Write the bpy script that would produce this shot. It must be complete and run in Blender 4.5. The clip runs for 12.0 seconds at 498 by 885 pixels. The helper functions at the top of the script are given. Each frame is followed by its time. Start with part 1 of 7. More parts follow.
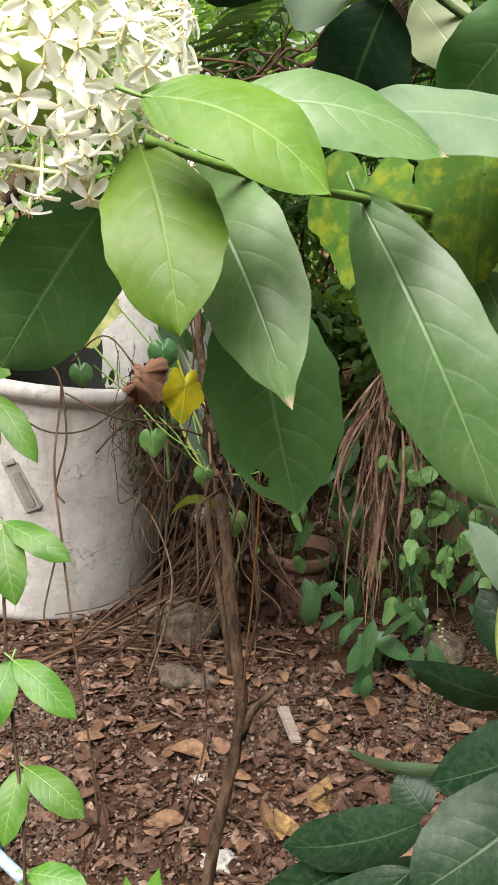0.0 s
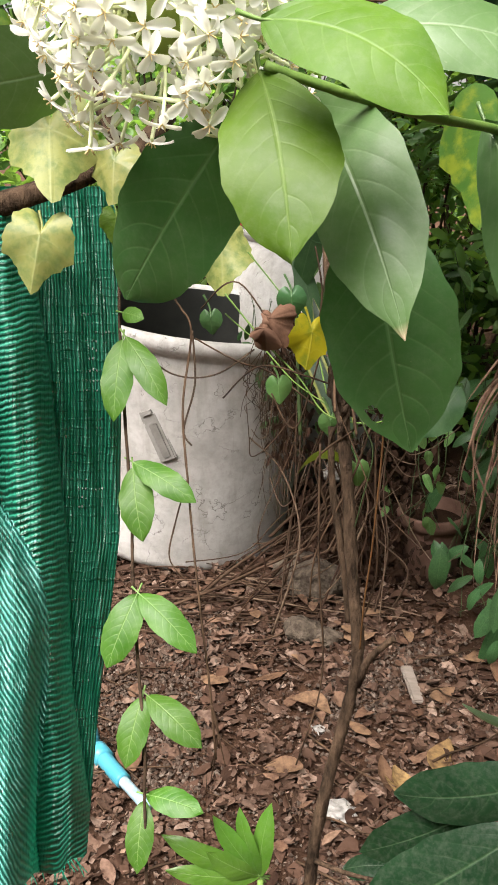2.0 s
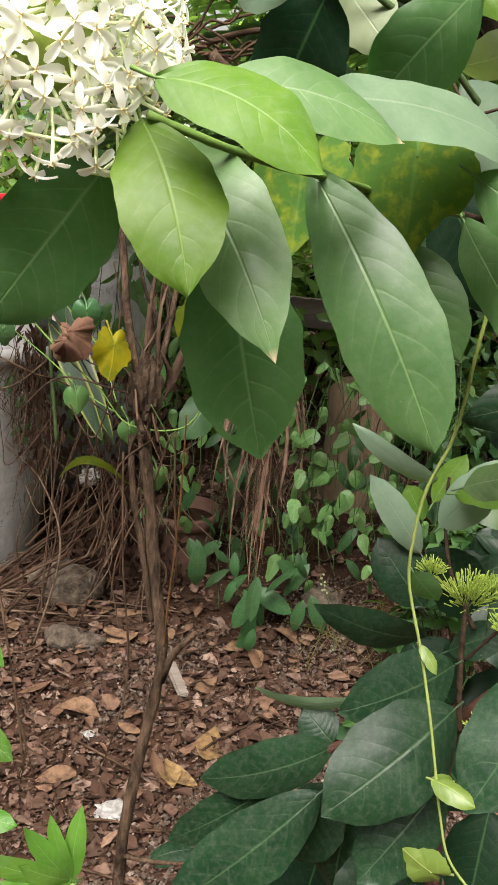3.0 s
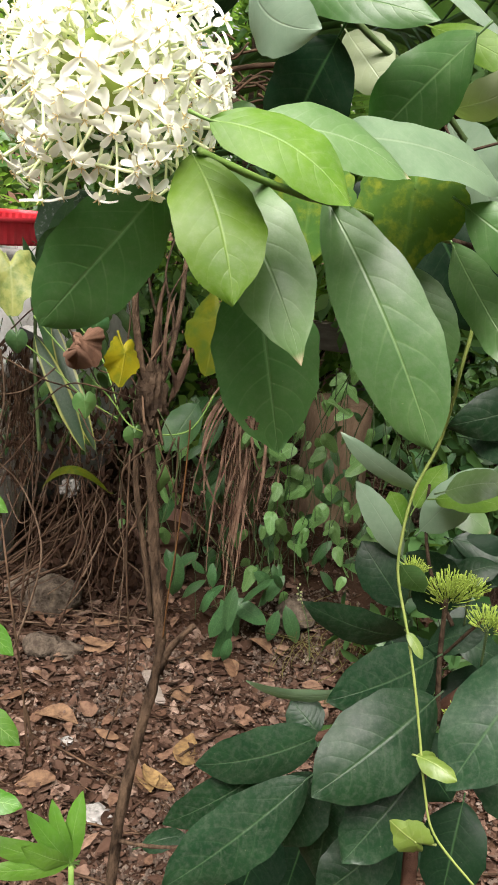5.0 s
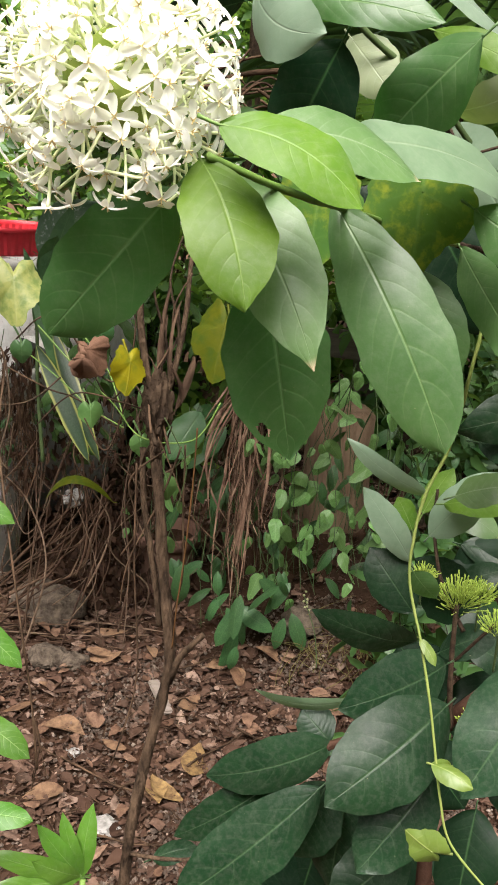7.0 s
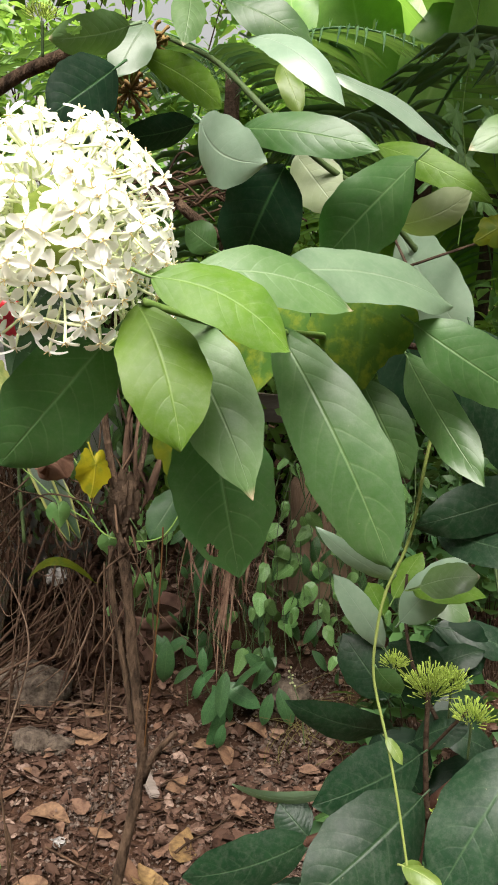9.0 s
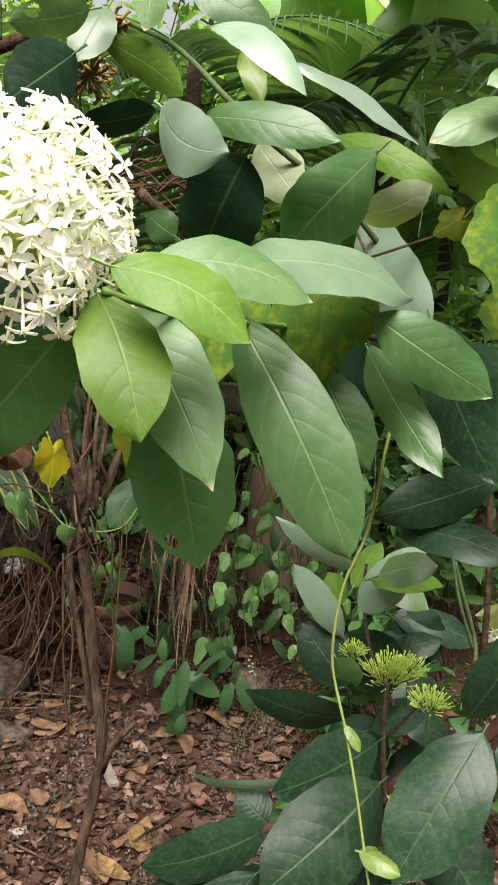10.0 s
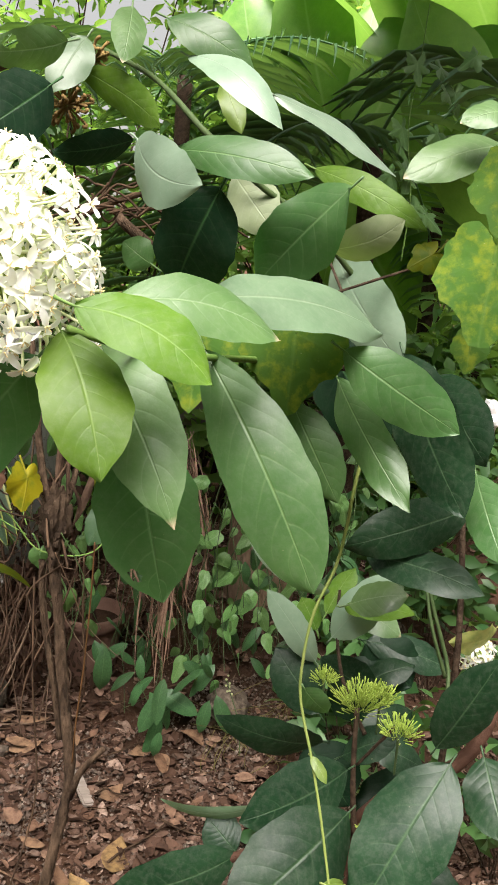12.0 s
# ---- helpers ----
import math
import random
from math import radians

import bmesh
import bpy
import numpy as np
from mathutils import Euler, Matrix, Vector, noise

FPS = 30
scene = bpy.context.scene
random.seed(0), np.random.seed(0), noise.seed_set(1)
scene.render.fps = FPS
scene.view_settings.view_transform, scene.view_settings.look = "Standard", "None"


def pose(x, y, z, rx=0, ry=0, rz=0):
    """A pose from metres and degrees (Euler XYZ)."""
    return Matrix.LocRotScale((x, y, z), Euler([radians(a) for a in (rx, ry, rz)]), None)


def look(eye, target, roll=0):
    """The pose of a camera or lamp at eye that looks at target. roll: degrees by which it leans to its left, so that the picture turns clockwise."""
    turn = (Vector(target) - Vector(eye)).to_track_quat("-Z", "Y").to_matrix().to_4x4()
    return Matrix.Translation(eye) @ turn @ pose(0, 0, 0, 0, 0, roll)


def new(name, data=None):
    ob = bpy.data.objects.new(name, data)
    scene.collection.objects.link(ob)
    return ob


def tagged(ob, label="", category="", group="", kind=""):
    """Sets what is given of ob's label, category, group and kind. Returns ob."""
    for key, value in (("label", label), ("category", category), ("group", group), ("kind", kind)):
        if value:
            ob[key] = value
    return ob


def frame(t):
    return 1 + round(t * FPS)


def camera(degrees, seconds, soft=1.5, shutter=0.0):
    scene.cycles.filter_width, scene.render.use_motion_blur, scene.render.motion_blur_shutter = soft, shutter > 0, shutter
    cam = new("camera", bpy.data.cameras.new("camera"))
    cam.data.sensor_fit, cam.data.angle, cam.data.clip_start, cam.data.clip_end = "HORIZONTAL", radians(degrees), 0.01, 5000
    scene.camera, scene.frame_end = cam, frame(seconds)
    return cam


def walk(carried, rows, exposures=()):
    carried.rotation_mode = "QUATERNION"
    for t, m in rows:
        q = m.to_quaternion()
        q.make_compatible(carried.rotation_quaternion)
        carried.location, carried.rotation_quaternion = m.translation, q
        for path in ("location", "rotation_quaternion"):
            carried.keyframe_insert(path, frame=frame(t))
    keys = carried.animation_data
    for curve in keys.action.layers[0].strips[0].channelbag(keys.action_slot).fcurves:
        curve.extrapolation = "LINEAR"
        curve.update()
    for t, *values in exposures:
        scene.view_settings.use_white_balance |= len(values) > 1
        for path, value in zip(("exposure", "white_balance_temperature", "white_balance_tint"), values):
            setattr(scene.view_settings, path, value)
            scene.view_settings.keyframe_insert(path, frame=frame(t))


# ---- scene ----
EXPO = 1.86
cam = camera(31.5, 12.0, soft=1.7)
ROWS = [
    (0, (0.0091, 0.1868, 1.5243), (0.0089, 2.0995, 0.9399), 0.00),
    (0.5, (-0.0106, 0.19, 1.5056), (-0.0334, 2.0946, 0.8956), 0.24),
    (1, (-0.017, 0.1878, 1.5127), (-0.098, 2.0847, 0.8839), 0.23),
    (1.5, (-0.0169, 0.1855, 1.5271), (-0.185, 2.0708, 0.8811), -0.17),
    (2, (0.0207, 0.1796, 1.5123), (-0.2824, 2.0406, 0.8454), -0.96),
    (2.5, (0.0073, 0.1829, 1.517), (-0.07, 2.0683, 0.8544), 0.93),
    (3, (-0.049, 0.1407, 1.5303), (0.2461, 2.0082, 0.8779), 3.03),
    (3.2, (-0.0573, 0.1224, 1.5246), (0.3136, 1.9757, 0.8707), 3.50),
    (4.8, (-0.0919, 0.0945, 1.5288), (0.289, 1.9587, 0.9127), 4.54),
    (5, (-0.0928, 0.0784, 1.5353), (0.2739, 1.948, 0.9267), 4.53),
    (5.5, (-0.0959, 0.0771, 1.5385), (0.2455, 1.9533, 0.9357), 4.29),
    (6, (-0.09, 0.0858, 1.5344), (0.2531, 1.9631, 0.9361), 4.10),
    (6.5, (-0.1007, 0.0851, 1.5311), (0.251, 1.96, 0.9301), 4.12),
    (7, (-0.0982, 0.0851, 1.533), (0.2652, 1.9603, 0.9401), 3.69),
    (7.2, (-0.0958, 0.0805, 1.5429), (0.2709, 1.9602, 0.9662), 3.52),
    (8.8, (-0.0761, 0.0637, 1.5824), (0.3031, 1.9753, 1.1331), 2.06),
    (9, (-0.0736, 0.0741, 1.5768), (0.3128, 1.9823, 1.1189), 2.15),
    (9.5, (-0.0709, 0.0817, 1.5795), (0.3545, 1.9774, 1.1049), 2.57),
    (10, (-0.0729, 0.0751, 1.5778), (0.3994, 1.9588, 1.0997), 2.98),
    (10.5, (-0.0645, 0.0675, 1.574), (0.4603, 1.9377, 1.098), 3.39),
    (11, (-0.0782, 0.0599, 1.5784), (0.4567, 1.9274, 1.1028), 3.74),
    (11.5, (-0.0689, 0.0632, 1.5808), (0.4717, 1.9314, 1.1144), 3.97),
    (12, (-0.0601, 0.0731, 1.5937), (0.4424, 1.9568, 1.1471), 4.13),
]
walk(cam, [(t, look(eye, target, roll)) for t, eye, target, roll in ROWS],
     exposures=[(0.0, EXPO + 0.07), (2.0, EXPO + 0.03), (7.0, EXPO + 0.05), (9.0, EXPO - 0.1), (10.0, EXPO - 0.02), (11.0, EXPO + 0.08), (12.0, EXPO + 0.04)])

# ---- light: bright overcast sky ----
world = bpy.data.worlds.new("world")
scene.world = world
world.use_nodes = True
wn = world.node_tree.nodes
sky = wn.new("ShaderNodeTexSky")
sky.sky_type = "NISHITA"
sky.sun_disc = False
sky.sun_elevation, sky.sun_rotation = radians(64), radians(204)
sky.air_density, sky.dust_density, sky.ozone_density = 1.0, 4.0, 1.0
hazed = wn.new("ShaderNodeMixRGB")
hazed.inputs[0].default_value = 0.6
hazed.inputs[2].default_value = (10.2, 9.7, 8.9, 1)
world.node_tree.links.new(sky.outputs[0], hazed.inputs[1])
world.node_tree.links.new(hazed.outputs[0], wn["Background"].inputs[0])
wn["Background"].inputs[1].default_value = 0.025
sun = new("sun", bpy.data.lights.new("sun", "SUN"))
sun.data.energy, sun.data.angle, sun.data.color = 7.2, radians(52), (1.0, 0.93, 0.89)
sun.matrix_world = look((-1.5, -2.9, 8.0), (0, 0, 0))


# ---- materials ----
class Nodes:
    """A short way to write node trees."""

    def __init__(self, name):
        self.mat = bpy.data.materials.new(name)
        self.mat.use_nodes = True
        self.tree = self.mat.node_tree
        self.bsdf = self.tree.nodes["Principled BSDF"]
        self.out = self.tree.nodes["Material Output"]

    def add(self, kind, ins=(), **props):
        n = self.tree.nodes.new("ShaderNode" + kind)
        if "operation" in props:
            n.operation = props["operation"]
        if "use_clamp" in props:
            n.use_clamp = props["use_clamp"]
        if "blend_type" in props:
            n.blend_type = props["blend_type"]
        for k, v in dict(ins).items():
            self.put(n.inputs[k], v)
        return n

    def put(self, socket, v):
        if isinstance(v, bpy.types.NodeSocket):
            self.tree.links.new(v, socket)
        else:
            socket.default_value = v

    def math(self, op, a, b=0.0, c=0.0, clamp=False):
        n = self.add("Math", operation=op, use_clamp=clamp)
        for i, v in enumerate((a, b, c)):
            self.put(n.inputs[i], v)
        return n.outputs[0]

    def mix(self, f, a, b, blend="MIX"):
        n = self.add("MixRGB", blend_type=blend)
        for i, v in enumerate((f, a, b)):
            self.put(n.inputs[i], v if not isinstance(v, tuple) else (*v, 1)[:4])
        return n.outputs[0]

    def ramp(self, f, *stops):
        n = self.add("ValToRGB")
        self.put(n.inputs[0], f)
        e = n.color_ramp.elements
        while len(e) < len(stops):
            e.new(0.5)
        for el, (p, c) in zip(e, stops):
            el.position, el.color = p, (*c, 1) if isinstance(c, tuple) else (c, c, c, 1)
        return n.outputs[0]

    def noise(self, scale, detail=4.0, rough=0.6, where=None):
        n = self.add("TexNoise", {"Scale": scale, "Detail": detail, "Roughness": rough})
        self.put(n.inputs["Vector"], where or self.add("TexCoord").outputs["Object"])
        return n.outputs[0]

    def random(self):
        return self.add("ObjectInfo").outputs["Random"]

    def island(self):
        return self.add("NewGeometry").outputs["Random Per Island"]

    def bump(self, h, strength=0.3, dist=0.002):
        n = self.add("Bump", {"Strength": strength, "Distance": dist, "Height": h})
        self.put(self.bsdf.inputs["Normal"], n.outputs[0])
        return n.outputs[0]

    def set(self, **kw):
        for k, v in kw.items():
            self.put(self.bsdf.inputs[k.replace("_", " ")], v if not isinstance(v, tuple) else (*v, 1)[:4])
        return self.mat


TONE = 0.80  # all greens, barks and earths against the white of the petals


def toned(c):
    return tuple(x * TONE for x in c)


def leaf_mat(name, dark, light, vein, rough=0.36, through_=0.3, glow=(0.30, 0.50, 0.05), blotch=None, spread=0.5, veins=25.0, vary=0.25, spec=0.5, dust=0.12, vein_mix=0.22, mid_mix=0.7, tipped=0.0, quilted=0.55, worn=0.25, edged=None):
    """A leaf blade: pale midrib, side veins that curve to the margin, quilting between them, some light let through."""
    dark, light, vein, glow = toned(dark), toned(light), toned(vein), toned(glow)
    m = Nodes(name)
    uv = m.add("SeparateXYZ", {0: m.add("UVMap").outputs[0]})
    across = m.math("ABSOLUTE", m.math("SUBTRACT", uv.outputs[0], 0.5))
    n1, n2 = m.noise(28.0, 5.0), m.noise(150.0, 3.0)
    mid = m.math("SUBTRACT", 1.0, m.math("DIVIDE", across, m.math("MULTIPLY_ADD", uv.outputs[1], -0.020, 0.034)), clamp=True)
    sweep = m.math("MULTIPLY", across, m.math("MULTIPLY_ADD", across, 0.62, 0.20))
    side_of = m.math("MULTIPLY", m.math("GREATER_THAN", uv.outputs[0], 0.5), 0.045)
    wob = m.math("MULTIPLY_ADD", m.noise(16.0, 2.0), 0.07, m.math("ADD", side_of, m.math("SUBTRACT", uv.outputs[1], sweep)))
    wave_ = m.math("ABSOLUTE", m.math("SINE", m.math("MULTIPLY", wob, veins)))
    quilt = m.math("POWER", wave_, 1.15)
    fade = m.math("SUBTRACT", 1.0, m.math("MULTIPLY", across, 1.75), clamp=True)
    side = m.math("MULTIPLY", m.math("SUBTRACT", 1.0, m.math("MULTIPLY", wave_, 4.5), clamp=True), fade)
    col = m.mix(m.ramp(n1, (0.35, 0.0), (0.68, 1.0)), dark, light)
    col = m.mix(m.math("MULTIPLY", n2, 0.25), col, tuple(c * 0.6 for c in dark))
    col = m.mix(m.ramp(m.noise(9.0, 4.0, 0.6), (0.42, 0.0), (0.72, 0.45)), col, tuple(c * 0.62 for c in dark))
    if blotch:
        b = m.ramp(m.noise(75.0, 6.0, 0.65), (spread - 0.08, 0.0), (spread + 0.1, 1.0))
        col = m.mix(b, col, toned(blotch))
    col = m.mix(m.math("MULTIPLY", side, vein_mix), col, vein)
    col = m.mix(m.math("MULTIPLY", mid, mid_mix), col, vein)
    col = m.mix(m.math("MULTIPLY", m.ramp(m.noise(170.0, 6.0, 0.75), (0.45, 0.0), (0.85, 1.0)), dust), col, (0.36, 0.37, 0.30))
    # pale scars and pin-prick spots
    speck = m.ramp(m.noise(330.0, 2.0, 0.5), (0.73, 0.0), (0.77, 1.0))
    col = m.mix(m.math("MULTIPLY", m.math("MULTIPLY", speck, m.ramp(n1, (0.5, 0.0), (0.6, 1.0))), worn), col, (0.34, 0.33, 0.20))
    if edged:
        col = m.mix(m.math("MULTIPLY", m.math("SUBTRACT", across, 0.34), 14.0, clamp=True), col, toned(edged))
    if tipped:
        browned = m.math("MULTIPLY_ADD", m.noise(50.0, 3.0), 0.05, uv.outputs[1])
        col = m.mix(m.math("MULTIPLY", m.math("SUBTRACT", browned, 0.975), 40.0 * tipped, clamp=True), col, (0.36, 0.27, 0.18))
    hsv = m.add("HueSaturation", {"Hue": m.math("MULTIPLY_ADD", m.random(), 0.012, 0.496), "Value": m.math("MULTIPLY_ADD", m.random(), vary, 1.0 - vary / 2), "Color": col})
    col = hsv.outputs[0]
    height = m.math("ADD", m.math("MULTIPLY", m.math("MULTIPLY_ADD", quilt, 0.75, m.math("MULTIPLY", side, -0.35)), m.math("MULTIPLY", m.math("MULTIPLY", fade, mid_free(m, mid)), quilted)), m.math("MULTIPLY_ADD", n1, 1.5, m.math("MULTIPLY", mid, -0.9)))
    normal = m.bump(height, 0.30, 0.0013)
    m.set(Base_Color=col, Roughness=m.math("MULTIPLY_ADD", n1, 0.25, rough - 0.1), Specular_IOR_Level=spec)
    back = m.add("BsdfTranslucent", {"Color": m.mix(0.6, col, (*glow, 1)), "Normal": normal})
    both = m.add("MixShader", {0: through_, 1: m.bsdf.outputs[0], 2: back.outputs[0]})
    m.tree.links.new(both.outputs[0], m.out.inputs[0])
    return m.mat


def mid_free(m, mid):
    return m.math("SUBTRACT", 1.0, mid)


LEAF_BRIGHT = leaf_mat("leaf_bright", (0.064, 0.132, 0.012), (0.102, 0.180, 0.017), (0.23, 0.33, 0.11), 0.43, 0.28, (0.17, 0.44, 0.03), vein_mix=0.14, mid_mix=0.45, spec=0.16)
LEAF_PALE = leaf_mat("leaf_pale", (0.068, 0.135, 0.038), (0.105, 0.185, 0.058), (0.23, 0.31, 0.17), 0.40, 0.24, (0.22, 0.46, 0.06), spec=0.40, vein_mix=0.22, mid_mix=0.5, tipped=0.45)
# Two pale greens with the sky's reflection put into the base colour.
LEAF_SKY_SHEEN = leaf_mat("leaf_sky_sheen", (0.100, 0.166, 0.090), (0.150, 0.226, 0.130), (0.25, 0.32, 0.20), 0.36, 0.2, spec=0.38, mid_mix=0.4, vein_mix=0.12, quilted=0.25)
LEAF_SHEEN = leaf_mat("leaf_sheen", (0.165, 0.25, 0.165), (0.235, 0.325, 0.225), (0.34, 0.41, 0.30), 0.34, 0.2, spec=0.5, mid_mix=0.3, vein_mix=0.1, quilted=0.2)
LEAF_MID = leaf_mat("leaf_mid", (0.046, 0.113, 0.030), (0.075, 0.155, 0.046), (0.15, 0.25, 0.09), 0.38, 0.34, (0.17, 0.46, 0.05), vein_mix=0.30, spec=0.40)
LEAF_RICH = leaf_mat("leaf_rich", (0.047, 0.124, 0.034), (0.080, 0.172, 0.052), (0.17, 0.29, 0.12), 0.38, 0.36, (0.10, 0.44, 0.05), vein_mix=0.42, spec=0.4, quilted=0.8)
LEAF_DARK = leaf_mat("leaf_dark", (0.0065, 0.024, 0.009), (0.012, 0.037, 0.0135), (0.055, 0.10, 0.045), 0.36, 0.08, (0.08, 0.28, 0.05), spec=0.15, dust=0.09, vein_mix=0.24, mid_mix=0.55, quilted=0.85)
# Near-black green: shade deep inside the foliage is put into the colour.
LEAF_DEEP_SHADE = leaf_mat("leaf_deep_shade", (0.004, 0.018, 0.007), (0.009, 0.030, 0.011), (0.05, 0.12, 0.04), 0.42, 0.08, (0.06, 0.28, 0.04), spec=0.12, dust=0.04)
LEAF_UNDER = leaf_mat("leaf_under", (0.18, 0.23, 0.12), (0.27, 0.32, 0.17), (0.34, 0.40, 0.24), 0.5, 0.3)
LEAF_BLOTCH = leaf_mat("leaf_blotch", (0.034, 0.092, 0.012), (0.056, 0.125, 0.016), (0.10, 0.17, 0.035), 0.7, 0.30, (0.17, 0.30, 0.012), blotch=(0.140, 0.180, 0.014), spread=0.56, veins=9.0, vary=0.12, mid_mix=0.35, spec=0.10, dust=0.03)
LEAF_OLIVE = leaf_mat("leaf_olive", (0.060, 0.078, 0.002), (0.092, 0.100, 0.003), (0.12, 0.14, 0.02), 0.55, 0.3, (0.20, 0.22, 0.006), blotch=(0.035, 0.065, 0.004), spread=0.54, veins=9.0, mid_mix=0.25, dust=0.02, spec=0.1)
LEAF_GOLD = leaf_mat("leaf_gold", (0.20, 0.18, 0.004), (0.30, 0.26, 0.006), (0.34, 0.30, 0.04), 0.5, 0.3, (0.48, 0.42, 0.01), blotch=(0.08, 0.12, 0.008), spread=0.60, veins=9.0, mid_mix=0.3, dust=0.02, spec=0.15)
LEAF_FRESH = leaf_mat("leaf_fresh", (0.060, 0.165, 0.014), (0.10, 0.225, 0.024), (0.20, 0.33, 0.10), 0.36, 0.36, (0.35, 0.62, 0.05), spec=0.5)
LEAF_YELLOW = leaf_mat("leaf_yellow", (0.27, 0.29, 0.075), (0.36, 0.37, 0.105), (0.40, 0.42, 0.17), 0.5, 0.32, (0.46, 0.48, 0.07), blotch=(0.13, 0.19, 0.045), spread=0.53, veins=9.0, mid_mix=0.4)
LEAF_LIME = leaf_mat("leaf_lime", (0.046, 0.135, 0.011), (0.080, 0.185, 0.018), (0.24, 0.38, 0.12), 0.42, 0.28, (0.20, 0.55, 0.05), veins=25.0, vein_mix=0.55, spec=0.25)
LEAF_YLIME = leaf_mat("leaf_yellow_lime", (0.10, 0.17, 0.022), (0.155, 0.22, 0.034), (0.30, 0.36, 0.11), 0.45, 0.3, (0.32, 0.42, 0.04), veins=12.0)
LEAF_BANANA = leaf_mat("leaf_banana", (0.13, 0.30, 0.04), (0.21, 0.38, 0.06), (0.32, 0.46, 0.16), 0.42, 0.42, (0.34, 0.62, 0.08), veins=120.0, quilted=0.1)

LEAF_CREEP = leaf_mat("leaf_creeper", (0.080, 0.175, 0.050), (0.165, 0.30, 0.090), (0.18, 0.30, 0.11), 0.40, 0.22, veins=10.0, vary=0.7, spec=0.25, dust=0.06)
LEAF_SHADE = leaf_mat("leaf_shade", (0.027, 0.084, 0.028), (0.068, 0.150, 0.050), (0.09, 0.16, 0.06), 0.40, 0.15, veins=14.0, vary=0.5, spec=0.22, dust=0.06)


def plain(name, a, b, rough=0.7, scale=30.0, bump=0.3, dist=0.003, fine=200.0, vary=0.15, metal=0.0, stretch=None, spec=0.10):
    """A surface of two mottled tones with a fine grain and relief."""
    if max(a) < 0.5:
        a, b = toned(a), toned(b)
    m = Nodes(name)
    where = m.add("TexCoord").outputs["Object"]
    if stretch:
        where = m.add("Mapping", {"Vector": where, "Scale": stretch}).outputs[0]
    n1, n2 = m.noise(scale, 6.0, 0.65, where), m.noise(fine, 4.0, 0.6, where)
    col = m.mix(m.ramp(n1, (0.32, 0.0), (0.7, 1.0)), a, b)
    col = m.mix(m.math("MULTIPLY", n2, 0.4), col, tuple(c * 0.55 for c in a))
    col = m.add("HueSaturation", {"Value": m.math("MULTIPLY_ADD", m.random(), vary, 1 - vary / 2), "Color": col}).outputs[0]
    m.bump(m.math("MULTIPLY_ADD", n2, 0.4, n1), bump, dist)
    return m.set(Base_Color=col, Roughness=m.math("MULTIPLY_ADD", n2, 0.2, rough - 0.1), Metallic=metal, Specular_IOR_Level=spec)


STEM_GREEN = plain("stem_green", (0.10, 0.19, 0.04), (0.17, 0.26, 0.06), 0.5, 60)
STEM_DARK = plain("stem_dark", (0.04, 0.07, 0.025), (0.085, 0.12, 0.045), 0.55, 60)
STEM_YEL = plain("stem_yellowish", (0.15, 0.21, 0.05), (0.24, 0.28, 0.08), 0.55, 60)
BARK_GREY = plain("bark_grey", (0.014, 0.009, 0.0055), (0.165, 0.108, 0.068), 0.9, 75, 1.0, 0.008, 420, stretch=(1, 1, 0.35))
BARK_RED = plain("bark_red", (0.045, 0.022, 0.014), (0.11, 0.058, 0.038), 0.75, 50, 0.6, 0.003)
BARK_DARK = plain("bark_dark", (0.018, 0.011, 0.007), (0.090, 0.060, 0.037), 0.8, 60, 0.9, 0.005, vary=0.4)
DRY_VINE = plain("dry_vine", (0.011, 0.0065, 0.004), (0.145, 0.090, 0.054), 0.85, 25, 0.5, vary=0.7)
STRAW = plain("straw", (0.13, 0.068, 0.045), (0.46, 0.31, 0.215), 0.8, 20, 0.4, vary=0.55)


def aged_concrete():
    """Pale cement: cloudy greys, rain streaks, pitting, thin dark cracks and brown grime."""
    m = Nodes("concrete")
    n1, n2, n3 = m.noise(5.0, 6.0, 0.65), m.noise(38.0, 5.0, 0.7), m.noise(170.0, 3.0)
    col = m.mix(m.ramp(n1, (0.34, 0.0), (0.66, 1.0)), (0.38, 0.365, 0.34), (0.60, 0.59, 0.565))
    col = m.mix(m.ramp(n2, (0.45, 0.0), (0.75, 0.55)), col, (0.30, 0.28, 0.25))
    runs = m.noise(1.0, 5.0, 0.6, m.add("Mapping", {"Vector": m.add("TexCoord").outputs["Object"], "Scale": (26.0, 26.0, 1.6)}).outputs[0])
    col = m.mix(m.ramp(runs, (0.52, 0.0), (0.74, 0.5)), col, (0.27, 0.24, 0.205))
    split = m.math("ABSOLUTE", m.math("SUBTRACT", m.noise(4.2, 5.0, 0.62), 0.5))
    crack = m.math("SUBTRACT", 1.0, m.math("MULTIPLY", split, 130.0), clamp=True)
    col = m.mix(m.math("MULTIPLY", crack, m.ramp(n1, (0.46, 0.0), (0.56, 0.75))), col, (0.10, 0.085, 0.07))
    m.bump(m.math("SUBTRACT", m.math("MULTIPLY_ADD", n3, 0.35, n2), m.math("MULTIPLY", crack, 0.6)), 0.5, 0.004)
    return m.set(Base_Color=col, Roughness=0.92, Specular_IOR_Level=0.25)


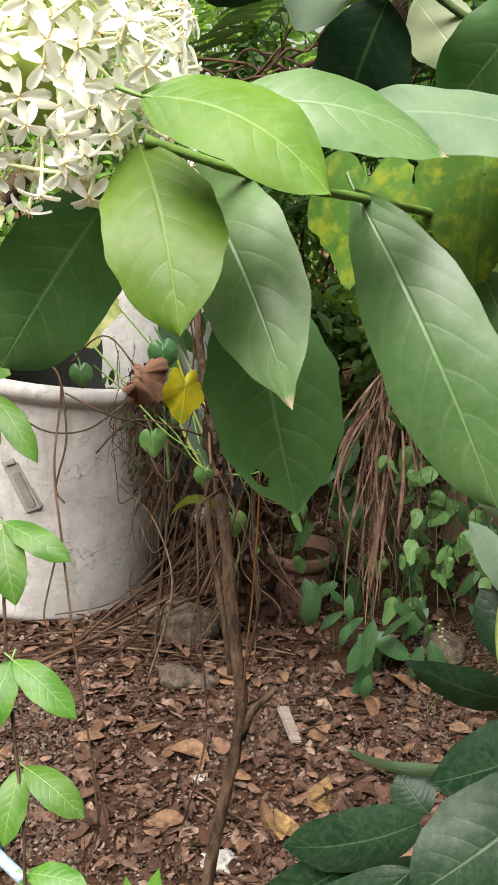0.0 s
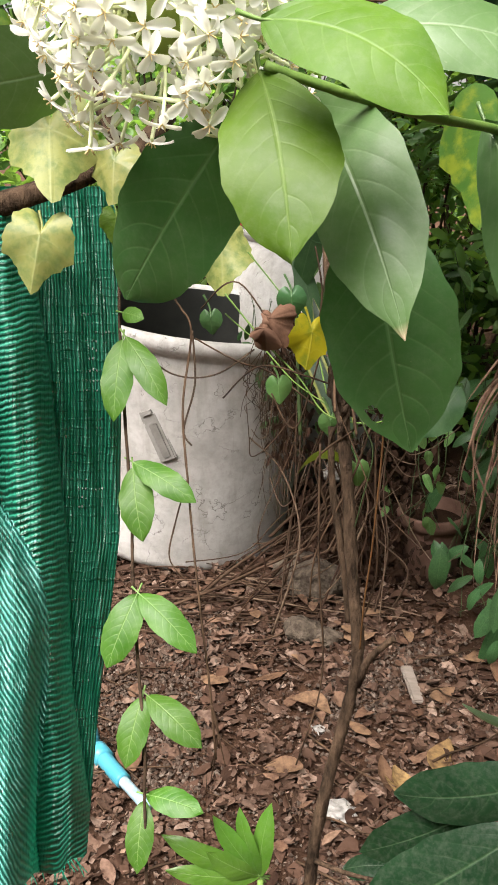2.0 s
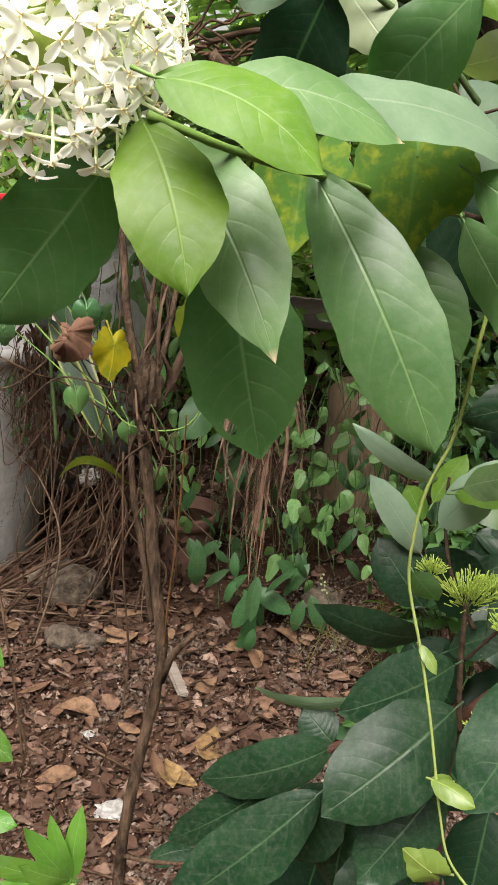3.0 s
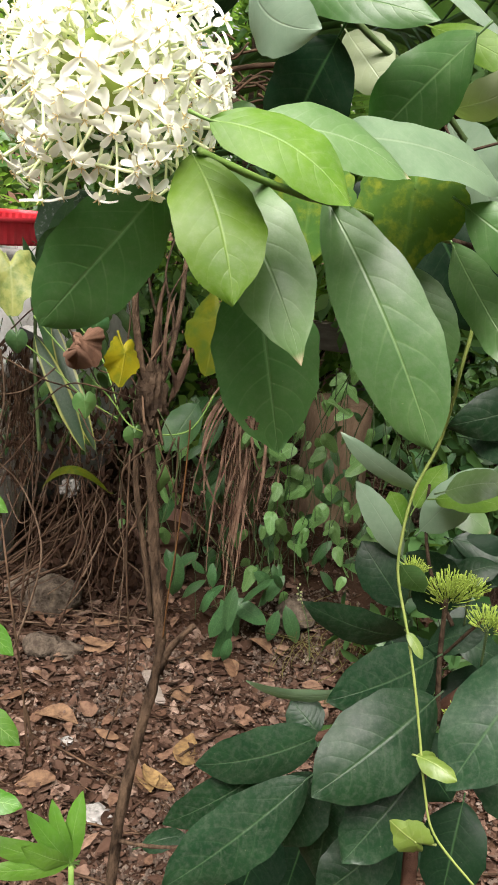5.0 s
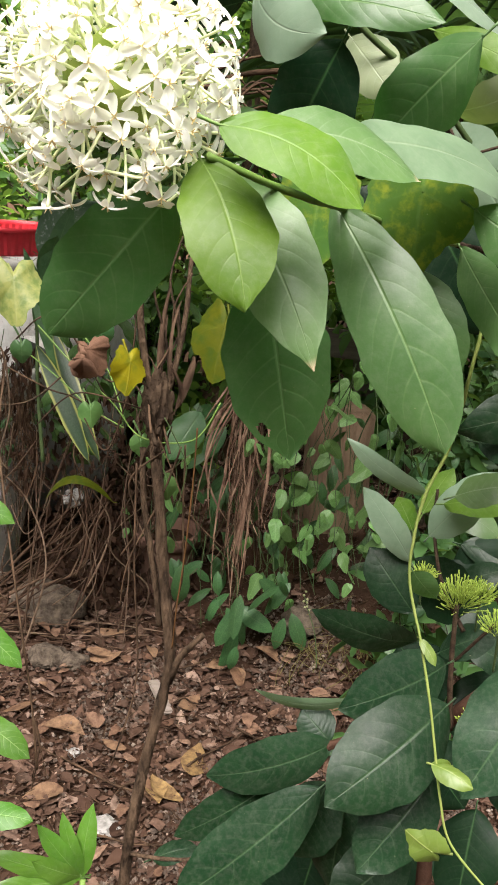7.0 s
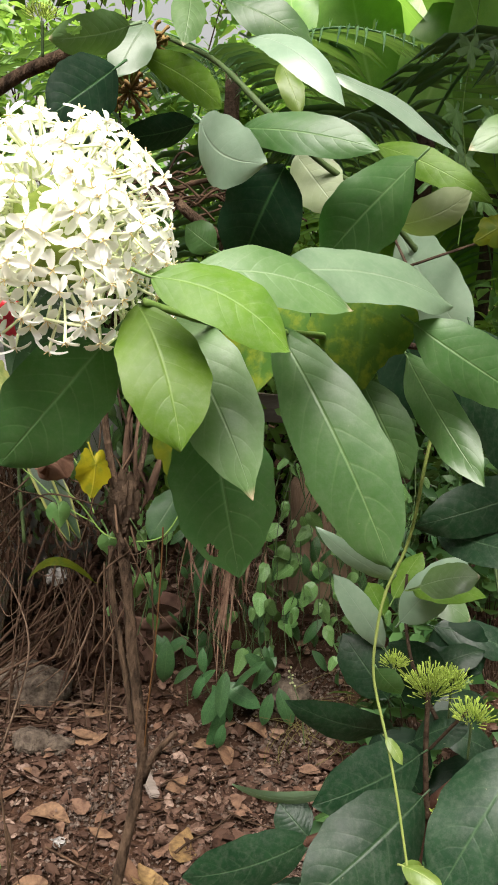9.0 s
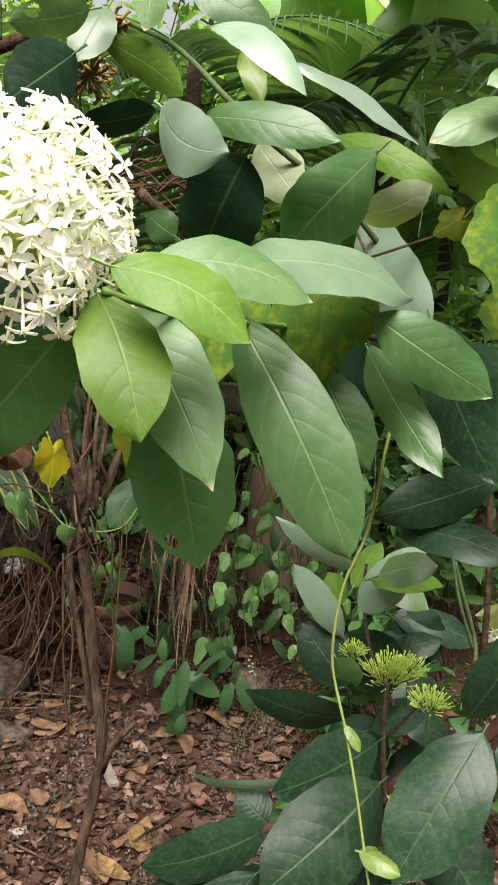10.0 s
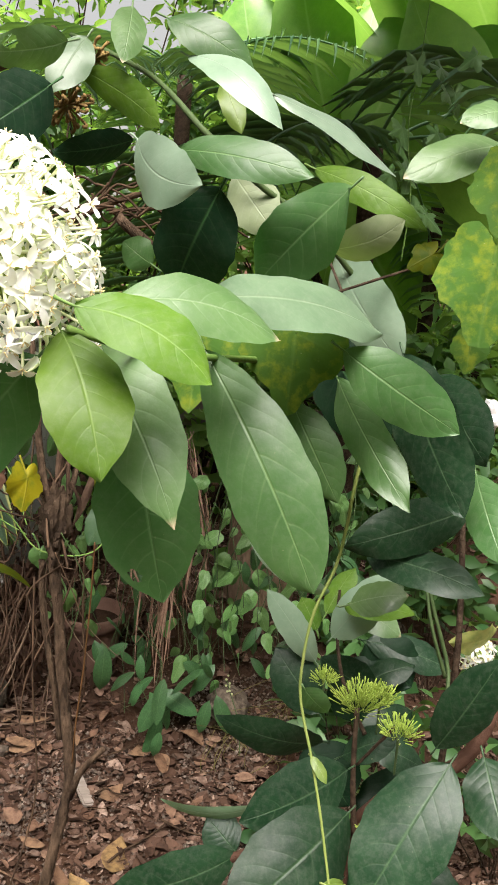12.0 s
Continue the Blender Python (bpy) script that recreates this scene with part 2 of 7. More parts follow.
STRAW_DULL = plain("straw_dull", (0.025, 0.014, 0.009), (0.12, 0.076, 0.048), 0.85, 40, 0.6, vary=0.4)
OCHRE = plain("ochre_stem", (0.075, 0.036, 0.014), (0.16, 0.080, 0.030), 0.7, 40)
CONCRETE = aged_concrete()
CONCRETE_DARK = plain("concrete_dark", (0.22, 0.21, 0.19), (0.36, 0.34, 0.31), 0.9, 14, 0.6, 0.006, 90)
CONCRETE_MID = plain("concrete_mid", (0.32, 0.31, 0.28), (0.50, 0.48, 0.45), 0.9, 14, 0.6, 0.006, 90)
STONE = plain("stone", (0.040, 0.029, 0.021), (0.23, 0.185, 0.14), 0.95, 34, 1.0, 0.014, 120)
TERRACOTTA = plain("terracotta", (0.15, 0.082, 0.060), (0.23, 0.14, 0.105), 0.85, 12, 0.4)
PVC_BLUE = plain("pvc_blue", (0.05, 0.30, 0.40), (0.10, 0.42, 0.52), 0.4, 18, 0.1, spec=0.4)
PVC_WORN = plain("pvc_worn", (0.20, 0.33, 0.40), (0.42, 0.52, 0.56), 0.5, 70, 0.1, spec=0.4)
RED_PLASTIC = plain("red_plastic", (0.70, 0.025, 0.045), (0.80, 0.06, 0.08), 0.35, 10, 0.05, spec=0.4)
WHITE_PLASTIC = plain("white_plastic", (0.7, 0.7, 0.68), (0.8, 0.8, 0.78), 0.4, 15, 0.1, spec=0.4)
OLD_WOOD = plain("old_wood", (0.16, 0.13, 0.105), (0.34, 0.29, 0.25), 0.85, 20, 0.6, 0.004, 200, stretch=(0.2, 1, 1))
DARK_WALL = plain("dark_wall", (0.012, 0.013, 0.011), (0.03, 0.03, 0.024), 0.5, 12, 0.4, spec=0.4)
WATER = plain("dark_water", (0.006, 0.007, 0.006), (0.012, 0.013, 0.01), 0.15, 10, 0.02, spec=0.4)
BUD_GREEN = plain("bud_green", (0.28, 0.42, 0.05), (0.48, 0.60, 0.14), 0.45, 40, 0.1)
DRIED = plain("dried_flower", (0.16, 0.10, 0.04), (0.32, 0.22, 0.08), 0.85, 40, 0.4)


def petal_mat():
    m = Nodes("petal_white")
    n = m.noise(90.0)
    col = m.mix(n, (0.84, 0.84, 0.81), (0.91, 0.91, 0.89))
    m.bump(n, 0.1, 0.001)
    m.set(Base_Color=col, Roughness=0.5)
    back = m.add("BsdfTranslucent", {"Color": (0.84, 0.86, 0.72, 1)})
    both = m.add("MixShader", {0: 0.42, 1: m.bsdf.outputs[0], 2: back.outputs[0]})
    m.tree.links.new(both.outputs[0], m.out.inputs[0])
    return m.mat


PETAL = petal_mat()
TUBE_PALE = plain("floret_tube", (0.60, 0.68, 0.32), (0.80, 0.84, 0.58), 0.5, 60, 0.1)
CORE_GREEN = plain("flower_core", (0.22, 0.32, 0.05), (0.36, 0.44, 0.10), 0.6, 60, 0.4)
STAMEN = plain("stamen", (0.70, 0.56, 0.28), (0.78, 0.66, 0.38), 0.6, 60, 0.1)


def litter_mat(name, tones, rough=0.8):
    """Dry leaves: each piece has its own tone."""
    m = Nodes(name)
    r = m.math("FRACT", m.math("ADD", m.island(), m.random()))
    stops = [(i / (len(tones) - 1), t) for i, t in enumerate(tones)]
    col = m.ramp(r, *[(p, toned(t)) for p, t in stops])
    n1, n2 = m.noise(45.0, 5.0), m.noise(240.0)
    col = m.mix(m.ramp(n1, (0.38, 0.0), (0.66, 0.8)), col, (0.050, 0.027, 0.017))
    col = m.mix(m.math("MULTIPLY", n2, 0.3), col, (0.04, 0.022, 0.014))
    m.bump(m.math("ADD", n1, n2), 0.4, 0.002)
    return m.set(Base_Color=col, Roughness=rough, Specular_IOR_Level=0.10)


LITTER = litter_mat("dry_leaf_litter", [(0.008, 0.004, 0.0025), (0.115, 0.065, 0.044), (0.022, 0.011, 0.007), (0.23, 0.146, 0.105), (0.048, 0.026, 0.017), (0.37, 0.265, 0.205)])
DRY_LEAF = litter_mat("dry_leaf_tan", [(0.15, 0.084, 0.048), (0.27, 0.168, 0.098), (0.20, 0.12, 0.070)])
GRAVEL = litter_mat("gravel", [(0.026, 0.019, 0.014), (0.17, 0.135, 0.108), (0.06, 0.045, 0.034), (0.30, 0.245, 0.20)], 0.9)


def soil_mat():
    m = Nodes("soil")
    n1, n2, n3 = m.noise(3.0, 6.0), m.noise(40.0, 6.0, 0.7), m.noise(300.0, 3.0)
    col = m.mix(m.ramp(n1, (0.35, 0.0), (0.65, 1.0)), (0.014, 0.0072, 0.0045), (0.066, 0.034, 0.020))
    col = m.mix(m.ramp(n2, (0.4, 0.0), (0.65, 0.7)), col, (0.036, 0.020, 0.012))
    col = m.mix(m.math("MULTIPLY", n3, 0.25), col, (0.10, 0.064, 0.043))
    m.bump(m.math("MULTIPLY_ADD", n3, 0.4, n2), 0.9, 0.012)
    return m.set(Base_Color=col, Roughness=0.95, Specular_IOR_Level=0.05)


SOIL = soil_mat()


def net_mat(name="green_shade_net", dark=(0.001, 0.035, 0.02), light=(0.012, 0.165, 0.095), worn=(0.10, 0.42, 0.30), pitch=560.0, ribbed=False, slant=0.0):
    """Woven shade net: dark and light green ribbons across, with pores between."""
    m = Nodes(name)
    uv = m.add("SeparateXYZ", {0: m.add("UVMap").outputs[0]})
    n1, n2 = m.noise(7.0, 4.0), m.noise(60.0, 3.0)
    rows_ = m.math("MULTIPLY_ADD", n2, 3.5, m.math("MULTIPLY_ADD", n1, 16.0, m.math("MULTIPLY_ADD", uv.outputs[0], slant, m.math("MULTIPLY", uv.outputs[1], pitch))))
    cols_ = m.math("MULTIPLY_ADD", n1, 9.0, m.math("MULTIPLY_ADD", n2, 2.5, m.math("MULTIPLY", uv.outputs[0], 640.0)))
    weft = m.math("MULTIPLY_ADD", m.math("SINE", rows_), 0.5, 0.5)
    warp = m.math("MULTIPLY_ADD", m.math("SINE", cols_), 0.5, 0.5)
    band = m.ramp(m.noise(1.0, 3.0, 0.6, m.add("CombineXYZ", {0: m.math("MULTIPLY", uv.outputs[0], 9.0), 1: m.math("MULTIPLY", uv.outputs[1], 75.0)}).outputs[0]), (0.48, 0.0), (0.66, 1.0))
    rib, tie = (weft, warp) if ribbed else (warp, weft)
    col = m.mix(m.ramp(rib, (0.2, 0.0), (0.85, 1.0)), dark, light)
    col = m.mix(m.math("MULTIPLY", band, m.math("MULTIPLY", rib, 0.40)), col, worn)
    col = m.mix(m.ramp(m.noise(14.0, 5.0, 0.7), (0.42, 0.0), (0.72, 0.5)), col, dark)
    gap = m.math("MULTIPLY", m.ramp(tie, (0.0, 1.0), (0.22, 0.0)), m.ramp(m.noise(30.0, 3.0), (0.42, 0.15), (0.62, 1.0)))
    col = m.mix(m.math("MULTIPLY", gap, 0.55), col, tuple(c * 0.4 for c in dark))
    m.bump(m.math("ADD", m.math("MULTIPLY", rib, 1.0), m.math("MULTIPLY", gap, -0.5)), 0.9, 0.0025)
    m.set(Base_Color=col, Roughness=0.42)
    hole = m.math("MULTIPLY", m.math("MULTIPLY", gap, m.math("GREATER_THAN", 0.3, rib)), m.ramp(m.noise(22.0, 3.0), (0.55, 0.0), (0.68, 0.8)))
    back = m.add("BsdfTranslucent", {"Color": (0.02, 0.4, 0.2, 1)})
    sheet = m.add("MixShader", {0: 0.2, 1: m.bsdf.outputs[0], 2: back.outputs[0]})
    both = m.add("MixShader", {0: hole, 1: sheet.outputs[0], 2: m.add("BsdfTransparent").outputs[0]})
    m.tree.links.new(both.outputs[0], m.out.inputs[0])
    return m.mat


NET = net_mat()
NET_RIBBED = net_mat("ribbed_shade_net", (0.001, 0.030, 0.018), (0.018, 0.20, 0.12), (0.12, 0.46, 0.36), 800.0, True, 90.0)
# Same net on the outer fold, coloured lighter for the light it catches.
NET_LIT_FOLD = net_mat("lit_fold_shade_net", (0.004, 0.06, 0.045), (0.09, 0.36, 0.29), (0.35, 0.72, 0.64), 640.0, True, -420.0)


# ---- builders ----
def thing(name, place, label, category, group="", kind=""):
    """An Empty at a thing's base, which parents its parts."""
    ob = new(name)
    ob.location = place
    ob.empty_display_size = 0.05
    return tagged(ob, label, category, group, kind)


def part(name, mesh, material, parent=None, label=""):
    """Links a mesh or bmesh, in world coordinates, as one object under a thing or a part."""
    if not isinstance(mesh, bpy.types.Mesh):
        bm, mesh = mesh, bpy.data.meshes.new(name)
        bm.to_mesh(mesh)
        bm.free()
        mesh.materials.append(material)
        for p in mesh.polygons:
            p.use_smooth = True
        mesh.set_sharp_from_angle(angle=radians(40))
    ob = new(name, mesh)
    if parent:
        ob.parent = parent
        if not parent.parent:
            ob.matrix_parent_inverse = Matrix.Translation(-Vector(parent.location))
    return tagged(ob, label)


def mesh_of(name, verts, faces, material, uvs=None, smooth=True):
    me = bpy.data.meshes.new(name)
    me.from_pydata([tuple(v) for v in verts], [], faces)
    me.materials.append(material)
    if uvs is not None:
        layer = me.uv_layers.new(name="UVMap")
        for lp in me.loops:
            layer.data[lp.index].uv = uvs[lp.vertex_index]
    me.polygons.foreach_set("use_smooth", [smooth] * len(me.polygons))
    me.update()
    return me


def tube_into(verts, faces, pts, r0, r1, sides=7, wobble=0.0, rng=random):
    """Adds a tapered round bar along a smooth line through pts."""
    pts = [Vector(p) for p in pts]
    line = []
    for i in range(len(pts) - 1):
        a, b, c, d = pts[max(i - 1, 0)], pts[i], pts[i + 1], pts[min(i + 2, len(pts) - 1)]
        steps = max(2, min(8, int((c - b).length / max(r0, r1) / 2.5)))
        for k in range(steps):
            t = k / steps
            line.append(0.5 * (2 * b + (c - a) * t + (2 * a - 5 * b + 4 * c - d) * t * t + (3 * b - a - 3 * c + d) * t ** 3))
    line.append(pts[-1])
    start, side = len(verts), None
    for i, p in enumerate(line):
        ahead = (line[min(i + 1, len(line) - 1)] - line[max(i - 1, 0)]).normalized()
        if side is None:
            side = ahead.orthogonal().normalized()
        side = (side - ahead * side.dot(ahead)).normalized()
        up = ahead.cross(side)
        r = r0 + (r1 - r0) * i / (len(line) - 1)
        for k in range(sides):
            q = 2 * math.pi * k / sides
            w = r * (1 + wobble * rng.uniform(-1, 1))
            verts.append(p + (side * math.cos(q) + up * math.sin(q)) * w)
    for i in range(len(line) - 1):
        for k in range(sides):
            a, b = start + i * sides + k, start + i * sides + (k + 1) % sides
            faces.append((a, b, b + sides, a + sides))
    faces.append(tuple(range(start, start + sides))[::-1])
    faces.append(tuple(range(len(verts) - sides, len(verts))))


def stem(parent, name, pts, r0, r1, material, wobble=0.12, sides=8, label=""):
    verts, faces = [], []
    tube_into(verts, faces, pts, r0, r1, sides, wobble)
    return part(name, mesh_of(name, verts, faces, material), material, parent, label)


def blade(length, width, bend, fold=0.22, wave=0.05, shape=0.92, tip=0.6, nu=8, nv=16, seed=0, sway=0.0):
    """Vertices, faces and uvs of a leaf blade along +y, facing +z, bulging by bend."""
    rng = random.Random(seed)
    p1, p2, p3 = rng.uniform(0, 6), rng.uniform(0, 6), rng.uniform(0.7, 1.3)
    verts, uvs, faces = [], [], []
    widest = 0.5 ** (1 / shape)
    for j in range(nv + 1):
        v = j / nv
        if v < widest:
            half = width / 2 * (1 - ((widest - v) / widest) ** 2.1) ** 0.74
        else:
            half = width / 2 * max(0.0, 1 - ((v - widest) / (1 - widest)) ** 2.3) ** (0.60 + 0.36 * tip)
            half *= 1 - 0.30 * tip * math.exp(-((v - 0.95) / 0.05) ** 2)
        half = max(half, width * 0.006)
        rise = bend * length * (4 * v * (1 - v)) - 0.35 * abs(bend) * length * v * v + 0.35 * abs(bend) * length * v
        for i in range(nu + 1):
            u = 2 * i / nu - 1
            ripple = wave * width * (0.35 * math.sin(9 * v * p3 + p1 + 2 * (u > 0)) * u * u + 0.2 * math.sin(4 * v + p2) * u)
            z = rise - fold * half * abs(u) ** 1.6 + 0.10 * half * abs(u) + ripple
            edge = 1 + 0.022 * (math.sin(23 * v + p2) + 0.6 * math.sin(41 * v + p1)) * abs(u) ** 4
            verts.append(Vector((half * u * edge + sway * length * 4 * v * (1 - v), v * length, z)))
            uvs.append(((u + 1) / 2, v))
    for j in range(nv):
        for i in range(nu):
            a = j * (nu + 1) + i
            faces.append((a, a + 1, a + nu + 2, a + nu + 1))
    return verts, faces, uvs


def turned(axis, normal):
    """The turn that lays +y along axis and +z near normal."""
    y = Vector(axis).normalized()
    n = Vector(normal)
    z = (n - y * n.dot(y)).normalized()
    return Matrix((y.cross(z), y, z)).transposed()


LEAF_COUNT = [0]


def leaf(parent, base, tip, width, normal, material, bend=0.08, wave=0.11, fold=0.22, name="leaf", stalk=0.012, shape=0.92, sway=0.0, tip_=0.6, bite=None):
    """A leaf from its base to its tip, facing normal, with a short stalk."""
    LEAF_COUNT[0] += 1
    base, tip = Vector(base), Vector(tip)
    m = turned(tip - base, normal)
    length = (tip - base).length
    verts, faces, uvs = blade(length, width, bend, fold, wave, shape, tip_, 10 if not bite else 36, 30 if not bite else 72, LEAF_COUNT[0], sway)
    if bite:
        bu, bv, br = bite
        ragged = random.Random(LEAF_COUNT[0])
        faces = [q for q in faces if math.hypot((uvs[q[0]][0] - bu) * 1.0, (uvs[q[0]][1] - bv) * length / width) > br * ragged.uniform(0.9, 1.1)]
    verts = [base + m @ v for v in verts]
    n = len(verts)
    back = -(m @ Vector((0, 1, 0)))
    tube_into(verts, faces, [base + back * stalk - m @ Vector((0, 0, 0.002)), base, base - back * length * 0.10 + m @ Vector((sway * length * 0.36, 0, bend * length * 0.36 - 0.0007))], 0.0013, 0.0006, 5)
    uvs += [(0.5, 0.02)] * (len(verts) - n)
    return part(name, mesh_of(name, verts, faces, material, uvs), material, parent)


def heart_leaf(parent, stalk_point, axis, width, normal, material, lobes=5, name="leaf", jag=0.05, stalk=0.025, cut=0.045, curl=0.0, droop=0.10):
    """A broad lobed leaf whose stalk joins at the notch; axis: the way to its tip."""
    LEAF_COUNT[0] += 1
    rng = random.Random(LEAF_COUNT[0])
    m = turned(axis, normal)
    origin = Vector(stalk_point)
    rings, seg = 6, 48
    verts, uvs, faces = [Vector((0, 0, 0))], [(0.5, 0.3)], []
    phase = [rng.uniform(0, 6) for _ in range(3)]
    for k in range(1, rings + 1):
        f = k / rings
        for s in range(seg):
            q = 2 * math.pi * s / seg
            notch = 1 - 0.55 * math.exp(-((abs(q - math.pi)) / 0.26) ** 2)
            lobe = 1 + cut * math.cos(lobes * q + 0.4 * math.sin(q + phase[1])) + jag * (0.5 * math.sin(17 * q + phase[0]) + 0.5 * math.sin(11 * q + phase[2]))
            point = 1 + 0.36 * math.exp(-(min(q, 2 * math.pi - q) / 0.30) ** 2)
            r = width * 0.5 * notch * lobe * point * f
            y, x = math.cos(q) * r + width * 0.06 * f, math.sin(q) * r * 0.98
            z = -droop * width * f * f + (1 + curl) * width * (0.07 * f * f * math.sin(2 * q + phase[1]) + 0.035 * f * f * math.sin(3 * q + phase[2]))
            verts.append(Vector((x, y, z)))
            uvs.append((0.5 + 0.5 * math.sin(q) * f, 0.3 + 0.7 * math.cos(q) * f * (1 if math.cos(q) > 0 else 0.4)))
    for s in range(seg):
        faces.append((0, 1 + s, 1 + (s + 1) % seg))
        for k in range(rings - 1):
            a, b = 1 + k * seg + s, 1 + k * seg + (s + 1) % seg
            faces.append((a, a + seg, b + seg, b))
    verts = [origin + m @ v for v in verts]
    n = len(verts)
    tube_into(verts, faces, [origin + m @ Vector((0.006, -stalk, -stalk * 0.35)), origin + m @ Vector((0, -stalk * 0.4, -stalk * 0.25)), origin], 0.0014, 0.001, 5)
    uvs += [(0.5, 0.3)] * (len(verts) - n)
    return part(name, mesh_of(name, verts, faces, material, uvs), material, parent)


def lathe(profile, seg=64, centre=(0, 0, 0), jitter=0.0, seed=1):
    """A turned shape from (radius, height) pairs."""
    rng = random.Random(seed)
    c = Vector(centre)
    verts, faces = [], []
    for r, z in profile:
        for s in range(seg):
            q = 2 * math.pi * s / seg
            w = r * (1 + jitter * rng.uniform(-1, 1))
            verts.append(c + Vector((w * math.cos(q), w * math.sin(q), z)))
    for j in range(len(profile) - 1):
        for s in range(seg):
            a, b = j * seg + s, j * seg + (s + 1) % seg
            faces.append((a, b, b + seg, a + seg))
    return verts, faces


def soft_box(sx, sy, sz, m, bevel=0.004, seg=2):
    bm = bmesh.new()
    bmesh.ops.create_cube(bm, size=1, matrix=Matrix.Diagonal((sx, sy, sz, 1)))
    bmesh.ops.bevel(bm, geom=bm.edges[:], offset=bevel, segments=seg, affect="EDGES")
    bmesh.ops.transform(bm, matrix=m, verts=bm.verts)
    return bm


# ---- ground ----
def ground_height(x, y):
    """Flat earth with a low bank behind on the right, gently uneven."""
    bank = 0.065 * (1 + math.tanh((y - 2.86 + 0.2 * math.sin(2.2 * x)) / 0.16)) * (1 + math.tanh((x - 0.42) / 0.20))
    near = math.exp(-((x - 0.3) ** 2 + (y - 2.5) ** 2) / 12)
    n = noise.noise(Vector((x * 2.2, y * 2.2, 0))) * 0.02 + noise.noise(Vector((x * 9, y * 9, 3))) * 0.008
    return bank * (1 if y < 8 else 0.5) + n * near


def axis_steps(lo, hi, fine, far):
    inner = list(np.arange(lo, hi, fine))
    outer = [lo - d for d in (0.2, 0.6, 1.5, 4, 10, 30, 100, 400, far)][::-1]
    return outer + inner + [hi + d for d in (0, 0.2, 0.6, 1.5, 4, 10, 30, 100, 400, far)]


xs, ys = axis_steps(-2.0, 3.0, 0.04, 1500), axis_steps(0.0, 5.6, 0.04, 1500)
gv = [(x, y, ground_height(x, y)) for y in ys for x in xs]
gf = [(j * len(xs) + i, j * len(xs) + i + 1, (j + 1) * len(xs) + i + 1, (j + 1) * len(xs) + i) for j in range(len(ys) - 1) for i in range(len(xs) - 1)]
tagged(part("ground", mesh_of("ground", gv, gf, SOIL), SOIL), "brown soil strewn with dead leaves", "ground", kind="structure")


def dry_leaf_into(verts, faces, x, y, size, rng, lift=0.0, turn=None, nu=2, nv=4, flat=1.0, torn=1.0):
    """A curled dead leaf, or a torn piece of one, lying on the ground."""
    q = rng.uniform(0, 6.283) if turn is None else turn
    tilt = Euler((rng.gauss(0, 0.26) * flat, rng.gauss(0, 0.30) * flat, q)).to_matrix()
    w, curl, roll = size * rng.uniform(0.34, 0.62), rng.uniform(-0.5, 0.8) * flat, rng.uniform(-0.5, 1.0) * flat
    base = Vector((x, y, ground_height(x, y) + 0.006 + lift + rng.uniform(0, 0.014)))
    start, first, last = len(verts), rng.choice((0.0, 0.0, 0.25)) * torn, 1.0 - rng.choice((0.0, 0.0, 0.28)) * torn
    bow = rng.uniform(-0.14, 0.14) * size
    for j in range(nv + 1):
        v = first + j / nv * (last - first)
        half = w / 2 * max(0.05, math.sin(math.pi * min(max(v, 0.02), 0.98)) ** 0.85) * (1 + rng.uniform(-0.18, 0.12) * torn)
        for i in range(nu + 1):
            u = 2 * i / nu - 1
            z = curl * size * ((v - 0.5) ** 2 - 0.1) + roll * half * u * u + 0.12 * half * (1 - abs(u)) + rng.uniform(-0.022, 0.022) * size * torn
            verts.append(base + tilt @ Vector((half * u + bow * 4 * v * (1 - v), (v - 0.5) * size, z)))
    for j in range(nv):
        for i in range(nu):
            a = start + j * (nu + 1) + i
            faces.append((a, a + 1, a + nu + 2, a + nu + 1))


rng = random.Random(5)
lv, lf = [], []
for k in range(34000):
    x, y = rng.uniform(-1.45, 1.8), 1.1 + 2.9 * rng.random() ** 1.1
    bare = noise.noise(Vector((x * 2.3, y * 2.3, 7)))
    if bare > 0.06 and y < 2.3 and rng.random() < 0.7:
        continue
    if x > 0.28 and 2.45 < y < 3.1 and rng.random() < 0.75:
        continue
    size = rng.choice((0.009, 0.013, 0.017, 0.021, 0.026, 0.034)) if rng.random() < 0.78 else rng.uniform(0.035, 0.07)
    dry_leaf_into(lv, lf, x, y, size * rng.uniform(0.8, 1.3), rng, nu=2 if size < 0.035 else 4, nv=3 if size < 0.035 else 6)
for k in range(9000):
    x, y = rng.uniform(-5.0, 5.0), rng.uniform(-3.5, 6.0)
    if not (-1.45 < x < 1.8 and 1.1 < y < 4.0):
        dry_leaf_into(lv, lf, x, y, rng.uniform(0.03, 0.09), rng, nv=3)
for k in range(14000):
    x, y = rng.uniform(-1.2, 1.4), rng.uniform(1.25, 3.0)
    dry_leaf_into(lv, lf, x, y, rng.uniform(0.005, 0.014), rng, lift=rng.uniform(0.0, 0.012), nu=1, nv=2)
tagged(part("leaf_litter", mesh_of("leaf_litter", lv, lf, LITTER), LITTER), "crushed brown dead leaves lying on the soil", "leaf litter", kind="stuff")

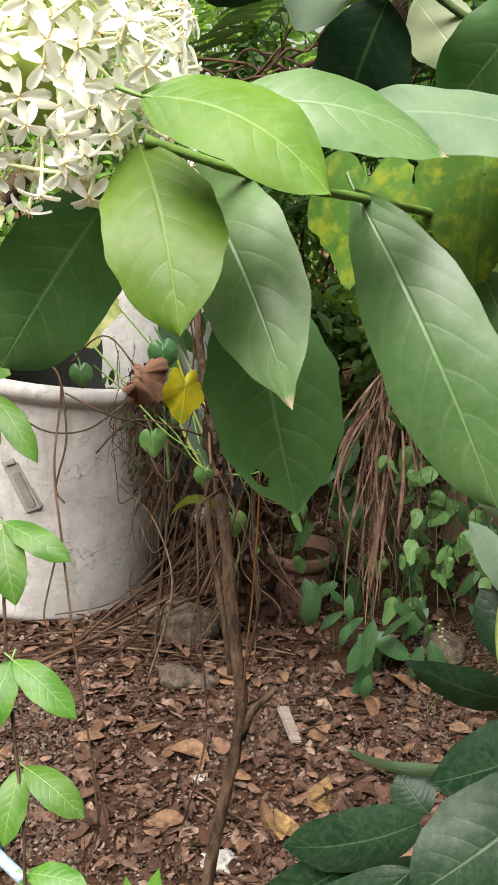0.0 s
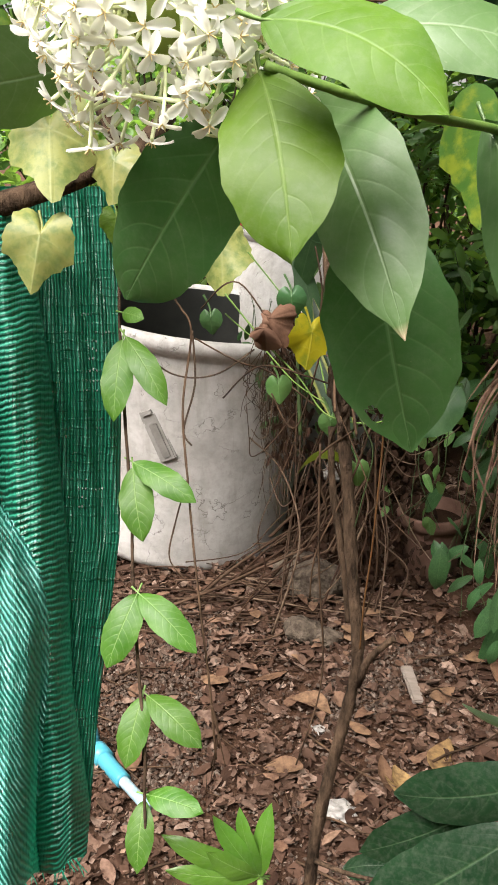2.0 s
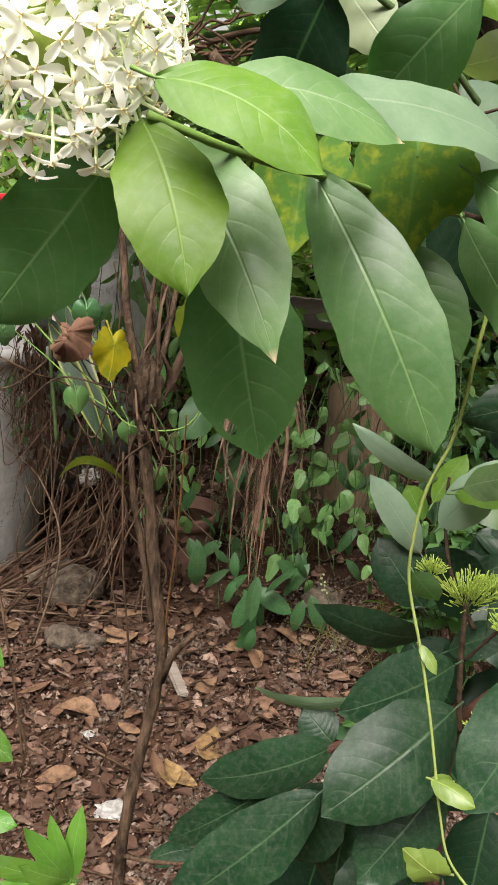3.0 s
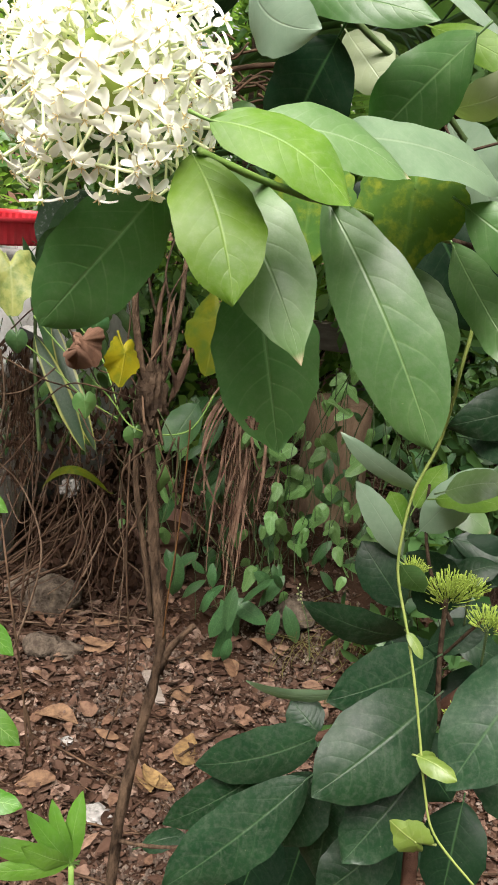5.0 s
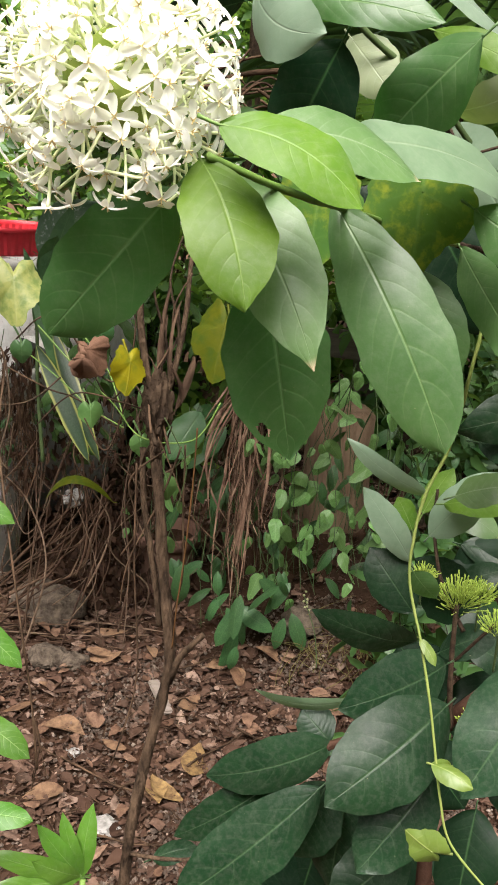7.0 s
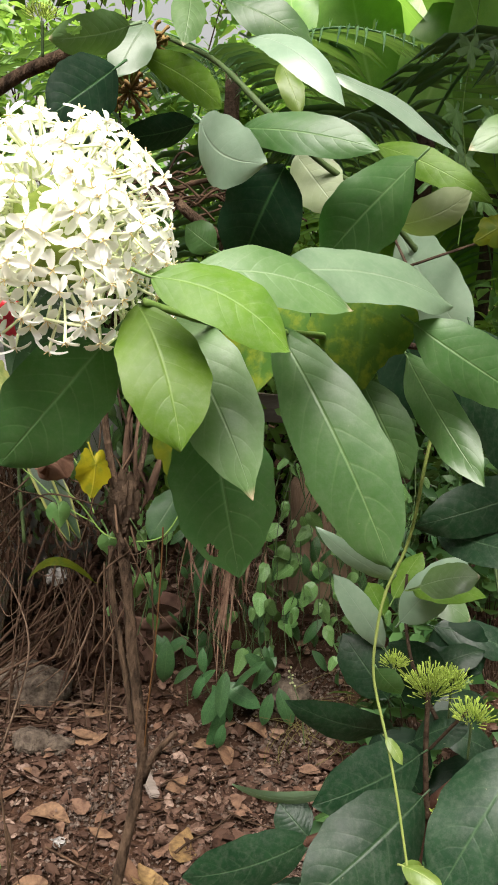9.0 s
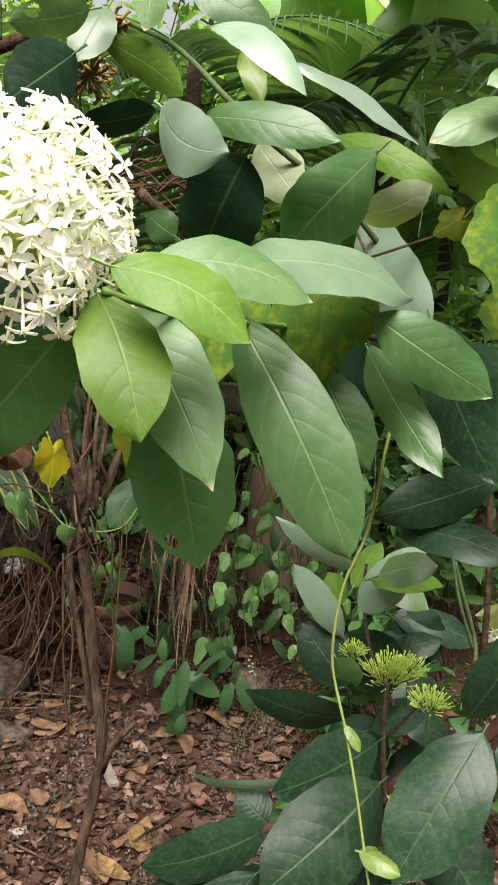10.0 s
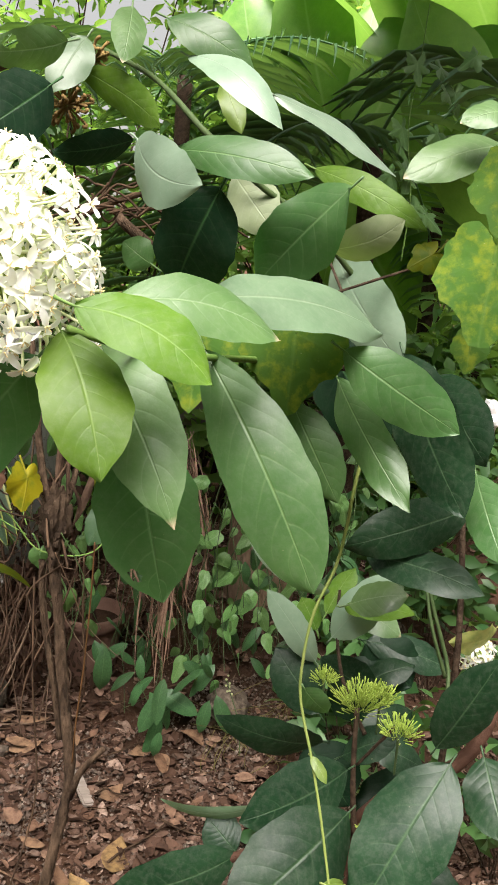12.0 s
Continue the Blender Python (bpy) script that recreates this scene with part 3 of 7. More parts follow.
gv, gf = [], []
for k in range(44000):
    x, y = rng.uniform(-1.0, 1.2), rng.uniform(1.3, 2.7)
    r = rng.uniform(0.0028, 0.0085)
    if noise.noise(Vector((x * 2.3, y * 2.3, 7))) < 0.02 + 0.25 * max(0.0, y - 2.2) and rng.random() < 0.85:
        continue
    c = Vector((x, y, ground_height(x, y) + r * 0.6 + rng.uniform(0, 0.010)))
    s = len(gv)
    for d in ((1, 0, 0), (0, 1, 0), (-1, 0, 0), (0, -1, 0), (0, 0, 1), (0, 0, -1)):
        gv.append(c + Vector(d) * r * rng.uniform(0.6, 1.3))
    for a, b in ((0, 1), (1, 2), (2, 3), (3, 0)):
        gf += [(s + a, s + b, s + 4), (s + b, s + a, s + 5)]
tagged(part("gravel", mesh_of("gravel", gv, gf, GRAVEL, smooth=False), GRAVEL), "fine grey gravel in the soil", "gravel", kind="stuff")


# ---- concrete tub ----
def concrete_tub(place, lean):
    tub = thing("concrete_tub", place, "large pale grey concrete tub with dark water inside", "tub")
    turn = Matrix.Translation(place) @ Euler((0, radians(lean), 0)).to_matrix().to_4x4() @ Matrix.Translation(-Vector(place))
    outer = [(0.05, 0.0), (0.345, 0.002)] + [(0.345 + 0.058 * math.sin(a), 0.062 - 0.060 * math.cos(a)) for a in np.linspace(0.15, 1.5, 9)]
    outer += [(0.410, 0.2), (0.420, 0.35), (0.431, 0.5), (0.441, 0.65), (0.450, 0.82), (0.452, 0.835), (0.474, 0.85), (0.480, 0.87), (0.476, 0.89), (0.464, 0.897), (0.444, 0.897), (0.43, 0.885), (0.425, 0.84), (0.405, 0.5), (0.37, 0.3), (0.0, 0.28)]
    outer = [(r_ * 1.03, z) for r_, z in outer]
    v, f = lathe(outer, 72, place, 0.002)
    v = [turn @ p for p in v]
    part("body", mesh_of("body", v, f, CONCRETE), CONCRETE, tub)
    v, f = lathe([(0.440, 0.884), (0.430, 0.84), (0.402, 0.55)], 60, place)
    part("inner_wall", mesh_of("inner_wall", [turn @ p for p in v], f, DARK_WALL), DARK_WALL, tub, "near-black inner wall")
    v, f = lathe([(0.0, 0.64), (0.398, 0.64)], 48, Vector(place) + Vector((0.64 * math.sin(radians(lean)), 0, 0)))
    part("water", mesh_of("water", v, f, WATER), WATER, tub, "still dark water")
    # recessed handle plate, set askew in the wall
    q = radians(-93)
    n, t_ = Vector((math.cos(q), math.sin(q), 0)), Vector((-math.sin(q), math.cos(q), 0))
    c = turn @ (Vector(place) + n * 0.441 + Vector((0, 0, 0.54)))
    tip_over = radians(22)
    up_, across_ = Vector((0, 0, math.cos(tip_over))) - t_ * math.sin(tip_over), t_ * math.cos(tip_over) + Vector((0, 0, math.sin(tip_over)))
    m = Matrix.Translation(c) @ Matrix((across_, -n, up_)).transposed().to_4x4()
    part("handle_plate", soft_box(0.062, 0.022, 0.18, m, 0.006), CONCRETE_MID, tub, "dark cement handle block")
    part("handle_groove", soft_box(0.034, 0.010, 0.13, m @ Matrix.Translation((0.002, -0.010, -0.01)), 0.004), CONCRETE_DARK, tub)
    part("handle_knob", soft_box(0.060, 0.030, 0.04, m @ Matrix.Translation((0, -0.002, 0.095)), 0.012, 3), CONCRETE_MID, tub)
    return tub


concrete_tub((-0.785, 3.36, 0.0), 8.0)


# ---- things ----
shrub = thing("ixora_shrub", (0.9, 1.1, 0.0), "flowering shrub with glossy green leaves and a white flower ball", "shrub")
leaf(shrub, (-0.033, 0.556, 1.553), (0.040, 0.532, 1.516), 0.042, (-0.02, -0.75, 0.66), LEAF_BRIGHT, 0.08, sway=-0.08)
leaf(shrub, (-0.007, 0.61, 1.551), (0.103, 0.625, 1.531), 0.045, (0.21, -0.74, 0.63), LEAF_PALE, 0.08, sway=-0.07)
leaf(shrub, (0.062, 0.668, 1.553), (0.222, 0.737, 1.527), 0.055, (0.36, -0.60, 0.71), LEAF_SKY_SHEEN, 0.06, sway=-0.03, wave=0.22)
leaf(shrub, (-0.038, 0.585, 1.536), (-0.018, 0.530, 1.463), 0.050, (-0.05, -0.79, 0.60), LEAF_BRIGHT, 0.08, tip_=0.75, sway=-0.03, shape=1.0)
leaf(shrub, (-0.023, 0.64, 1.53), (0.028, 0.557, 1.426), 0.052, (-0.38, -0.81, 0.46), LEAF_PALE, 0.08, sway=-0.055, tip_=1.0)
leaf(shrub, (0.01, 0.63, 1.475), (0.035, 0.627, 1.35), 0.069, (-0.11, -0.99, 0.01), LEAF_RICH, 0.06, tip_=0.8, bite=(0.80, 0.80, 0.075))
leaf(shrub, (-0.050, 0.600, 1.519), (-0.122, 0.645, 1.426), 0.060, (-0.3, -0.93, -0.22), LEAF_RICH, 0.06, tip_=0.2)
leaf(shrub, (0.067, 0.691, 1.515), (0.136, 0.609, 1.36), 0.062, (-0.4, -0.87, 0.28), LEAF_MID, 0.06, tip_=0.25, sway=-0.03, shape=1.25)
leaf(shrub, (0.162, 0.775, 1.463), (0.201, 0.747, 1.382), 0.045, (-0.32, -0.93, 0.16), LEAF_MID, 0.05)
leaf(shrub, (0.187, 0.73, 1.514), (0.271, 0.682, 1.458), 0.050, (-0.47, -0.88, 0.06), LEAF_MID, 0.08)
leaf(shrub, (0.21, 0.801, 1.481), (0.243, 0.694, 1.39), 0.040, (-0.71, -0.62, 0.32), LEAF_MID, 0.06, wave=0.3)
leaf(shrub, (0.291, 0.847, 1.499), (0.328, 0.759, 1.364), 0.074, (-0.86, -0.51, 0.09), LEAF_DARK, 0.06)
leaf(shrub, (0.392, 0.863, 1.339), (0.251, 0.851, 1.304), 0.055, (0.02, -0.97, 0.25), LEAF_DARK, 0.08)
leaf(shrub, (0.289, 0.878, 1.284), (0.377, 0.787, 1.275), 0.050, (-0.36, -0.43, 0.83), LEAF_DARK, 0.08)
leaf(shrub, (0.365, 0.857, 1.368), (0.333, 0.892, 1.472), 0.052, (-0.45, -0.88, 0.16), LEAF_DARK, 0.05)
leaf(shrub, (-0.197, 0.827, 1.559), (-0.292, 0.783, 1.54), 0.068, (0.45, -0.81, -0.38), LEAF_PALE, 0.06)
leaf(shrub, (0.101, 0.828, 1.634), (0.076, 0.885, 1.544), 0.076, (-0.57, -0.76, -0.32), LEAF_DEEP_SHADE, 0.08)
leaf(shrub, (0.203, 0.788, 1.642), (0.145, 0.863, 1.552), 0.066, (-0.64, -0.74, -0.05), LEAF_RICH, 0.06, wave=0.3)
leaf(shrub, (0.213, 0.858, 1.59), (0.272, 0.832, 1.621), 0.041, (-0.12, -0.87, -0.48), LEAF_UNDER, 0.15)
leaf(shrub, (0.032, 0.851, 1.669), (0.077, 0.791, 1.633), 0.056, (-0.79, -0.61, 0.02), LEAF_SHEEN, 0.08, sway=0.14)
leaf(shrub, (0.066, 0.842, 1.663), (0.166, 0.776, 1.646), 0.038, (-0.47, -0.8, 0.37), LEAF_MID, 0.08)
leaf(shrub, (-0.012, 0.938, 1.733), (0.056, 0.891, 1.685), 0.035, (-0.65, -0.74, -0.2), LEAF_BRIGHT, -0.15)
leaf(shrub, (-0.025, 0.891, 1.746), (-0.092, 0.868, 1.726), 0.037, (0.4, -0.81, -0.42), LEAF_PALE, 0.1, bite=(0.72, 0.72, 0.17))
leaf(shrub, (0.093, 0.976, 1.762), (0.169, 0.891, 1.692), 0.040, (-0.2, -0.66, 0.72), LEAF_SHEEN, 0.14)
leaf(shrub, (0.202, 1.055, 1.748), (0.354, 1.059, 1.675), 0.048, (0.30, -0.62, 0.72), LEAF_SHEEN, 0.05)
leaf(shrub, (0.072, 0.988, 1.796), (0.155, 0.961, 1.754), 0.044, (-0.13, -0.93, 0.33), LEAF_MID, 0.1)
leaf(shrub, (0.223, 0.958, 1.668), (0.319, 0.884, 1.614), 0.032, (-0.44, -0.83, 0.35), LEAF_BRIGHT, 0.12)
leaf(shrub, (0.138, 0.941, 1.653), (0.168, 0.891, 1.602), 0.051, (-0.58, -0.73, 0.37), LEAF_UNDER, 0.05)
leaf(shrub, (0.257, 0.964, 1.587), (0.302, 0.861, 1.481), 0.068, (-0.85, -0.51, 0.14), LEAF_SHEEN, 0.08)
leaf(shrub, (-0.039, 0.831, 1.702), (-0.091, 0.81, 1.66), 0.053, (0.3, -0.95, 0.1), LEAF_DEEP_SHADE, 0.05)
leaf(shrub, (-0.006, 0.943, 1.761), (-0.036, 0.915, 1.706), 0.039, (-0.07, -0.87, 0.49), LEAF_SKY_SHEEN, 0.08)
leaf(shrub, (0.043, 0.977, 1.68), (-0.034, 0.945, 1.659), 0.037, (0.43, -0.76, -0.48), LEAF_DEEP_SHADE, 0.06)
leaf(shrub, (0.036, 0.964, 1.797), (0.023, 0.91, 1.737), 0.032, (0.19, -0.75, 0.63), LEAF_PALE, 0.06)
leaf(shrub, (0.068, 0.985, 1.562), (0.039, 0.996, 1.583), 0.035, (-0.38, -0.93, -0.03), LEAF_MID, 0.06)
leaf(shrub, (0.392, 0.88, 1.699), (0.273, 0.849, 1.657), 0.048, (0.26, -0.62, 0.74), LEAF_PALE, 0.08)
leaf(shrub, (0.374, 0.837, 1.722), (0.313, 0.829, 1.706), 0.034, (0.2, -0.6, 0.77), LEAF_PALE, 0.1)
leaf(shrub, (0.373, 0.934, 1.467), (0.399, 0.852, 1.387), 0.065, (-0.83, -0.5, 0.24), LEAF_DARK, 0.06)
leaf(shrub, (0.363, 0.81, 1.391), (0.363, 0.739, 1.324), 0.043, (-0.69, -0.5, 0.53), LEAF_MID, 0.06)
leaf(shrub, (0.23, 0.995, 1.52), (0.182, 0.993, 1.471), 0.073, (-0.17, -0.96, 0.21), LEAF_DEEP_SHADE, 0.04)
leaf(shrub, (0.277, 1.031, 1.493), (0.345, 0.988, 1.371), 0.090, (-0.37, -0.92, 0.12), LEAF_DEEP_SHADE, 0.04)
stem(shrub, "branch", [(-0.035, 0.581, 1.538), (-0.009, 0.595, 1.529), (0.028, 0.627, 1.519), (0.07, 0.679, 1.511), (0.119, 0.751, 1.501), (0.182, 0.84, 1.488), (0.251, 0.906, 1.475)], 0.0022, 0.0028, STEM_GREEN)
stem(shrub, "branch", [(0.248, 0.905, 1.476), (0.364, 1.002, 1.447), (0.477, 1.062, 1.354), (0.481, 1.005, 1.122), (0.462, 0.978, 0.903)], 0.0032, 0.0045, BARK_DARK)
stem(shrub, "branch", [(-0.014, 1.07, 1.786), (0.031, 1.007, 1.758), (0.062, 0.949, 1.731), (0.098, 0.906, 1.688), (0.152, 0.902, 1.645), (0.215, 0.917, 1.609), (0.291, 0.943, 1.541), (0.359, 0.989, 1.46)], 0.0024, 0.0036, STEM_DARK)

young = thing("young_ixora", (0.55, 1.05, 0.0), "low shrub with dusty dark green leaves and green buds", "shrub")
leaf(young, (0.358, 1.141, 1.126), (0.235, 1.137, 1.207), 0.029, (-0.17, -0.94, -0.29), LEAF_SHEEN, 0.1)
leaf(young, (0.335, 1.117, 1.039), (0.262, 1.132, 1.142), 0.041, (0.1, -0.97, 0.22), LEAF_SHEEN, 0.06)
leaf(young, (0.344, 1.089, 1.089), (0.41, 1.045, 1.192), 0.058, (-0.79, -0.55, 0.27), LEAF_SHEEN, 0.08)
leaf(young, (0.346, 1.063, 1.144), (0.407, 0.983, 1.165), 0.039, (-0.55, -0.2, 0.81), LEAF_BRIGHT, 0.08)
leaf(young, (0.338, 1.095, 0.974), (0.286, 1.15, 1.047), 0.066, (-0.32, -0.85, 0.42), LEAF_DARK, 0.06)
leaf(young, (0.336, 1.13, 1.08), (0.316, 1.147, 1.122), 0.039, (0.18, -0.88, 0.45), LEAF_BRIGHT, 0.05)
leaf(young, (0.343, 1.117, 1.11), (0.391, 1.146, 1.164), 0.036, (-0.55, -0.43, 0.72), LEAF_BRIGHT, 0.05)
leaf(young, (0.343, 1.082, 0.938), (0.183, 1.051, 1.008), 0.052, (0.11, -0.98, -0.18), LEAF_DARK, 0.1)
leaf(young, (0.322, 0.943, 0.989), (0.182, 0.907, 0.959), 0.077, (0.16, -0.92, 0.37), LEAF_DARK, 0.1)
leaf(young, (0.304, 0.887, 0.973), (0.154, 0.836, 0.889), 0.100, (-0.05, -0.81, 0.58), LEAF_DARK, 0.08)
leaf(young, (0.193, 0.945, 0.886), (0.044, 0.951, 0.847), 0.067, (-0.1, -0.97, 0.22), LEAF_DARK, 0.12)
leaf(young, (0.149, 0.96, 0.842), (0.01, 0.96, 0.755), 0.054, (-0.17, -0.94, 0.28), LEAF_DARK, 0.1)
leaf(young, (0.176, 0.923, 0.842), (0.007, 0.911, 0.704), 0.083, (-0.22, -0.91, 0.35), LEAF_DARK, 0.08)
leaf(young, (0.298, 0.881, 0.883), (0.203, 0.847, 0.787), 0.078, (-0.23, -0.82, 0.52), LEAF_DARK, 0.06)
leaf(young, (0.238, 1.006, 0.904), (0.12, 1.057, 0.891), 0.024, (-0.35, -0.89, -0.3), LEAF_SKY_SHEEN, 0.12)
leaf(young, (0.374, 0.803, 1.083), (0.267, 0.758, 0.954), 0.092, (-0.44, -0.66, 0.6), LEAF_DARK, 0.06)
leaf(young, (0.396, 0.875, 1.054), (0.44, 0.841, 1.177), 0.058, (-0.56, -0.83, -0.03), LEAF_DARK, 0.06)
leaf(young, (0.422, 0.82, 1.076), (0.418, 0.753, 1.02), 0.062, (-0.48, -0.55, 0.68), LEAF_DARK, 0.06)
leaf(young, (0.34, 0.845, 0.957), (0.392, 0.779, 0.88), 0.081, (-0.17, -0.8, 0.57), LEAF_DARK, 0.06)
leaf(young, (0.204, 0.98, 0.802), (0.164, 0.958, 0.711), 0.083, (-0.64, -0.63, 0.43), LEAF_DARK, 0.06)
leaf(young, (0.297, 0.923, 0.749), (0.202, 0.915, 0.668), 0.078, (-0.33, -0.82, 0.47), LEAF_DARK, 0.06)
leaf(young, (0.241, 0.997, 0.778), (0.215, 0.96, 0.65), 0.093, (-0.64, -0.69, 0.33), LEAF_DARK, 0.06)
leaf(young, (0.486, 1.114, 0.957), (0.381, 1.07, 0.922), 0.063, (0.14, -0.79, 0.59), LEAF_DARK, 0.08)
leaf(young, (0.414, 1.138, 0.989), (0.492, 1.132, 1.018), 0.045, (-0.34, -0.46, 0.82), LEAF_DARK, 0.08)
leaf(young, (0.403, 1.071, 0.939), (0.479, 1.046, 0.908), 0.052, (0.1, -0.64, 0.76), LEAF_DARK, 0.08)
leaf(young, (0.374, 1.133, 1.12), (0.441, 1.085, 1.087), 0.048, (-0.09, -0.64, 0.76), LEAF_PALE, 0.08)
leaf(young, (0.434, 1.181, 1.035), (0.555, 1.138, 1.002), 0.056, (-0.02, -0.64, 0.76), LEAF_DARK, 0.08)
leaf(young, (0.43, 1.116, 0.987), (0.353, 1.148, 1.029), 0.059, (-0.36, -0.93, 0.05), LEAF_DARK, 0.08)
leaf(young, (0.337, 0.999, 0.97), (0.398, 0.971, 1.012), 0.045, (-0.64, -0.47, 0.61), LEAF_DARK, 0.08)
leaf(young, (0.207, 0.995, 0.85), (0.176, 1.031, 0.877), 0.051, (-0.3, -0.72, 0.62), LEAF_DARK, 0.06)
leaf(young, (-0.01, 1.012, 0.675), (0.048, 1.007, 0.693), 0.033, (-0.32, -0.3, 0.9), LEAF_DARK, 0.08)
# Fill leaves, added in near-black to stand for shade low in the shrub.
leaf(young, (0.248, 1.096, 0.659), (0.197, 1.043, 0.531), 0.097, (-0.32, -0.82, 0.47), LEAF_DEEP_SHADE, 0.04)
leaf(young, (0.313, 1.069, 0.617), (0.246, 1.024, 0.504), 0.097, (-0.37, -0.77, 0.53), LEAF_DEEP_SHADE, 0.04)
leaf(young, (0.376, 1.074, 0.669), (0.309, 1.018, 0.524), 0.097, (-0.41, -0.77, 0.49), LEAF_DEEP_SHADE, 0.04)
leaf(young, (0.183, 1.102, 0.638), (0.134, 1.053, 0.526), 0.097, (-0.28, -0.83, 0.48), LEAF_DEEP_SHADE, 0.04)
leaf(young, (0.294, 1.11, 0.732), (0.353, 1.056, 0.666), 0.097, (-0.21, -0.84, 0.5), LEAF_DEEP_SHADE, 0.04)
leaf(young, (0.457, 1.06, 0.675), (0.419, 1.005, 0.548), 0.097, (-0.44, -0.77, 0.47), LEAF_DEEP_SHADE, 0.04)
leaf(young, (0.485, 1.116, 0.864), (0.431, 1.072, 0.764), 0.097, (-0.4, -0.74, 0.54), LEAF_DEEP_SHADE, 0.04)
leaf(young, (0.348, 1.152, 0.892), (0.398, 1.098, 0.822), 0.097, (-0.3, -0.85, 0.44), LEAF_DEEP_SHADE, 0.04)
leaf(young, (0.386, 1.178, 0.996), (0.451, 1.129, 0.949), 0.097, (-0.35, -0.85, 0.4), LEAF_DEEP_SHADE, 0.04)
leaf(young, (0.433, 1.18, 1.031), (0.49, 1.132, 0.983), 0.097, (-0.39, -0.84, 0.38), LEAF_DEEP_SHADE, 0.04)
leaf(young, (0.374, 1.104, 0.762), (0.432, 1.047, 0.687), 0.097, (-0.25, -0.85, 0.45), LEAF_DEEP_SHADE, 0.04)
stem(young, "trunk", [(0.279, 0.722, 0.114), (0.308, 0.845, 0.42), (0.346, 0.984, 0.796), (0.356, 0.958, 0.914), (0.393, 0.92, 0.974), (0.436, 0.896, 1.014), (0.464, 0.89, 1.06), (0.497, 0.918, 1.122), (0.528, 0.978, 1.183)], 0.011, 0.008, BARK_RED)
stem(young, "branch", [(0.119, 1.008, 0.741), (0.146, 0.961, 0.841), (0.191, 0.945, 0.884), (0.247, 0.956, 0.885), (0.336, 0.964, 0.899)], 0.005, 0.006, BARK_RED)
stem(young, "branch", [(0.346, 0.958, 0.887), (0.339, 0.963, 0.964), (0.339, 0.971, 1.022), (0.342, 0.979, 1.048)], 0.004, 0.003, BARK_DARK)
stem(young, "branch", [(0.344, 0.967, 0.978), (0.365, 0.954, 1.016), (0.38, 0.947, 1.039)], 0.002, 0.002, BARK_DARK)
stem(young, "branch", [(0.357, 0.982, 1.009), (0.345, 1.038, 1.051), (0.351, 1.092, 1.098), (0.361, 1.121, 1.142)], 0.003, 0.002, BARK_DARK)
stem(young, "branch", [(0.499, 1.056, 1.038), (0.481, 1.078, 1.104), (0.481, 1.115, 1.164)], 0.003, 0.002, STEM_DARK)
leaf(young, (0.643, 1.18, 1.046), (0.557, 1.159, 1.036), 0.050, (0.25, -0.95, -0.18), LEAF_YELLOW, 0.16, wave=0.3)
stem(young, "branch", [(0.518, 1.17, 1.12), (0.53, 1.155, 1.072), (0.546, 1.132, 1.001), (0.515, 1.076, 0.953)], 0.003, 0.0035, STEM_DARK)


def star_mesh(name, seed):
    """One four-petalled floret on a long tube, along +z; the tube's foot at the origin."""
    r = random.Random(seed)
    bm_v, bm_f, uvs = [], [], []
    for k in range(4):
        q = math.pi / 2 * k + r.uniform(-0.12, 0.12)
        droop = r.uniform(-0.1, 0.7)
        ln, wd = r.uniform(0.0086, 0.0104), r.uniform(0.0044, 0.0054)
        s = len(bm_v)
        for j in range(6):
            v = j / 5
            half = wd / 2 * (0.38 + 0.62 * math.sin(math.pi * min(1, 0.02 + v * 0.68))) * (1 if v < 0.9 else 0.58)
            for u in (-1, 0, 1):
                out_, z = 0.0008 + ln * v, 0.0012 * abs(u) - droop * ln * v * v
                bm_v.append(Vector((out_ * math.cos(q) - half * u * math.sin(q), out_ * math.sin(q) + half * u * math.cos(q), z)))
        for j in range(5):
            for i in range(2):
                a = s + j * 3 + i
                bm_f.append((a, a + 1, a + 4, a + 3))
    petals = len(bm_f)
    tube_into(bm_v, bm_f, [(0.001, 0, -0.030), (0.0006, 0.0006, -0.015), (0, 0, 0)], 0.0008, 0.0011, 5)
    tubes = len(bm_f)
    for k in range(4):
        q = math.pi / 2 * (k + 0.5)
        tube_into(bm_v, bm_f, [(0, 0, 0), (0.0025 * math.cos(q), 0.0025 * math.sin(q), 0.003)], 0.0004, 0.0003, 4)
    me = mesh_of(name, bm_v, bm_f, PETAL)
    me.materials.append(TUBE_PALE)
    me.materials.append(STAMEN)
    for i, p in enumerate(me.polygons):
        p.material_index = 0 if i < petals else 1 if i < tubes else 2
    return me


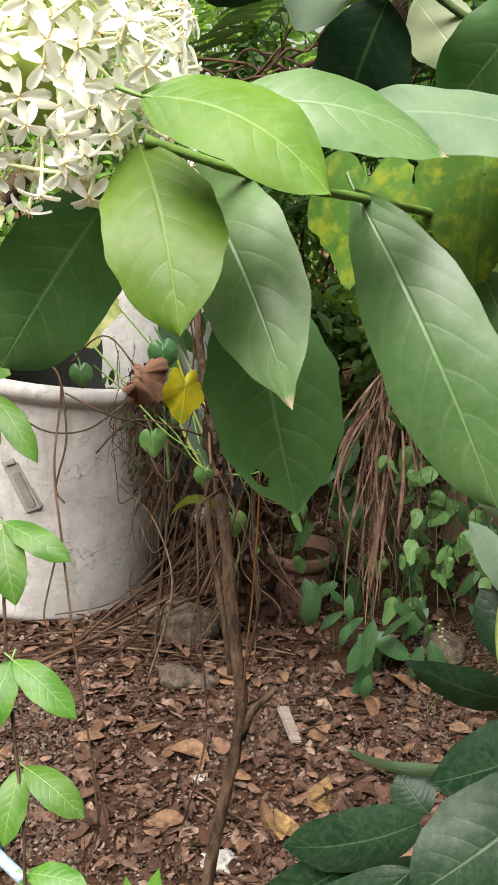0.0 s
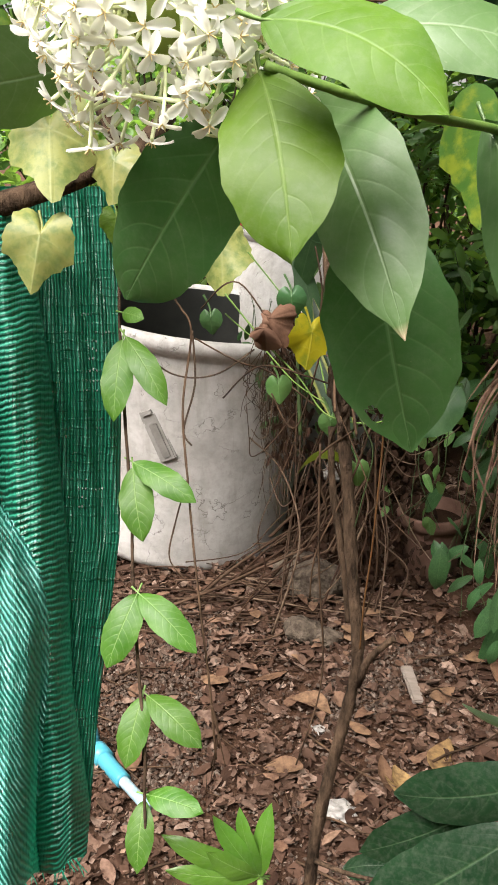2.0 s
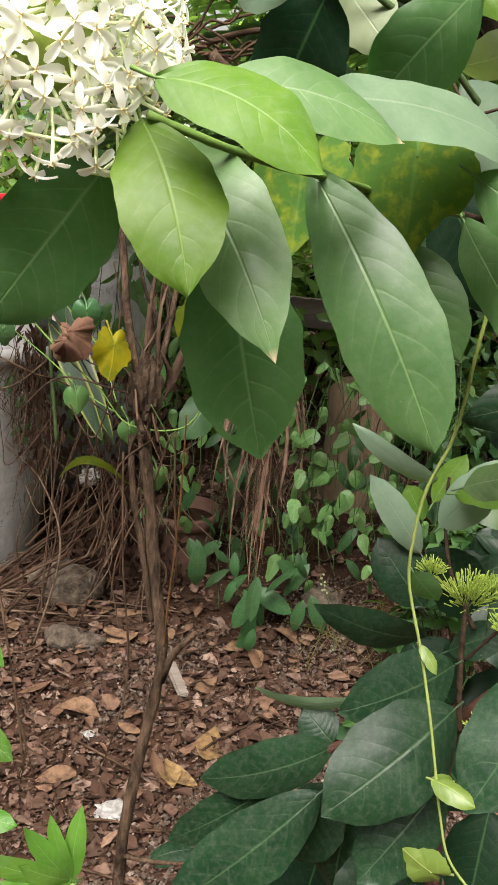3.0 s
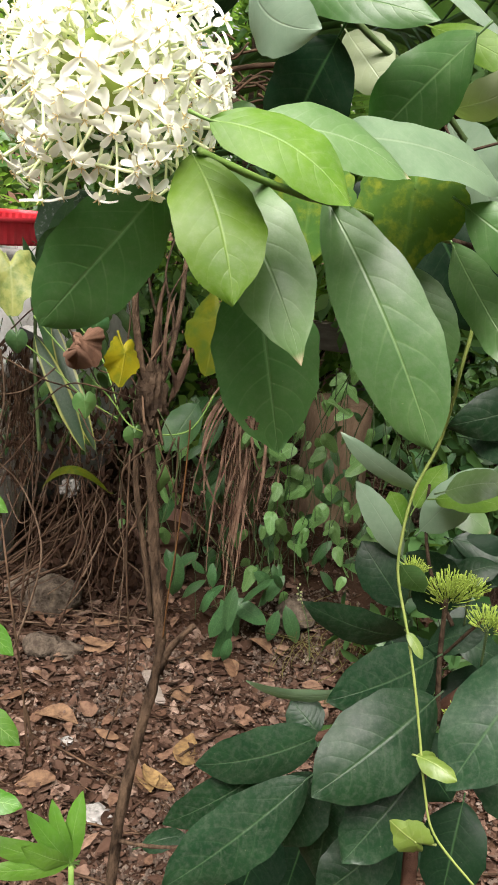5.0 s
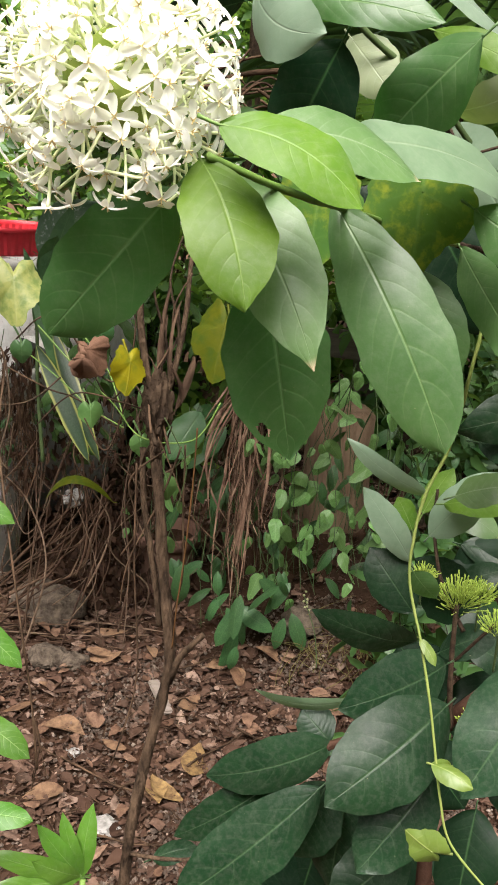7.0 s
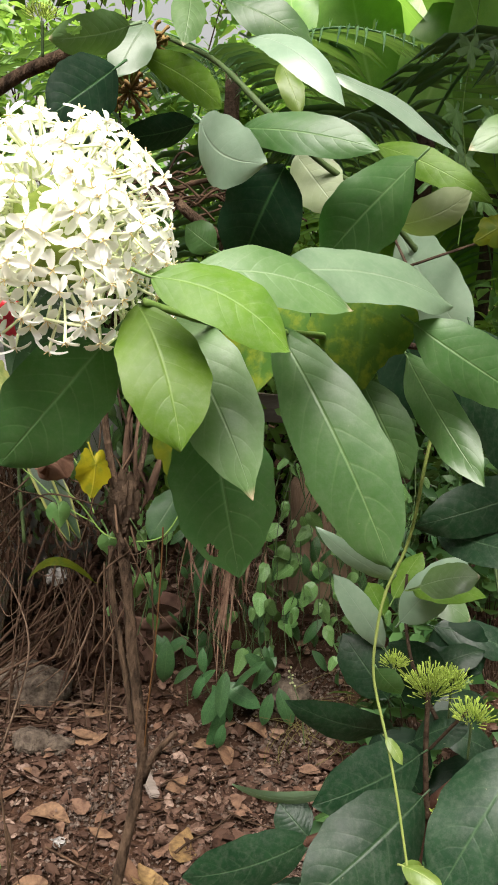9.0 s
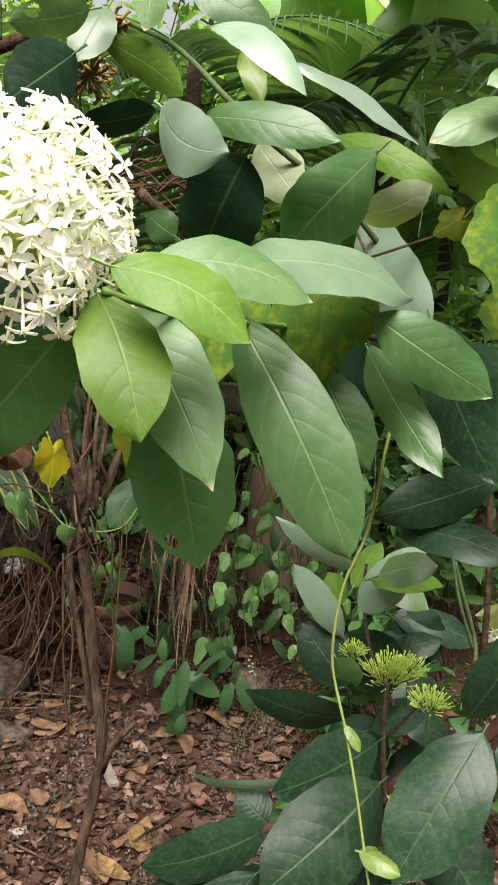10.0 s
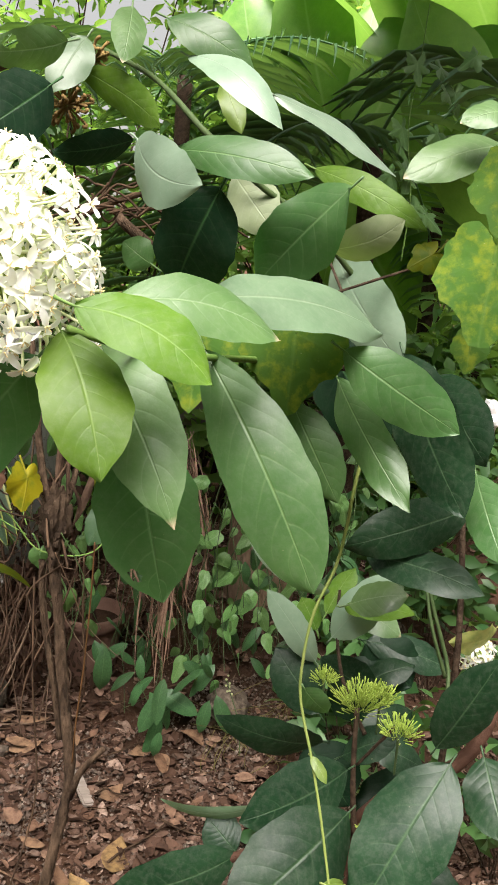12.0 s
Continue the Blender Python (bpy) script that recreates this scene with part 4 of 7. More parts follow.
def flower_head(parent, centre, radius, count):
    """A ball of white florets on pale tubes that spring from a green core."""
    c = Vector(centre)
    r = random.Random(11)
    bm = bmesh.new()
    bmesh.ops.create_icosphere(bm, subdivisions=3, radius=radius * 0.42)
    for v in bm.verts:
        v.co = c + v.co * (1 + 0.25 * noise.noise(v.co * 60))
    head = part("flower_head", bm, CORE_GREEN, parent, "dense ball of small white star-shaped florets")
    meshes = [star_mesh("floret", s) for s in range(6)]
    golden = math.pi * (3 - math.sqrt(5))
    for i in range(count):
        z = 1 - 2 * (i + 0.5) / count
        q = golden * i + r.uniform(-0.25, 0.25)
        d = Vector((math.sqrt(1 - z * z) * math.cos(q), math.sqrt(1 - z * z) * math.sin(q), z + r.uniform(-0.06, 0.06))).normalized()
        if d.z < -0.5 and d.y > 0.25 or d.z < -0.93:
            continue
        far = radius * (1.07 - 0.45 * r.random() ** 1.7)
        if d.z < -0.55:
            far *= r.uniform(0.95, 1.18)
        ax = (d + Vector((r.gauss(0, 0.36), r.gauss(0, 0.36), r.gauss(0, 0.36)))).normalized()
        m = turned(ax.orthogonal(), ax) @ Matrix.Rotation(r.uniform(0, 6.28), 3, "Z")
        ob = new("floret", meshes[i % 6])
        ob.parent = head
        ob.matrix_basis = Matrix.Translation(c + d * far) @ m.to_4x4() @ Matrix.Scale(r.uniform(0.85, 1.12), 4)
    return head


flower_head(young, (0.615, 1.178, 1.006), 0.026, 46)
flower_head(shrub, (-0.083, 0.615, 1.573), 0.066, 340)


def bud_cluster(parent, centre, radius, count=120):
    """A domed bunch of slim yellow-green buds."""
    c, r = Vector(centre), random.Random(int(radius * 1e5))
    foot = c - Vector((0, 0, radius * 0.7))
    v, f = [], []
    tube_into(v, f, [c - Vector((0, 0, radius * 2.6)), foot - Vector((0, 0, radius * 0.6)), foot], 0.0014, 0.0018, 6)
    head = part("bud_cluster", mesh_of("bud_cluster", v, f, STEM_DARK), STEM_DARK, parent, "bunch of unopened yellow-green buds")
    v, f = lathe([(0.55, 0.0), (0.5, 0.45), (0.62, 0.72), (0.95, 0.86), (0.9, 0.94), (0.5, 0.985), (0.05, 1.0)], 6)
    bud = mesh_of("bud", v, f, BUD_GREEN)
    for i in range(count):
        d = Vector((r.gauss(0, 0.55), r.gauss(0, 0.55), r.uniform(0.25, 1.0))).normalized()
        start = foot + d * radius * r.uniform(0.25, 0.75) + Vector((d.x, d.y, 0)) * radius * 0.12
        ob = new("bud", bud)
        ob.parent = head
        ax = d + Vector((r.gauss(0, 0.16), r.gauss(0, 0.16), 0.22))
        ln, thick_ = radius * r.uniform(0.36, 0.66), r.uniform(0.0008, 0.0011) * min(1.0, radius / 0.026)
        ob.matrix_basis = Matrix.Translation(start) @ turned(ax.orthogonal(), ax).to_4x4() @ Matrix.Diagonal((thick_, thick_, ln, 1))
    return head


def dried_cluster(parent, centre, radius, count=60):
    """A withered flower ball."""
    c, r = Vector(centre), random.Random(int(radius * 1e5))
    v, f = [], []
    for i in range(count):
        d = Vector((r.gauss(0, 1), r.gauss(0, 1), r.gauss(0, 1))).normalized()
        p = c + d * radius * r.uniform(0.5, 1.1)
        tube_into(v, f, [c + d * radius * 0.1, p, p + Vector((r.uniform(-1, 1), r.uniform(-1, 1), r.uniform(-1, 1))) * 0.004], 0.0008, 0.002, 5)
    return part("dried_flower_head", mesh_of("dried_flower_head", v, f, DRIED), DRIED, parent, "withered brown flower cluster")


bud_cluster(young, (0.347, 0.985, 1.064), 0.034, 190)
bud_cluster(young, (0.374, 0.985, 1.066), 0.023)
bud_cluster(young, (0.385, 0.947, 1.041), 0.026)
bud_cluster(young, (0.309, 1.013, 1.078), 0.018)
bud_cluster(young, (0.327, 0.872, 0.965), 0.016)
bud_cluster(young, (-0.103, 1.075, 1.794), 0.018)
dried_cluster(shrub, (-0.023, 0.932, 1.7), 0.024)
dried_cluster(shrub, (0, 0.959, 1.745), 0.017)

gourd = thing("gourd_vine", (0.1, 1.3, 0.0), "climbing vine with blotched yellow-green lobed leaves", "vine")
heart_leaf(gourd, (0.154, 0.754, 1.523), (-0.06, -0.13, -0.99), 0.089, (-0.10, -0.93, 0.36), LEAF_BLOTCH, droop=0.03, curl=-0.3)
heart_leaf(gourd, (0.085, 0.806, 1.51), (-0.15, -0.28, -0.95), 0.081, (-0.50, -0.85, 0.10), LEAF_BLOTCH, droop=0.03, curl=-0.3)
heart_leaf(gourd, (0.302, 0.72, 1.588), (-0.17, -0.2, -0.96), 0.090, (-0.5, -0.87, 0.02), LEAF_BLOTCH, droop=0.03, curl=-0.3)
heart_leaf(gourd, (0.32, 0.873, 1.591), (-0.84, 0.1, -0.53), 0.033, (-0.26, -0.94, 0.24), LEAF_OLIVE, cut=0.055, jag=0.07, curl=0.4)
heart_leaf(gourd, (0.326, 0.749, 1.657), (-0.17, -0.2, -0.96), 0.069, (-0.57, -0.82, 0.05), LEAF_BLOTCH, droop=0.03, curl=-0.3)
heart_leaf(gourd, (0.343, 0.815, 1.514), (-0.17, -0.2, -0.96), 0.037, (-0.57, -0.78, 0.26), LEAF_BLOTCH, droop=0.03, curl=-0.3)
leaf(gourd, (0.159, 1.121, 1.768), (0.175, 1.082, 1.708), 0.029, (-0.27, -0.84, 0.47), LEAF_YLIME, 0.08, wave=0.3, shape=0.8)
heart_leaf(gourd, (0.031, 0.914, 1.385), (-0.24, -0.26, -0.94), 0.071, (-0.5, -0.8, 0.35), LEAF_OLIVE, jag=0.06)
heart_leaf(gourd, (-0.052, 1.016, 1.327), (-0.07, -0.3, -0.95), 0.046, (0.55, -0.78, 0.30), LEAF_GOLD, cut=0.05, jag=0.07, curl=0.3)
heart_leaf(gourd, (-0.193, 1.298, 1.372), (0.07, -0.33, -0.94), 0.080, (0.15, -0.93, 0.33), LEAF_YELLOW, cut=0.055, jag=0.07, curl=0.4)
heart_leaf(gourd, (-0.309, 1.041, 1.516), (0.07, -0.33, -0.94), 0.090, (0.15, -0.93, 0.33), LEAF_YELLOW, cut=0.055, jag=0.07, curl=0.4)
heart_leaf(gourd, (-0.25, 1.05, 1.486), (-0.05, -0.34, -0.94), 0.055, (-0.2, -0.92, 0.35), LEAF_YELLOW, cut=0.055, jag=0.07, curl=0.4)
heart_leaf(gourd, (-0.318, 1.015, 1.419), (-0.14, -0.35, -0.93), 0.071, (0.32, -0.9, 0.3), LEAF_YELLOW, cut=0.055, jag=0.07, curl=0.4)
heart_leaf(gourd, (-0.327, 1.013, 1.598), (-0.14, -0.35, -0.93), 0.056, (0.32, -0.9, 0.3), LEAF_BLOTCH, droop=0.03, curl=-0.3)
heart_leaf(gourd, (-0.278, 1.135, 1.424), (-0.06, -0.33, -0.94), 0.036, (0.42, -0.87, 0.27), LEAF_BRIGHT)
heart_leaf(gourd, (-0.093, 1.079, 1.255), (0.07, 0.01, -1), 0.029, (0.11, -0.99, -0.01), LEAF_CREEP, cut=0, curl=-0.3, jag=0.02, droop=0.2)
heart_leaf(gourd, (-0.036, 1.057, 1.224), (0.07, 0.01, -1), 0.026, (0.11, -0.99, -0.01), LEAF_CREEP, cut=0, curl=-0.3, jag=0.02, droop=0.2)
heart_leaf(gourd, (-0.006, 1.037, 1.179), (0.07, 0.01, -1), 0.027, (0.11, -0.99, -0.01), LEAF_CREEP, cut=0, curl=-0.3, jag=0.02, droop=0.2)
heart_leaf(gourd, (-0.082, 1.105, 1.344), (0.07, 0.01, -1), 0.033, (0.11, -0.99, -0.01), LEAF_SHADE, cut=0, curl=-0.3, jag=0.02, droop=0.2)
heart_leaf(gourd, (-0.172, 1.115, 1.319), (0.07, 0.01, -1), 0.026, (0.11, -0.99, -0.01), LEAF_SHADE, cut=0, curl=-0.3, jag=0.02, droop=0.2)
leaf(gourd, (0.202, 2.331, 0.908), (0.114, 2.258, 0.797), 0.092, (0.05, -0.86, 0.52), LEAF_SHADE, 0.05)
stem(gourd, "vine_stem", [(0.17, 0.98, 1.627), (0.208, 0.952, 1.628), (0.23, 0.867, 1.555), (0.212, 0.848, 1.55), (0.3, 0.889, 1.574), (0.361, 0.932, 1.587)], 0.0015, 0.0012, BARK_DARK)
stem(gourd, "vine_stem", [(-0.152, 1.099, 1.349), (-0.107, 1.075, 1.304), (-0.068, 1.057, 1.27), (-0.036, 1.04, 1.236), (0.021, 1.029, 1.237), (0.051, 1.037, 1.279)], 0.001, 0.0009, STEM_GREEN)
stem(gourd, "vine_stem", [(-0.159, 1.299, 1.367), (-0.117, 1.284, 1.32), (-0.073, 1.248, 1.271), (-0.05, 1.199, 1.213)], 0.001, 0.0009, STEM_GREEN)
stem(gourd, "vine_stem", [(-0.195, 1.324, 1.283), (-0.139, 1.282, 1.248), (-0.093, 1.231, 1.218), (-0.05, 1.195, 1.201)], 0.001, 0.0009, STEM_GREEN)

twiner = thing("twining_vine", (0.6, 1.0, 0.0), "thin yellow-green vine twining up, with small leaves", "vine")
stem(twiner, "vine_stem", [(0.238, 0.824, 1.461), (0.248, 0.818, 1.418), (0.241, 0.814, 1.367), (0.242, 0.824, 1.332), (0.238, 0.832, 1.29), (0.217, 0.823, 1.248), (0.206, 0.811, 1.206), (0.203, 0.8, 1.17), (0.209, 0.773, 1.125), (0.213, 0.749, 1.085), (0.219, 0.732, 1.036), (0.224, 0.716, 0.991), (0.234, 0.702, 0.952), (0.271, 0.681, 0.91)], 0.0019, 0.0011, STEM_YEL)
leaf(twiner, (0.216, 0.728, 1.021), (0.245, 0.698, 1.015), 0.022, (-0.1, -0.3, 0.95), LEAF_YLIME, 0.1, stalk=0.004, fold=0.6)
leaf(twiner, (0.236, 0.728, 1.016), (0.216, 0.728, 1.022), 0.015, (0, -1, 0.04), LEAF_YLIME, 0.1, stalk=0.002)
heart_leaf(twiner, (0.216, 0.703, 0.945), (-0.82, 0.32, 0.48), 0.038, (-0.36, -0.93, 0.01), LEAF_YLIME, cut=0.02, stalk=0.02)
leaf(twiner, (0.209, 0.773, 1.125), (0.22, 0.755, 1.106), 0.012, (0.09, -0.68, 0.73), LEAF_YLIME, 0.08, stalk=0.003)
leaf(twiner, (0.206, 0.803, 1.18), (0.236, 0.808, 1.148), 0.026, (-0.17, -0.94, -0.29), LEAF_MID, 0.08, stalk=0.003, shape=0.7)
leaf(twiner, (0.301, 0.94, 1.202), (0.357, 0.908, 1.225), 0.045, (-0.53, -0.39, 0.76), LEAF_PALE, 0.08)

paired = thing("hanging_vine", (-0.3, 1.0, 0.0), "slender hanging vine with pairs of fresh green leaves", "vine")
stem(paired, "vine_stem", [(-0.277, 1.145, 1.393), (-0.274, 1.112, 1.324), (-0.261, 1.067, 1.223), (-0.25, 1.033, 1.119), (-0.243, 1.001, 1.056), (-0.231, 0.962, 0.97), (-0.219, 0.928, 0.898), (-0.217, 0.909, 0.843), (-0.213, 0.887, 0.776), (-0.209, 0.832, 0.521), (-0.206, 0.751, 0.13)], 0.0018, 0.0018, BARK_DARK)
leaf(paired, (-0.266, 1.093, 1.299), (-0.267, 1.045, 1.22), 0.035, (0.1, -0.85, 0.52), LEAF_LIME, 0.08)
leaf(paired, (-0.263, 1.094, 1.302), (-0.21, 1.055, 1.236), 0.030, (0.25, -0.73, 0.64), LEAF_LIME, 0.08)
leaf(paired, (-0.25, 1.049, 1.167), (-0.231, 1.006, 1.099), 0.038, (0.03, -0.84, 0.54), LEAF_LIME, 0.08)
leaf(paired, (-0.25, 1.051, 1.172), (-0.175, 1.025, 1.139), 0.031, (0.07, -0.7, 0.71), LEAF_LIME, 0.08)
leaf(paired, (-0.235, 0.988, 1.046), (-0.259, 0.942, 0.981), 0.039, (0.06, -0.83, 0.56), LEAF_LIME, 0.08)
leaf(paired, (-0.233, 0.988, 1.046), (-0.165, 0.956, 0.998), 0.035, (0.24, -0.62, 0.75), LEAF_LIME, 0.08)
leaf(paired, (-0.226, 0.953, 0.941), (-0.236, 0.91, 0.881), 0.033, (0.03, -0.82, 0.57), LEAF_LIME, 0.08)
leaf(paired, (-0.221, 0.954, 0.943), (-0.156, 0.925, 0.904), 0.035, (0.23, -0.56, 0.8), LEAF_LIME, 0.08)
leaf(paired, (-0.22, 0.917, 0.836), (-0.22, 0.875, 0.776), 0.030, (0.03, -0.82, 0.57), LEAF_LIME, 0.08)
leaf(paired, (-0.218, 0.919, 0.842), (-0.152, 0.903, 0.84), 0.030, (-0.09, -0.47, 0.88), LEAF_LIME, 0.08)
leaf(paired, (-0.267, 1.102, 1.327), (-0.238, 1.083, 1.324), 0.019, (-0.41, -0.69, 0.6), LEAF_LIME, 0.08)

seedling = thing("seedling", (-0.1, 1.0, 0.0), "young plant with bright green upright leaves", "plant")
for tip_at, w, n in (((-0.150, 0.938, 0.806), 0.024, (0.23, -0.97, 0.09)), ((-0.122, 0.946, 0.812), 0.021, (-0.11, -0.99, 0.01)), ((-0.086, 0.952, 0.818), 0.026, (-0.43, -0.89, 0.16)),
                     ((-0.205, 0.923, 0.785), 0.026, (0.35, -0.89, 0.31)), ((-0.155, 0.923, 0.768), 0.029, (0.46, -0.88, 0.15)), ((-0.20, 0.911, 0.748), 0.025, (0.39, -0.84, 0.38))):
    leaf(seedling, (-0.099, 0.943, 0.722), tip_at, w, n, LEAF_FRESH, 0.08)
stem(seedling, "stem", [(-0.099, 0.941, 0.719), (-0.09, 0.863, 0.489), (-0.085, 0.761, 0.129)], 0.0035, 0.004, STEM_GREEN)

sapling = thing("sapling", (-0.28, 1.2, 0.0), "slim grey-brown sapling trunk wound with dead vines", "tree")
stem(sapling, "trunk", [(-0.145, 0.768, 0.006), (-0.128, 0.835, 0.19), (-0.098, 0.903, 0.384), (-0.072, 0.945, 0.529), (-0.05, 0.979, 0.648), (-0.041, 0.987, 0.744), (-0.021, 0.997, 0.852), (-0.004, 1, 0.937), (0.001, 1.005, 0.987), (-0.006, 1.016, 1.049), (-0.014, 1.027, 1.145), (-0.021, 1.033, 1.225), (-0.021, 1.039, 1.276)], 0.0077, 0.0062, BARK_GREY, 0.18, 12)
stem(sapling, "branch", [(-0.021, 1.035, 1.264), (-0.033, 1.043, 1.314), (-0.04, 1.05, 1.363), (-0.043, 1.055, 1.411), (-0.049, 1.075, 1.469)], 0.0044, 0.0036, BARK_GREY)
stem(sapling, "branch", [(-0.02, 1.035, 1.264), (-0.001, 1.047, 1.314), (0.012, 1.075, 1.373), (0.019, 1.11, 1.42), (0.031, 1.156, 1.469)], 0.0035, 0.0025, BARK_GREY)
stem(sapling, "branch", [(-0.01, 1.024, 1.007), (-0.018, 1.035, 1.069), (-0.032, 1.045, 1.161), (-0.034, 1.05, 1.221)], 0.0042, 0.0036, BARK_GREY)
stem(sapling, "branch", [(0.001, 1.001, 0.943), (0.010, 0.997, 0.974), (0.021, 0.993, 0.992), (0.038, 0.988, 1.013)], 0.0050, 0.0034, BARK_GREY)
stem(sapling, "branch", [(-0.041, 0.979, 0.717), (-0.001, 0.961, 0.721), (0.039, 0.946, 0.731)], 0.003, 0.002, BARK_GREY)

# ---- dead vines, straw and creepers ----
def strands(parent, name, lines, r0, r1, material, label="", sides=5, wobble=0.15):
    """Several thin stems in one mesh."""
    v, f = [], []
    for pts in lines:
        tube_into(v, f, pts, r0, r1, sides, wobble)
    return part(name, mesh_of(name, v, f, material), material, parent, label)


def each(parent, name, lines, r0, r1, material, label="", sides=5):
    """Thin stems, each a part of its own."""
    for pts in lines:
        stem(parent, name, pts, r0, r1, material, 0.15, sides, label)


def lerp(a, b, t):
    return Vector(a) * (1 - t) + Vector(b) * t


def tuft_leaf_into(verts, faces, uvs, p, n, along, ln, wd):
    m = turned(along, n)
    s = len(verts)
    for x, y, z in ((0, 0, 0), (-0.5, 0.35, 0.06), (0, 0.4, 0), (0.5, 0.35, 0.06), (-0.38, 0.72, 0.02), (0, 0.75, -0.04), (0.38, 0.72, 0.02), (0, 1, -0.14)):
        verts.append(p + m @ Vector((x * wd, y * ln, z * ln)))
        uvs.append((0.5 + x, y))
    for q in ((0, 2, 1), (0, 3, 2), (1, 2, 5, 4), (2, 3, 6, 5), (4, 5, 7), (5, 6, 7)):
        faces.append(tuple(s + i for i in q))


rng = random.Random(21)
tangle = thing("dead_vine_tangle", (-0.2, 2.85, 0.0), "tangle of dry brown vine stems beside the tub", "dead vines", kind="stuff")
VINE_WOOD = litter_mat("vine_wood", [(0.020, 0.012, 0.008), (0.125, 0.082, 0.052), (0.045, 0.026, 0.016), (0.24, 0.172, 0.118), (0.09, 0.052, 0.030)], 0.85)


def jittered(pts, amount, rr):
    """The same line, moved as a whole and bent a little at each point."""
    off = Vector((rr.gauss(0, amount), rr.gauss(0, amount * 1.5), rr.gauss(0, amount)))
    out_ = []
    for p in pts:
        c = Vector(p) + off + Vector((rr.gauss(0, amount * 0.6), rr.gauss(0, amount * 0.5), rr.gauss(0, amount * 0.6)))
        c.z = max(c.z, ground_height(c.x, c.y) + 0.012)
        out_.append(c)
    return out_


FAN = ([(-0.478, 2.72, 0.089), (-0.333, 2.72, 0.238), (-0.184, 2.72, 0.358), (-0.072, 2.72, 0.46)],
       [(-0.589, 2.72, 0.02), (-0.417, 2.72, 0.157), (-0.264, 2.72, 0.279), (-0.082, 2.72, 0.399)],
       [(-0.37, 2.72, 0.133), (-0.264, 2.72, 0.267), (-0.15, 2.72, 0.408), (-0.08, 2.72, 0.567)],
       [(-0.635, 2.72, 0.041), (-0.465, 2.72, 0.129), (-0.299, 2.72, 0.227), (-0.16, 2.72, 0.296)],
       [(-0.298, 2.72, 0.303), (-0.229, 2.72, 0.393), (-0.184, 2.72, 0.492), (-0.151, 2.72, 0.588)],
       [(-0.264, 2.72, 0.177), (-0.16, 2.72, 0.271), (-0.104, 2.72, 0.373), (-0.05, 2.72, 0.473)])
UPRIGHT = ([(-0.294, 2.66, 0.04), (-0.241, 2.66, 0.26), (-0.207, 2.66, 0.48), (-0.159, 2.66, 0.678), (-0.129, 2.66, 0.79)],
           [(-0.145, 2.66, 0.264), (-0.128, 2.66, 0.424), (-0.138, 2.66, 0.634), (-0.149, 2.66, 0.746)],
           [(-0.27, 2.66, 0.119), (-0.235, 2.66, 0.347), (-0.246, 2.66, 0.538), (-0.24, 2.66, 0.732)],
           [(-0.099, 2.66, 0.178), (-0.069, 2.66, 0.353), (-0.104, 2.66, 0.519), (-0.122, 2.66, 0.657)],
           [(0.00, 2.7, 0.05), (0.03, 2.7, 0.3), (0.01, 2.7, 0.5), (0.05, 2.7, 0.8)])
thin, mid_, thick = [], [], []
for k in range(3):
    for pts in FAN:
        (thick, mid_, thin)[k % 3].append(jittered(pts, 0.022 + 0.016 * k, rng))
for k in range(4):
    for pts in UPRIGHT:
        (mid_, thin, thin)[k % 3].append(jittered(pts, 0.020 + 0.018 * k, rng))
# loops that sag between the uprights
for k in range(16):
    a = Vector((rng.uniform(-0.32, 0.05), rng.uniform(2.62, 2.85), rng.uniform(0.25, 0.85)))
    b = a + Vector((rng.uniform(-0.22, 0.22), rng.uniform(-0.06, 0.06), rng.gauss(-0.05, 0.12)))
    low = lerp(a, b, 0.5) + Vector((rng.gauss(0, 0.03), rng.gauss(0, 0.03), -rng.uniform(0.03, 0.16)))
    thin.append([a, lerp(a, low, 0.55) + Vector((0, 0, -0.02)), low, lerp(low, b, 0.5) + Vector((0, 0, -0.02)), b])
# runners over the ground towards the tub
for k in range(20):
    x, y = rng.uniform(-0.95, 0.1), rng.uniform(2.6, 2.92)
    q, ln = rng.uniform(-0.5, 0.35), rng.uniform(0.15, 0.4)
    pts = [Vector((x + ln * s * math.cos(q), y + ln * s * math.sin(q) * 0.6, 0)) for s in (-1, -0.3, 0.4, 1)]
    for p in pts:
        p.z = ground_height(p.x, p.y) + rng.uniform(0.012, 0.05)
    (mid_ if k % 3 else thin).append(pts)
strands(tangle, "thin_stem_mass", thin, 0.0022, 0.0012, VINE_WOOD, wobble=0.25)
strands(tangle, "stem_mass", mid_, 0.0036, 0.0022, VINE_WOOD, wobble=0.25)
strands(tangle, "thick_stem_mass", thick, 0.0058, 0.0036, VINE_WOOD, wobble=0.2, sides=7)
beard = []
for k in range(34):
    top = Vector((rng.uniform(-0.41, -0.30), rng.uniform(2.85, 2.95), rng.uniform(0.72, 0.88)))
    low = top + Vector((rng.uniform(-0.05, 0.05), rng.uniform(-0.05, 0.03), -rng.uniform(0.08, 0.30)))
    beard.append([top] + [lerp(top, low, s) + Vector((rng.gauss(0, 0.022), rng.gauss(0, 0.015), rng.gauss(0, 0.01))) for s in (0.25, 0.5, 0.75)] + [low])
for k in range(46):
    top = Vector((rng.uniform(-0.36, -0.24), rng.uniform(2.74, 2.86), rng.uniform(0.78, 1.0)))
    low = top + Vector((rng.uniform(-0.04, 0.04), rng.uniform(-0.05, 0.03), -rng.uniform(0.15, 0.55)))
    beard.append([top] + [lerp(top, low, s) + Vector((rng.gauss(0, 0.014), rng.gauss(0, 0.012), rng.gauss(0, 0.01))) for s in (0.25, 0.5, 0.75)] + [low])
scraps, sf = [], []
